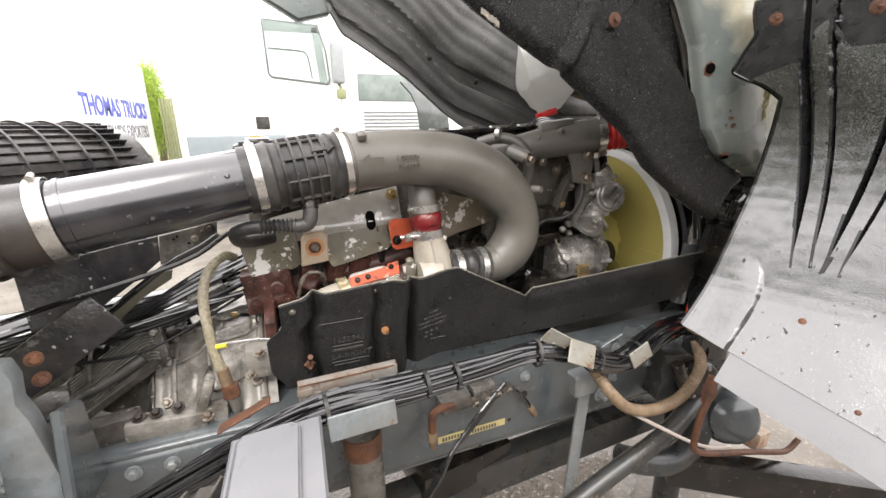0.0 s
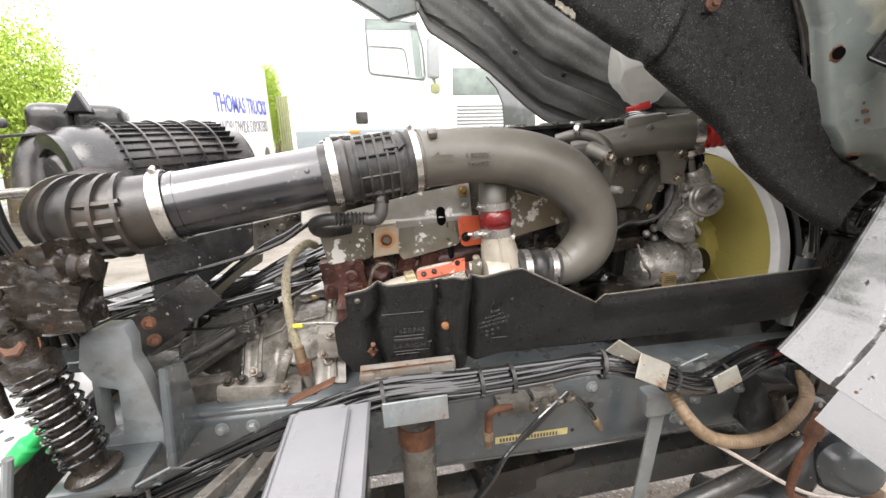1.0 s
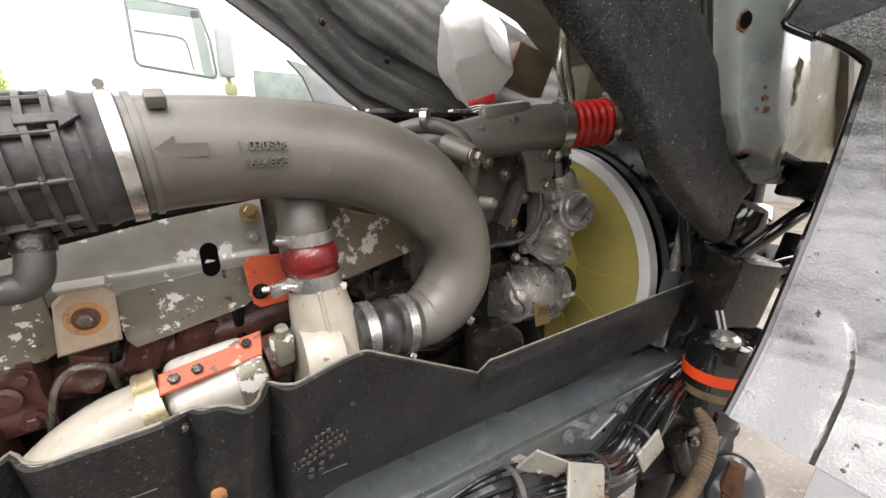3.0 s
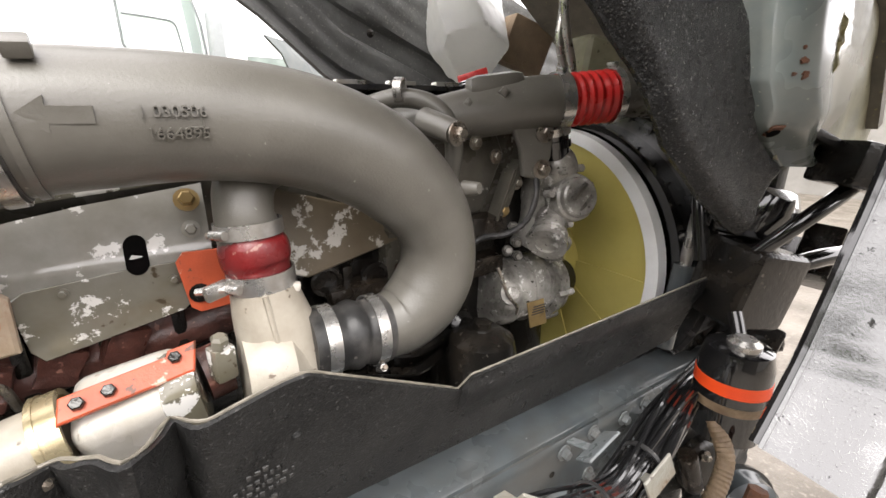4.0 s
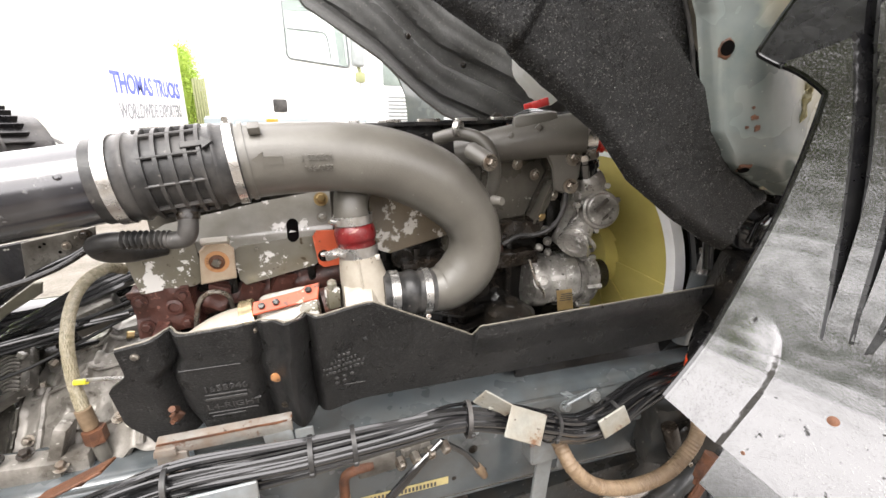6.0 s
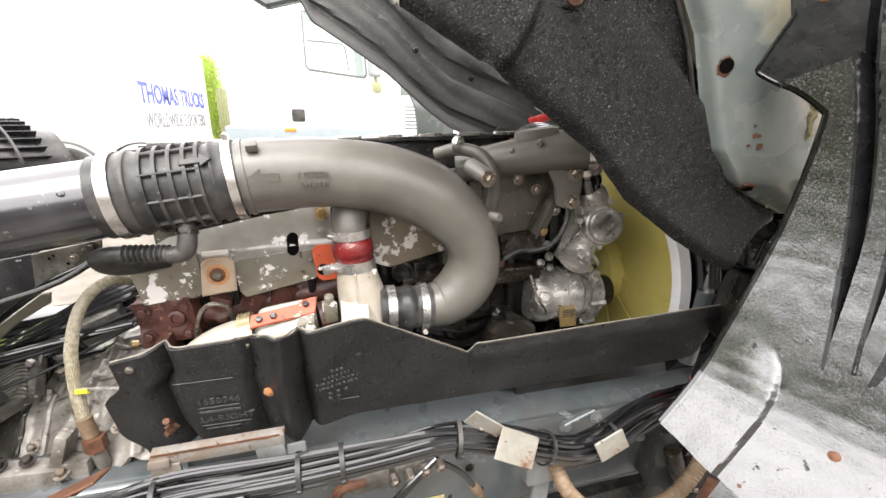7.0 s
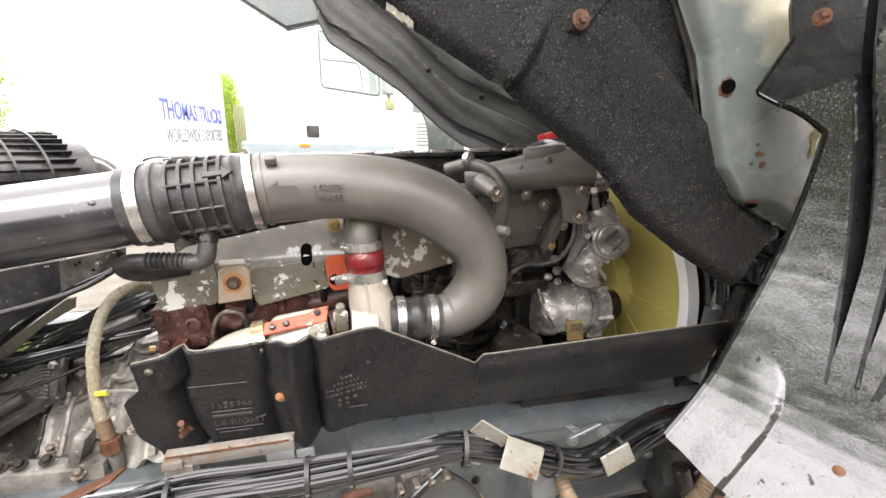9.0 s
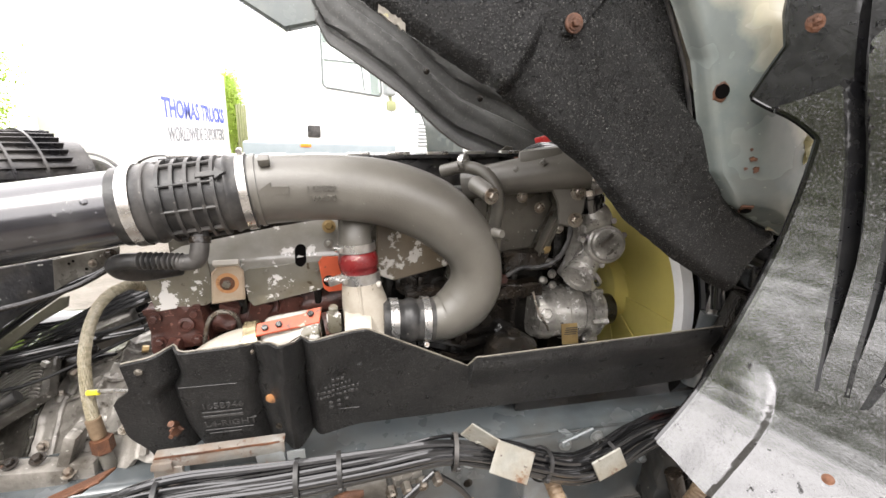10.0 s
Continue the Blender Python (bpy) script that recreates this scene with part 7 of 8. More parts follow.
def case_at(u, v):
    """The cast top and near side of the case: a bell shape with ribs, pads and bosses."""
    x = lerp(-0.70, 0.0, u)
    y = lerp(0.77, 1.40, v)
    r = lerp(0.235, 0.325, smooth(-0.38, -0.02, x))
    s = max(0.0, r * r - (y - 1.13) ** 2 * 0.7)
    z = 0.79 + math.sqrt(s) * 0.78 - 0.10 * smooth(-0.3, -0.6, x)
    z += 0.012 * smooth(0.55, 0.70, math.sin(y * 36 + 1.2 * x)) * smooth(-0.34, -0.28, x)
    z += 0.018 * (math.exp(-((x + 0.30) / 0.012) ** 2) + math.exp(-((x + 0.165) / 0.009) ** 2) + math.exp(-((x + 0.045) / 0.014) ** 2))
    for px_, py_, pw, ph, pd in PADS:
        k = smooth(pw, pw * 0.75, abs(x - px_)) * smooth(ph, ph * 0.7, abs(y - py_))
        z += pd * k * (1 - 0.75 * smooth(-0.34, -0.28, x))
    for bx, by, br, bz in BOSS:
        q = math.hypot(x - bx, y - by)
        z += bz * smooth(br, br * 0.8, q) - 0.6 * bz * smooth(br * 0.45, br * 0.3, q)
    return (x, y, z + 0.002 * noise.noise(Vector((x * 40, y * 40, 1))))


part("bell_housing", sheet(B(), lambda u, v: case_at(lerp(0.58, 1, u), v), 80, 120, 0.01), "gearbox", gb_, "pale dirty alloy bell housing")
part("case_top", sheet(B(), lambda u, v: case_at(lerp(0, 0.576, u), v), 95, 110, 0.01), "oily_alloy", gb_, "oil-soaked dark gear case")
bm = B()
box(bm, (-0.35, 1.13, 0.70), (0.72, 0.66, 0.34), (0, 3, 0), 0.03, 3)
part("case_core", bm, "oily_alloy", gb_)
for y0 in (0.83, 0.93, 1.05):
    part("cast_rib", tube(B(), [Vector(case_at(u, (y0 - 0.77) / 0.63)) + Vector((0, 0, 0.004)) for u in [lerp(0.60, 0.985, k / 18) for k in range(19)]], 0.0045, 8, 1), "gearbox", gb_)
for u0, r in ((0.64, 0.008), (0.955, 0.009)):
    part("cast_rim", tube(B(), [Vector(case_at(u0, v)) + Vector((0, 0, 0.003)) for v in [lerp(0.01, 0.62, k / 26) for k in range(27)]], r, 8, 1), "gearbox", gb_)
    for v0 in (0.06, 0.16, 0.27, 0.39, 0.52):
        p, q = Vector(case_at(u0, v0)), Vector(case_at(u0, v0 + 0.02))
        out = Vector((-1, 0, 0)).cross(q - p).normalized()
        out = out if out.z > 0 else -out
        bm = B()
        lathe(bm, p + Vector((-0.014, 0, -0.004)), out, [(0, 0.015), (0.014, 0.014), (0.016, 0.011)], 14)
        part("bolt_boss", bm, "gearbox", gb_)
        part("bolt", bolt(B(), p + Vector((-0.014, 0, -0.004)) + out * 0.015, out, 0.008, 0.009), "bolt", gb_)
# ribbed side cover with curved fins
FIN = pose(-0.375, 0.925, 0.985, 24, -30, 8)
bm = B()
box(bm, (0, 0, -0.012), (0.25, 0.14, 0.024), bev=0.008)
bmesh.ops.transform(bm, matrix=FIN, verts=bm.verts)
fp_ = part("fin_plate", bm, "oily_alloy", gb_, "grey ribbed cover plate")
for k in range(12):
    bm = B()
    o = -0.060 + 0.0108 * k
    tube(bm, [FIN @ Vector((-0.11, o, 0.004)), FIN @ Vector((0.06, o + 0.004, 0.008)), FIN @ Vector((0.095, o - 0.004, 0.008)), FIN @ Vector((0.105, o - 0.012, 0.003))], 0.0028, 6, 4)
    part("fin", bm, "alloy", fp_)
for x, y, z, s, d in ((-0.145, 0.775, 0.893, (0.058, 0.04, 0.052), (0, 4, 0)), (-0.245, 0.77, 0.895, (0.17, 0.05, 0.05), (0, 4, 0)), (-0.165, 0.785, 0.935, (0.025, 0.06, 0.10), (0, 20, 0)), (-0.03, 0.80, 1.0, (0.07, 0.05, 0.08), (0, 2, 0)), (-0.36, 0.78, 0.90, (0.12, 0.05, 0.07), (0, 0, 10))):
    bm = B()
    box(bm, (x, y, z), s, d, 0.01)
    part("side_boss", bm, "gearbox" if x > -0.3 else "oily_alloy", gb_)
for x, y, z in ((-0.30, 0.765, 0.928), (-0.265, 0.765, 0.930), (-0.22, 0.77, 0.93), (-0.03, 0.775, 1.03), (-0.055, 0.775, 0.975), (-0.16, 0.752, 0.90)):
    part("bolt", bolt(B(), (x, y, z), (0, -0.4, 1), 0.009, 0.010), "dark_rust" if x < -0.2 else "bolt", gb_)
bm = B()
box(bm, (0.0, 0.93, 1.0), (0.03, 0.16, 0.20), (12, 0, 0), 0.01)
part("flange", bm, "red_brown", gb_, "red-brown stained flange")
bm = B()
tube(bm, [(-0.40, 0.83, 0.98, 0.010), (-0.34, 0.845, 1.005, 0.012), (-0.29, 0.86, 1.03, 0.014)], seg=14, n=5)
tube(bm, [(-0.52, 0.80, 0.93), (-0.46, 0.815, 0.955), (-0.39, 0.832, 0.985)], 0.009, 12, 14, wave=lambda i, s: 1 + 0.12 * math.sin(s * 6.28 / 0.009))
solo("shift_sensor", bm, "rubber", "black corrugated sensor lead plugged into the gearbox", "sensor")
for k in range(5):
    random.seed(60 + k)
    y0 = 1.16 + 0.012 * k
    bm = B()
    tube(bm, [(0.05, y0 - 0.14, 1.235 + 0.010 * (k % 3)), (-0.15, y0 - 0.15, 1.155 + 0.010 * (k % 4)), (-0.35, y0 - 0.16, 1.075 + 0.006 * k * random.random()), (-0.62, y0 - 0.05, 0.99), (-0.9, y0, 0.95)], 0.009, 8, 6)
    solo("gearbox_cable", bm, "wire", "black cable sagging over the gearbox", "cable", "gearbox cables")

# ---- air filter ----
af = thing("air_filter", (-0.6, 1.2, 1.2), "black ribbed plastic air filter housing", "air filter")
fa, fb = Vector((-0.735, 1.055, 1.415)), Vector((-0.415, 1.44, 1.415))
fd = (fb - fa).normalized()
part("drum", lathe(B(), fa, fd, [(-0.02, 0.03), (-0.022, 0.085), (-0.006, 0.10), (-0.01, 0.14), (0.02, 0.165), (0.05, 0.17), (0.30, 0.17), (0.38, 0.165), (0.50, 0.157), (0.51, 0.10)], 48), "plastic", af)
for t in (0.10, 0.17, 0.24, 0.31, 0.38):
    part("hoop", pipe_ring(B(), fa + fd * t, fd, 0.166, 0.182, 0.006, 48), "plastic", af)
u, v, _ = frame_of(fd)
for k in range(40):
    w = 2 * math.pi * k / 40
    o = math.cos(w) * u + math.sin(w) * v
    bm = B()
    box(bm, (0, 0, 0), (0.36, 0.004, 0.018), bev=0.001, seg=1)
    m = Matrix.Translation(fa + fd * 0.27 + o * 0.168) @ Matrix((fd, o.cross(fd), o)).transposed().to_4x4()
    bmesh.ops.transform(bm, matrix=m, verts=bm.verts)
    part("rib", bm, "plastic", af)
part("end_dish", pipe_ring(B(), fa - fd * 0.012, fd, 0.11, 0.15, 0.02, 40), "plastic", af)
rub = thing("filter_elbow", (-0.5, 0.78, 1.3), "ribbed grey-black rubber elbow into the air filter", "rubber elbow")
RE_ = [(*(A0 + AX * 0.012), 0.077), (*(A0 - AX * 0.05), 0.08), (-0.455, 0.74, 1.39, 0.083), (-0.535, 0.765, 1.385, 0.085), (-0.59, 0.83, 1.385, 0.085), (-0.61, 0.92, 1.39, 0.085), (-0.62, 1.02, 1.40, 0.085)]
part("elbow_wall", tube(B(), RE_, seg=36, n=6), "dusty_rubber", rub)
er = curve(RE_, 6)
for i in (8, 11, 14, 17, 20):
    d = Vector(er[i + 1][:3]) - Vector(er[i - 1][:3])
    part("hoop_rib", pipe_ring(B(), er[i][:3], d, er[i][3] - 0.003, er[i][3] + 0.011, 0.009, 36), "dusty_rubber", rub)
for w in (-0.9, -0.45, 0.0, 0.45):
    pts = []
    for q in er[6:22:2]:
        pts.append((q[0] + 0.25 * 0.08 * math.cos(w) * (q[0] + 0.5 < 0), q[1] - 0.085 * math.cos(w), q[2] + 0.085 * math.sin(w)))
    part("long_rib", tube(B(), pts, 0.008, 6, 3), "dusty_rubber", rub)
# plastic intake snorkel behind the filter
sk = thing("intake_snorkel", (-0.85, 1.1, 1.45), "black moulded twin intake duct above the air filter", "intake duct")
for x, y, s in ((-0.80, 1.18, (0.118, 0.11, 0.14)), (-0.685, 1.20, (0.13, 0.10, 0.13))):
    bm = B()
    box(bm, (x, y, 1.578), s, (0, 3, 15), 0.042, 4)
    part("duct", bm, "plastic", sk)
bm = B()
plate(bm, [(0, 0), (0.07, 0), (0.045, 0.06)], (-0.745, 1.16, 1.620), (1, 0, 0), (0, 0, 1), 0.03, 0.004)
part("fin", bm, "plastic", sk)
bm = B()
box(bm, (-0.75, 1.12, 1.568), (0.30, 0.04, 0.008), (0, -4, 8), 0.002)
part("flange", bm, "plastic", sk)
bm = B()
tube(bm, [(-0.80, 1.16, 1.56, 0.055), (-0.835, 1.13, 1.48, 0.06), (-0.84, 1.10, 1.38, 0.06)], seg=18, n=4)
part("neck", bm, "plastic", sk)
bm = B()
tube(bm, [(-0.90, 1.0, 1.41), (-0.78, 1.03, 1.415)], 0.014, 12, 2)
lathe(bm, (-0.93, 1.0, 1.41), (1, 0, 0), [(0, 0.012), (0.02, 0.022), (0.035, 0.022), (0.04, 0.012)], 14)
part("stub", bm, "alloy", sk, "dull alloy pipe stub")

# ---- rear cab suspension: coil damper, bracket, cross tube ----
cs = thing("cab_damper", (-0.46, 0.525, 0.90), "black coil spring damper with rusty ends", "spring damper")
S0, S1 = Vector((-0.487, 0.522, 0.912)), Vector((-0.548, 0.53, 1.19))
sd = (S1 - S0).normalized()
su, sv, _ = frame_of(sd)
part("foot", lathe(B(), S0 - sd * 0.01, sd, [(0, 0.048), (0.010, 0.050), (0.016, 0.044), (0.022, 0.030), (0.06, 0.028)], 28), "dark_rust", cs, "rusty spring seat")
part("body", lathe(B(), S0, sd, [(0.02, 0.031), (0.20, 0.031), (0.205, 0.02), (0.30, 0.02)], 24), "dark_rust", cs)
pts = []
for k in range(10 * 14 + 1):
    a = 2 * math.pi * k / 14
    pts.append(tuple(S0 + sd * (0.03 + 0.215 * k / 140) + 0.042 * (math.cos(a) * su + math.sin(a) * sv)))
part("coil", tube(B(), pts, 0.0045, 8, 1), "gloss_black", cs, "gloss black coil")
part("top_cup", lathe(B(), S0 + sd * 0.235, sd, [(-0.015, 0.042), (0.015, 0.046), (0.03, 0.041), (0.036, 0.03), (0.08, 0.028)], 28), "dark_rust", cs, "grimy top cup")
part("top_bolt", bolt(B(), S0 + sd * 0.285, (0.2, -0.8, 0.5), 0.02, 0.025), "rust", cs, "rusty top bolt")
cb = thing("cab_mount_bracket", (-0.45, 0.64, 0.8), "cast grey painted cab mount bracket on the rail", "bracket")
bm = B()
holed(bm, [(-0.500, 1.168), (-0.455, 1.186), (-0.414, 1.184), (-0.406, 1.151), (-0.411, 1.106), (-0.40, 1.071), (-0.385, 0.96), (-0.371, 0.861), (-0.378, 0.835), (-0.49, 0.835), (-0.525, 0.905), (-0.508, 1.0), (-0.502, 1.065), (-0.518, 1.10)],
      [(-0.490, 1.050), (-0.456, 1.038), (-0.468, 0.930), (-0.502, 0.924)], 0.60, 0.04)
part("upright", bm, "rail_light", cb)
bm = B()
plate(bm, [(0.55, 0.86), (0.70, 0.85), (0.68, 1.05), (0.60, 1.08)], (-0.372, 0, 0), (0, 1, 0), (0, 0, 1), 0.02, 0.004)
part("side_web", bm, "rail", cb)
bm = B()
box(bm, (-0.472, 0.535, 0.893), (0.155, 0.13, 0.018), (0, 0, 0), 0.008)
part("foot_plate", bm, "rail", cb)
bm = B()
box(bm, (-0.46, 0.82, 1.09), (0.30, 0.012, 0.10), (-10, -32, 14), 0.004)
part("gusset", bm, "oily_black", cb, "oily black gusset plate")
for y, z in ((0.655, 1.165), (0.66, 1.12)):
    part("bolt", bolt(B(), (-0.395, y, z), (0.5, -0.8, 0.1), 0.009, 0.012), "rust", cb, "orange-rusted bolt")
ct = thing("cab_cross_tube", (-0.62, 0.6, 1.2), "pitted rusty black cab mount casting", "casting")
for name, c, s, r in (("beam", (-0.60, 0.585, 1.275), (0.30, 0.11, 0.11), (0, 10, 5)), ("top_lug", (-0.52, 0.585, 1.33), (0.13, 0.10, 0.07), (0, -12, 0)), ("lower_lug", (-0.66, 0.58, 1.21), (0.14, 0.09, 0.12), (0, 25, 0))):
    bm = B()
    made = bmesh.ops.create_cube(bm, size=1.0, matrix=pose(*c, *r) @ Matrix.Diagonal((*s, 1)))["verts"]
    bmesh.ops.subdivide_edges(bm, edges=list({e for v in made for e in v.link_edges}), cuts=20, use_grid_fill=True)
    for v in bm.verts:
        q = v.co.copy()
        v.co = q + Vector((noise.noise(q * 14), noise.noise(q * 14 + Vector((7, 0, 0))), noise.noise(q * 14 + Vector((0, 9, 0))))) * 0.016 + Vector((1, -1, 1)) * (0.006 * noise.noise(q * 45) + 0.003 * noise.noise(q * 110))
    part(name, bm, "dark_rust", ct)
for x, z, r in ((-0.56, 1.30, 0.010), (-0.64, 1.25, 0.009), (-0.55, 1.235, 0.007)):
    part("bolt", bolt(B(), (x, 0.527, z), (0, -1, 0.1), r, 0.012), "dark_rust", ct)
bm = B()
lathe(bm, (-0.47, 0.57, 1.325), (1, 0.1, 0), [(0, 0.026), (0.02, 0.03), (0.03, 0.022), (0.04, 0.028), (0.055, 0.028), (0.06, 0.02)], 20)
part("bush", bm, "dark_rust", ct)
bm = B()
tube(bm, [(-0.62, 0.56, 1.26, 0.05), (-0.645, 0.55, 1.17, 0.03), (-0.63, 0.545, 1.10, 0.015), (-0.62, 0.545, 1.04, 0.009)], seg=14, n=4)
part("arm", bm, "dark_rust", ct)
# sloping bracket with a rolled bright edge, a drilled plate above it and a dusty web below
arm = thing("mounting_bracket", (-0.30, 0.96, 1.1), "sloping black mounting bracket with a shiny rolled edge and drilled plate", "bracket")
bm = B()
tube(bm, [(-0.56, 0.97, 0.985), (-0.373, 0.95, 1.126), (-0.288, 0.95, 1.190), (-0.218, 0.95, 1.239), (-0.177, 0.95, 1.260), (-0.141, 0.95, 1.276), (-0.10, 0.95, 1.302)], 0.0085, 12, 6)
part("rolled_edge", bm, "gloss_black", arm, "shiny black rolled edge")
bm = B()
plate(bm, [(-0.245, 1.232), (-0.187, 1.258), (-0.15, 1.276), (-0.105, 1.292), (-0.10, 1.335), (-0.236, 1.308)], (0, 0.965, 0), (1, 0, 0), (0, 0, 1), -0.006, 0.001)
drilled = part("drilled_plate", bm, "alloy", arm, "grey plate with drilled holes")
for x, z, r in ((-0.205, 1.297, 0.003), (-0.196, 1.303, 0.003), (-0.172, 1.283, 0.0035)):
    part("hole", lathe(B(), (x, 0.9645, z), (0, -1, 0), [(0, r), (0.0006, r)], 10), "void", drilled)
part("bolt", bolt(B(), (-0.157, 0.963, 1.296), (0, -1, 0.1), 0.006, 0.007), "bolt", arm)
part("bolt", bolt(B(), (-0.118, 0.963, 1.318), (0, -1, 0.1), 0.008, 0.010), "dark_rust", arm)
bm = B()
plate(bm, [(-0.56, 0.975), (-0.388, 1.108), (-0.240, 1.214), (-0.222, 1.216), (-0.228, 1.19), (-0.299, 1.148), (-0.398, 1.062), (-0.56, 0.93)], (0, 0.968, 0), (1, 0, 0), (0, 0, 1), -0.008, 0.002)
part("web", bm, "dusty_web", arm, "dusty olive-grey web below the edge")
bm = B()
plate(bm, [(-0.56, 1.005), (-0.388, 1.135), (-0.295, 1.20), (-0.255, 1.232), (-0.25, 1.30), (-0.34, 1.285), (-0.56, 1.24)], (0, 1.01, 0), (1, 0, 0), (0, 0, 1), -0.01, 0.002)
part("back_plate", bm, "oily_black", arm, "oily black plate behind the edge")
bm = B()
tube(bm, [(-0.80, 0.86, 1.10), (-0.45, 0.82, 1.20), (-0.18, 0.86, 1.26), (-0.07, 0.90, 1.315)], 0.006, 10, 4)
solo("support_rod", bm, "dark", "dark oily steel rod sloping up to the hose", "rod")
bm = B()
box(bm, (-0.16, 1.02, 1.115), (0.10, 0.08, 0.06), (10, -20, 15), 0.01)
solo("valve_block", bm, "alloy", "shiny alloy valve block among the cables", "valve")
for k in range(8):
    random.seed(300 + k)
    bm = B()
    p = (random.uniform(-1.0, -0.25), random.uniform(0.95, 1.15), random.uniform(0.96, 1.06))
    box(bm, p, (random.uniform(0.06, 0.16), random.uniform(0.05, 0.12), random.uniform(0.04, 0.09)), (random.uniform(-30, 30), random.uniform(-30, 10), random.uniform(-40, 40)), 0.01)
    lathe(bm, (p[0], p[1], p[2]), (0.3, -1, 0.5), [(0, 0.03), (0.06, 0.03), (0.065, 0.02)], 14)
    bolt(bm, (p[0] + 0.04, p[1] - 0.05, p[2] + 0.03), (0, -1, 0.5), 0.01, 0.01)
    solo("gearbox_fitting", bm, "dark" if k % 3 else "alloy", "oily fitting beside the gearbox", "fitting", "gearbox fittings")

bm = B()
tube(bm, [(-1.3, 1.32, 0.90), (-0.2, 1.32, 0.94)], 0.11, 24, 3)
solo("air_tank", bm, "gloss_black", "black cylindrical air tank beyond the gearbox", "tank")
for k in range(4):
    random.seed(700 + k)
    bm = B()
    z0 = 0.98 + 0.02 * k
    tube(bm, [(-1.1, 0.98 + 0.03 * k, z0), (-0.8, 0.93 + 0.03 * k, z0 + 0.05 * random.random()), (-0.52, 0.95 + 0.025 * k, z0 + 0.06), (-0.25, 1.0 + 0.02 * k, z0 + 0.07 + 0.03 * random.random()), (0.0, 1.05, 1.17)], 0.007 + 0.004 * random.random(), 8, 5)
    solo("gearbox_cable", bm, "wire", "black cable sagging over the gearbox", "cable", "gearbox cables")

for k in range(9):
    random.seed(820 + k)
    c = Vector((random.uniform(-0.60, -0.05), random.uniform(0.86, 1.02), random.uniform(1.00, 1.11)))
    d = Vector((random.uniform(-1, 1), random.uniform(-0.6, 0.2), random.uniform(-0.3, 0.8)))
    u = thing("pipe_union", c, "small tarnished pipe union with a hexagon nut among the cables", "fitting", "pipe unions")
    part("nut", lathe(B(), c, d, [(0, 0.009), (0.014, 0.009), (0.016, 0.007)], 6), ("steel", "bolt", "brass")[k % 3], u)
    part("pipe", tube(B(), [c - d.normalized() * 0.01, c - d.normalized() * 0.05 + Vector((0, 0, -0.01)), c - d.normalized() * 0.10 + Vector((0, 0.02, -0.05))], 0.005, 8, 4), ("lead", "alloy")[k % 2], u)
for k in range(6):
    random.seed(870 + k)
    y0, z0 = random.uniform(0.84, 0.92), random.uniform(1.06, 1.13)
    bm = B()
    tube(bm, [(-0.75, y0 + 0.05, z0 - 0.10), (-0.5, y0, z0 - 0.02 + random.uniform(-0.03, 0.03)), (-0.28, y0 + random.uniform(-0.03, 0.04), z0 + random.uniform(-0.04, 0.03)), (-0.06, y0 + 0.08, z0 + 0.04)], random.uniform(0.003, 0.006), 7, 5)
    solo("gearbox_cable", bm, "lead" if k % 3 else "wire", "thin black cable sagging over the gearbox", "cable", "gearbox cables")

# upright cable riser, coils and catwalk at the rear
cr = thing("cable_riser", (-0.95, 0.8, 1.0), "upright bundle of black hoses and leads with couplings", "cable bundle")
for k in range(9):
    random.seed(500 + k)
    x = -0.715 - 0.016 * k + random.uniform(-0.02, 0.02)
    part("lead", tube(B(), [(x + 0.02, 0.80, 1.72), (x - 0.01 * (k % 3), 0.78 + 0.015 * (k % 4), 1.62), (x + 0.01, 0.76, 1.48), (x + 0.03 + 0.01 * (k % 3), 0.74, 1.36), (x + 0.10 + 0.012 * k, 0.72, 1.22), (x + 0.16, 0.70, 1.10)], random.uniform(0.006, 0.011), 8, 6), "lead", cr)
bm = B()
box(bm, (-0.735, 0.79, 1.66), (0.055, 0.06, 0.09), (0, 8, 0), 0.015, 3)
box(bm, (-0.69, 0.79, 1.59), (0.06, 0.05, 0.022), (0, 0, 0), 0.006)
part("junction", bm, "plastic", cr)
bm = B()
box(bm, (-0.80, 0.72, 1.44), (0.03, 0.02, 0.02), bev=0.004)
part("orange_clip", bm, "lamp_orange", cr, "orange clip")
pts = []
for k in range(7 * 12):
    a = 2 * math.pi * k / 12
    pts.append((-0.70 + 0.0010 * k + 0.003 * math.cos(a), 0.82 + 0.010 * math.sin(a), 1.385 - 0.0011 * k + 0.010 * math.cos(a)))
bm = B()
tube(bm, pts, 0.004, 6, 1)
solo("yellow_coil_lead", bm, "yellow", "bright yellow coiled air lead", "coil lead")
bm = B()
tube(bm, [(-0.80, 0.74, 1.30), (-0.83, 0.73, 1.40), (-0.78, 0.72, 1.455), (-0.71, 0.73, 1.42), (-0.70, 0.74, 1.33), (-0.74, 0.74, 1.25)], 0.011, 10, 8)
solo("looped_hose", bm, "lead", "black hose bent in a loop", "hose")
gl = thing("green_coupling", (-0.63, 0.55, 0.93), "bright green air line coupling", "coupling")
part("grip", lathe(B(), (-0.645, 0.55, 0.93), (0.6, 0.0, 0.6), [(0, 0.016), (0.012, 0.021), (0.055, 0.021), (0.06, 0.015), (0.10, 0.013)], 16), "green", gl)
cw = thing("catwalk", (-1.0, 0.45, 0.85), "bright perforated alloy catwalk plate", "catwalk")
bm = B()
box(bm, (-0.95, 0.46, 0.93), (0.64, 0.84, 0.012), bev=0.003)
tread = part("tread_plate", bm, "bright_alloy", cw)
hole = lathe(B(), (0, 0, 0), (0, 0, 1), [(0, 0.0085), (0.0008, 0.0085)], 10)
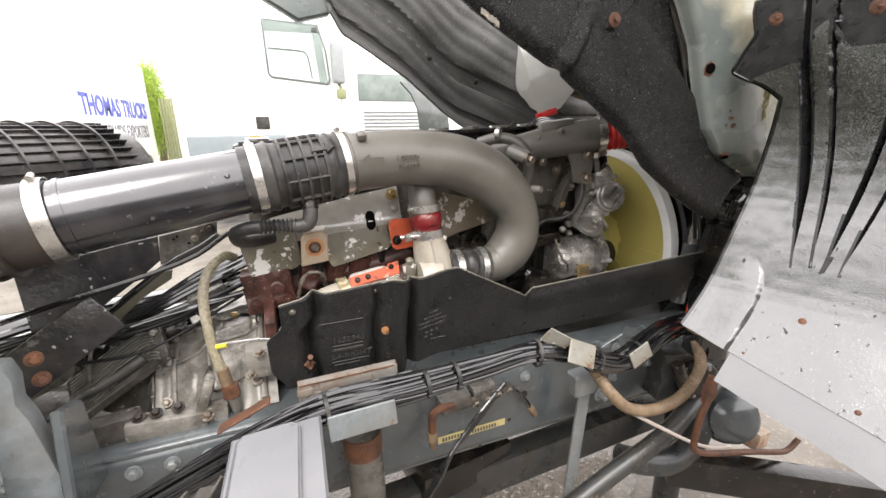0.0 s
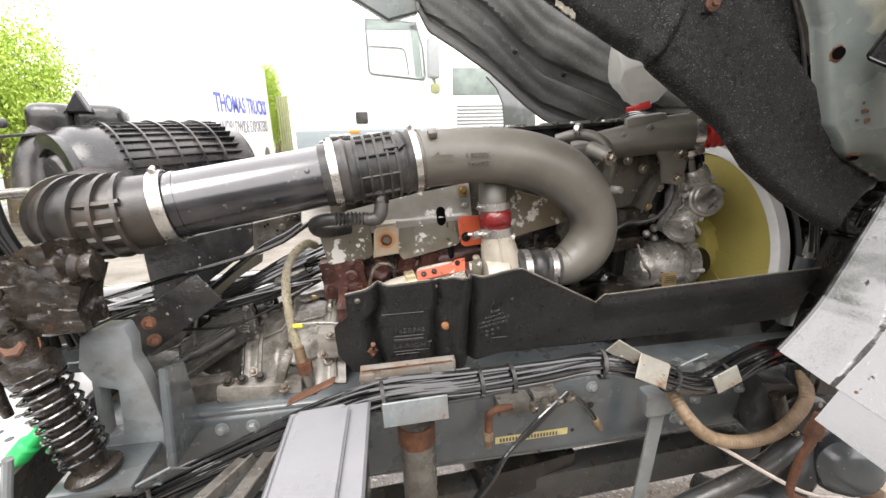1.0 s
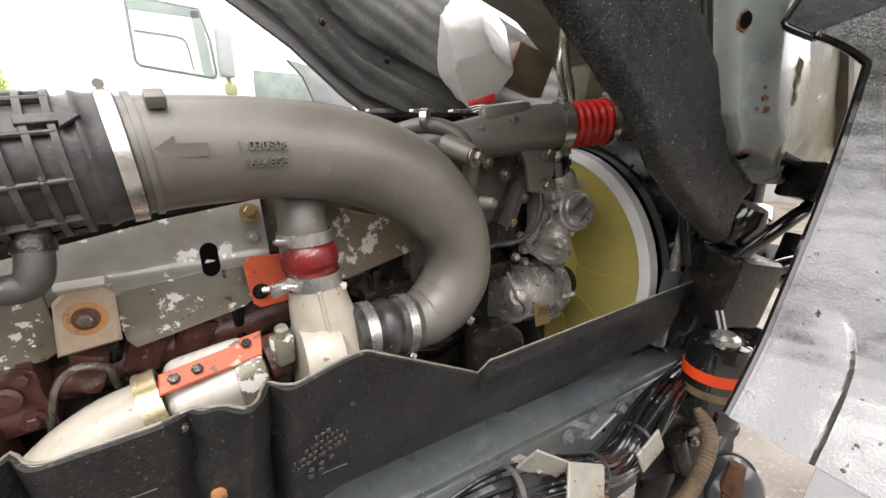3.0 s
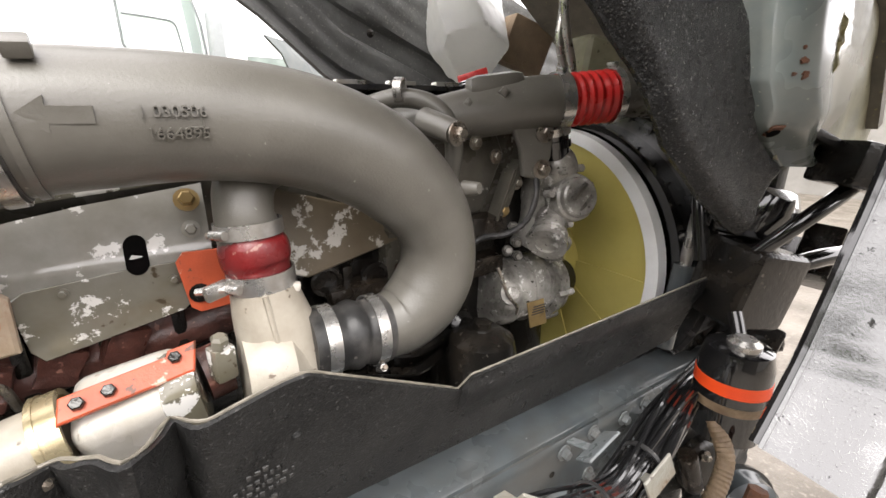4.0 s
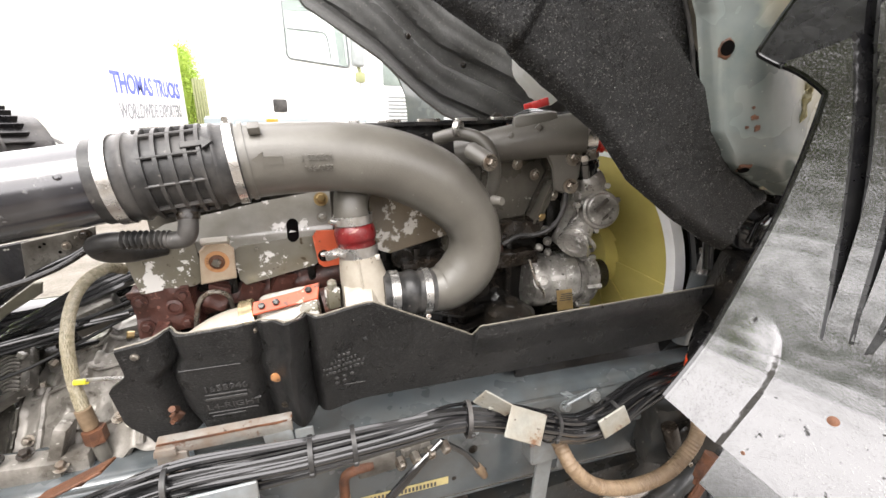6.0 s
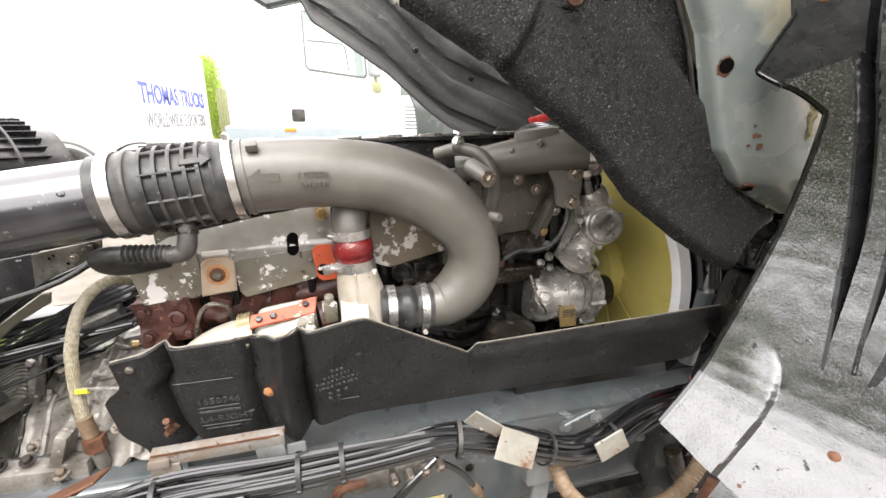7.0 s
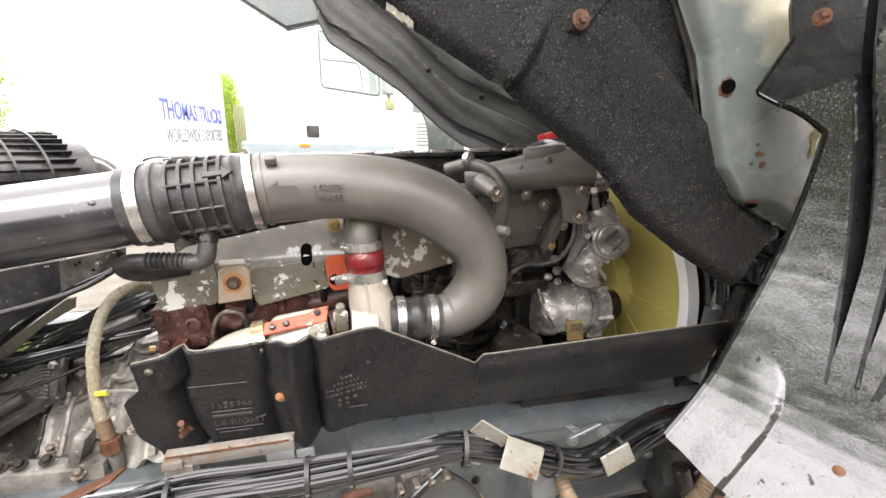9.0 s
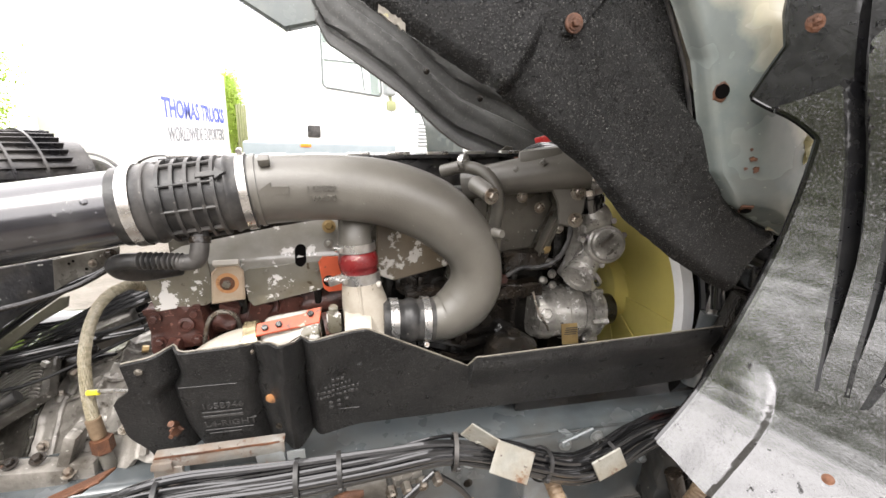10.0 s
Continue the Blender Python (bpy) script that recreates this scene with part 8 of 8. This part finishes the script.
hole_mesh = to_mesh("hole", hole, "arch_groove", (0, 0, 0))
for i in range(14):
    for j in range(12):
        ob = new("hole", hole_mesh)
        ob.location = Vector((-0.66 - 0.04 * i, 0.15 + 0.055 * j + 0.0275 * (i % 2), 0.9362)) - ORIGIN[tread.name]
        ob.parent = tread
bm = B()
box(bm, (-0.625, 0.46, 0.875), (0.014, 0.84, 0.11), (0, 0, 0), 0.003)
part("side_rail", bm, "rail_dark", cw)
bm = B()
tube(bm, [(-0.58, 0.47, 1.0), (-0.60, 0.46, 0.90), (-0.60, 0.45, 0.80), (-0.55, 0.45, 0.76), (-0.4, 0.47, 0.76)], 0.009, 10, 6)
solo("grey_lead", bm, "rail_light", "grey lead looping below the damper", "cable")

# ---- background: white lorry cabs, box van, fence, trees ----


def lorry(at, turn, label):
    """A white flat-fronted lorry cab: body, door, side window, mirror, lamp, grille."""
    t = thing("white_lorry", (0, 0, 0), label, "lorry", "parked lorries")
    bm = B()
    box(bm, (0, 1.2, 1.95), (2.58, 2.4, 2.5), bev=0.12, seg=4)
    part("cab_shell", bm, "white_paint", t)
    bm = B()
    box(bm, (-0.14, 1.2, 0.92), (2.46, 2.44, 1.14), bev=0.06, seg=3)
    part("lower_skirt", bm, "grey_panel", t, "pale blue-grey lower panel")
    pane_line = [(-0.09, 2.40), (-0.05, 2.35), (0.80, 2.26), (0.83, 2.32), (0.80, 2.75), (0.70, 3.12), (-0.10, 3.16)]
    bm = B()
    for a, b in zip(pane_line, pane_line[1:] + pane_line[:1]):
        tube(bm, [(a[0], -0.01, a[1]), (b[0], -0.01, b[1])], 0.019, 6, 1)
    win = part("window_frame", bm, "dark_trim", t, "dark rubber window frame")
    # pale sheet painted as the bright sky that shows through both windows
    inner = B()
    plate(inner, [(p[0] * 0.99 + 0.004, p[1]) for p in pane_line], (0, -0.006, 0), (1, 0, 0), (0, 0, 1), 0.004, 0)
    part("sky_panel", inner, "cab_sky", win, "pale panel painted as the sky seen through the cab")
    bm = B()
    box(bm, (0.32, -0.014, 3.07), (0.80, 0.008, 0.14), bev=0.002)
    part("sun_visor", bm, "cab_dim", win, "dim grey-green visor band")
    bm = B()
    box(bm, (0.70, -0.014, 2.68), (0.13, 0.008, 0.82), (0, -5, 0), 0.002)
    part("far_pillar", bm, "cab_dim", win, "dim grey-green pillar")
    bm = B()
    tube(bm, [(-0.06, -0.02, 2.76), (0.40, -0.02, 2.74), (0.50, -0.02, 2.70), (0.53, -0.02, 2.58), (0.56, -0.02, 2.33)], 0.013, 6, 4)
    part("sliding_frame", bm, "dark_trim", win)
    bm = B()
    plate(bm, pane_line, (0, -0.024, 0), (1, 0, 0), (0, 0, 1), 0.006, 0.002)
    pane = part("window_pane", bm, "glass", win)
    pane.visible_shadow = False
    bm = B()
    box(bm, (0.95, -0.20, 2.56), (0.20, 0.14, 0.62), (0, 0, 20), 0.06, 3)
    part("mirror", bm, "mirror_grey", t, "pale grey mirror housing")
    bm = B()
    tube(bm, [(0.96, -0.15, 2.25), (0.98, -0.2, 2.16), (0.96, -0.1, 2.1)], 0.025, 8, 4)
    box(bm, (0.98, -0.18, 2.10), (0.16, 0.10, 0.16), (0, 0, 10), 0.05)
    part("mirror_foot", bm, "timber", t)
    bm = B()
    box(bm, (-0.26, -0.012, 1.66), (0.20, 0.03, 0.19), (0, 0, 0), 0.02)
    part("door_handle", bm, "rubber", t, "dark recessed door handle")
    bm = B()
    box(bm, (-0.40, -0.02, 1.435), (0.17, 0.03, 0.055), bev=0.012)
    part("marker_lamp", bm, "lamp_orange", t, "amber side marker lamp")
    for x in (-0.55, 1.0):
        bm = B()
        box(bm, (x, -0.002, 1.9), (0.008, 0.006, 2.0), bev=0)
        part("door_gap", bm, "grey_ink", t)
    for k in range(7):
        bm = B()
        box(bm, (1.30, 1.2, 1.42 + 0.085 * k), (0.03, 1.9, 0.035), bev=0.008)
        part("grille_slat", bm, "dark_trim", t, "dark grille opening")
    bm = B()
    box(bm, (1.29, 1.2, 2.50), (0.03, 2.1, 0.62), bev=0.03)
    part("windscreen", bm, "cab_dim", t, "grey-green windscreen")
    for y in (0.1, 2.3):
        bm = B()
        lathe(bm, (0.0, y - 0.12, 0.5), (0, 1, 0), [(0, 0.3), (0.02, 0.5), (0.26, 0.5), (0.28, 0.3)], 36)
        part("wheel", bm, "rubber", t)
    t.matrix_world = at @ pose(0, 0, 0, 0, 0, turn)
    return t


lorry(pose(0.22, 7.3, 0), 0, "white lorry cab with an amber side lamp, parked in the yard")
lorry(pose(1.98, 11.85, 0), -90, "white lorry parked with its louvred front showing")
van = thing("white_box_van", (-4.6, 13.5, 0), "white box van with blue and grey lettering on its side", "van")
bm = B()
box(bm, (-4.6, 13.6, 1.95), (2.1, 6.4, 3.1), bev=0.05)
part("box_body", bm, "white_paint", van)
bm = B()
box(bm, (-4.6, 13.6, 0.55), (1.9, 6.0, 0.35), bev=0.03)
part("underframe", bm, "grey_panel", van)
letters("THOMAS TRUCKS", 0.62, pose(-3.545, 11.05, 1.92, 90, 0, 90) @ Matrix.Diagonal((1.03, 1, 1, 1)), "blue_ink", 0.004, "lettering", van, "blue lettering", 0.018)
letters("WORLDWIDE EXPORTERS", 0.50, pose(-3.545, 11.2, 1.36, 90, 0, 90) @ Matrix.Diagonal((0.82, 1, 1, 1)), "grey_ink", 0.004, "lettering", van, "grey lettering", 0.008)
for y in (11.8, 15.6):
    bm = B()
    lathe(bm, (-3.75, y, 0.42), (1, 0, 0), [(0, 0.25), (0.02, 0.42), (0.2, 0.42), (0.22, 0.25)], 28)
    part("wheel", bm, "rubber", van)
far_shed = thing("white_shed", (-2, 30, 0), "long white clad shed behind the yard", "shed")
bm = B()
box(bm, (6.0, 34, 3.0), (26, 10, 6.0), bev=0.05)
part("cladding", bm, "white_paint", far_shed)
for k in range(40):
    bm = B()
    box(bm, (-6.8 + 0.65 * k, 28.97, 3.0), (0.05, 0.06, 5.8), bev=0)
    part("seam", bm, "white_paint", far_shed)
# wheel hub and scrap behind the pipe
for at, r in (((-2.75, 8.5, 0.54), 0.54), ((-4.1, 8.8, 0.54), 0.54)):
    mg = thing("spare_wheel", (at[0], at[1], 0), "dusty lorry wheel standing behind the chassis", "wheel", "yard wheels")
    part("tyre", lathe(B(), at, (0.15, -1, 0), [(-0.13, r * 0.6), (-0.12, r * 0.95), (-0.05, r), (0.05, r), (0.12, r * 0.95), (0.13, r * 0.6)], 40), "rubber", mg)
    part("rim", lathe(B(), at, (0.15, -1, 0), [(0.05, r * 0.6), (0.13, r * 0.62), (0.135, r * 0.5), (0.06, r * 0.3), (0.10, r * 0.2), (0.11, 0.02)], 32), "plate", mg)
    bm = B()
    tube(bm, [(at[0] + (r + 0.09) * math.cos(a), at[1], at[2] + (r + 0.09) * math.sin(a)) for a in [math.pi * (0.08 + 0.84 * k / 16) for k in range(17)]], 0.07, 12, 2, flat=0.25)
    part("mudguard", bm, "rubber", mg, "dark curved mudguard")
fp = thing("fence", (-3.15, 17.2, 0), "weathered green timber fence posts with ivy", "fence")
for k in range(5):
    bm = B()
    box(bm, (-3.32 + 0.085 * k, 17.2, 1.3), (0.07, 0.08, 2.6 + 0.05 * math.sin(2.0 * k)), bev=0.01)
    part("post", bm, "timber", fp)


def tree(at, h, spread, seed, label, foliage="leaf"):
    """A trunk with limbs and a ragged crown of single leaves in clumps."""
    random.seed(seed)
    t = thing("tree", at, label, "tree", "trees")
    bm = B()
    x, y, z = at
    tube(bm, [(x, y, z, 0.14), (x + 0.1, y, z + h * 0.4, 0.10), (x, y + 0.1, z + h * 0.8, 0.05)], seg=10, n=4)
    tips = []
    for k in range(12):
        a, zz = random.uniform(0, 6.28), random.uniform(0.25, 0.8) * h
        e = Vector((x + spread * random.uniform(0.4, 0.9) * math.cos(a), y + spread * random.uniform(0.4, 0.9) * math.sin(a), z + zz + random.uniform(0.2, 0.9)))
        tube(bm, [(x, y, z + zz * 0.8, 0.05), ((x + e.x) / 2, (y + e.y) / 2, z + zz, 0.03), (*e, 0.012)], seg=6, n=3)
        tips.append(e)
    part("trunk", bm, "bark", t)
    verts, faces = [], []
    for k in range(360 if foliage == "leaf" else 460):
        c = random.choice(tips) + Vector((random.gauss(0, spread * 0.28), random.gauss(0, spread * 0.28), random.gauss(0.1, h * 0.13)))
        for j in range(105):
            p = c + Vector((random.gauss(0, 0.16), random.gauss(0, 0.16), random.gauss(0, 0.14)))
            q = Euler((random.uniform(0, 6), random.uniform(0, 6), random.uniform(0, 6))).to_matrix()
            s = random.uniform(0.017, 0.040)
            i = len(verts)
            verts += [p + q @ Vector(w) * s for w in ((-1, 0, 0), (0, -0.5, 0.15), (1, 0, 0), (0, 0.5, 0.15))]
            faces.append((i, i + 1, i + 2, i + 3))
    me = bpy.data.meshes.new("crown")
    me.from_pydata([v - Vector(at) for v in verts], [], faces)
    me.materials.append(M[foliage])
    ob = new("crown", me)
    ob.parent = t
    tagged(ob, kind="stuff")


# four trees stand out of view, their shaded side put into the leaf colour
for k, (x, y, h, s) in enumerate(((-6.0, 3.8, 2.9, 1.4), (-5.8, 1.3, 3.1, 1.6), (-5.9, -1.0, 3.2, 1.6), (-5.8, -3.4, 3.2, 1.6), (-7.2, 0.2, 3.6, 1.8), (-7.4, 2.6, 3.6, 1.9), (-7.4, 9.0, 3.6, 1.4), (-9.4, 10.5, 4.2, 1.7), (-6.2, 8.2, 2.9, 1.1), (-11.5, 11.5, 4.6, 1.9), (-8.2, 7.2, 3.1, 1.3), (-3.72, 18.0, 3.0, 0.3), (-6.6, 4.2, 1.6, 1.3), (-7.6, 6.0, 1.8, 1.4), (-6.0, 2.9, 1.5, 1.1))):
    tree((x, y, 0), h, s, 900 + k, "leafy tree out of view, leaves darkened for the arch's reflection" if k in (1, 2, 3, 4) else "bright green leafy tree at the edge of the yard" if k != 11 else "ivy-like green shrub above the fence", "leaf_dark" if k in (1, 2, 3, 4) else "leaf")
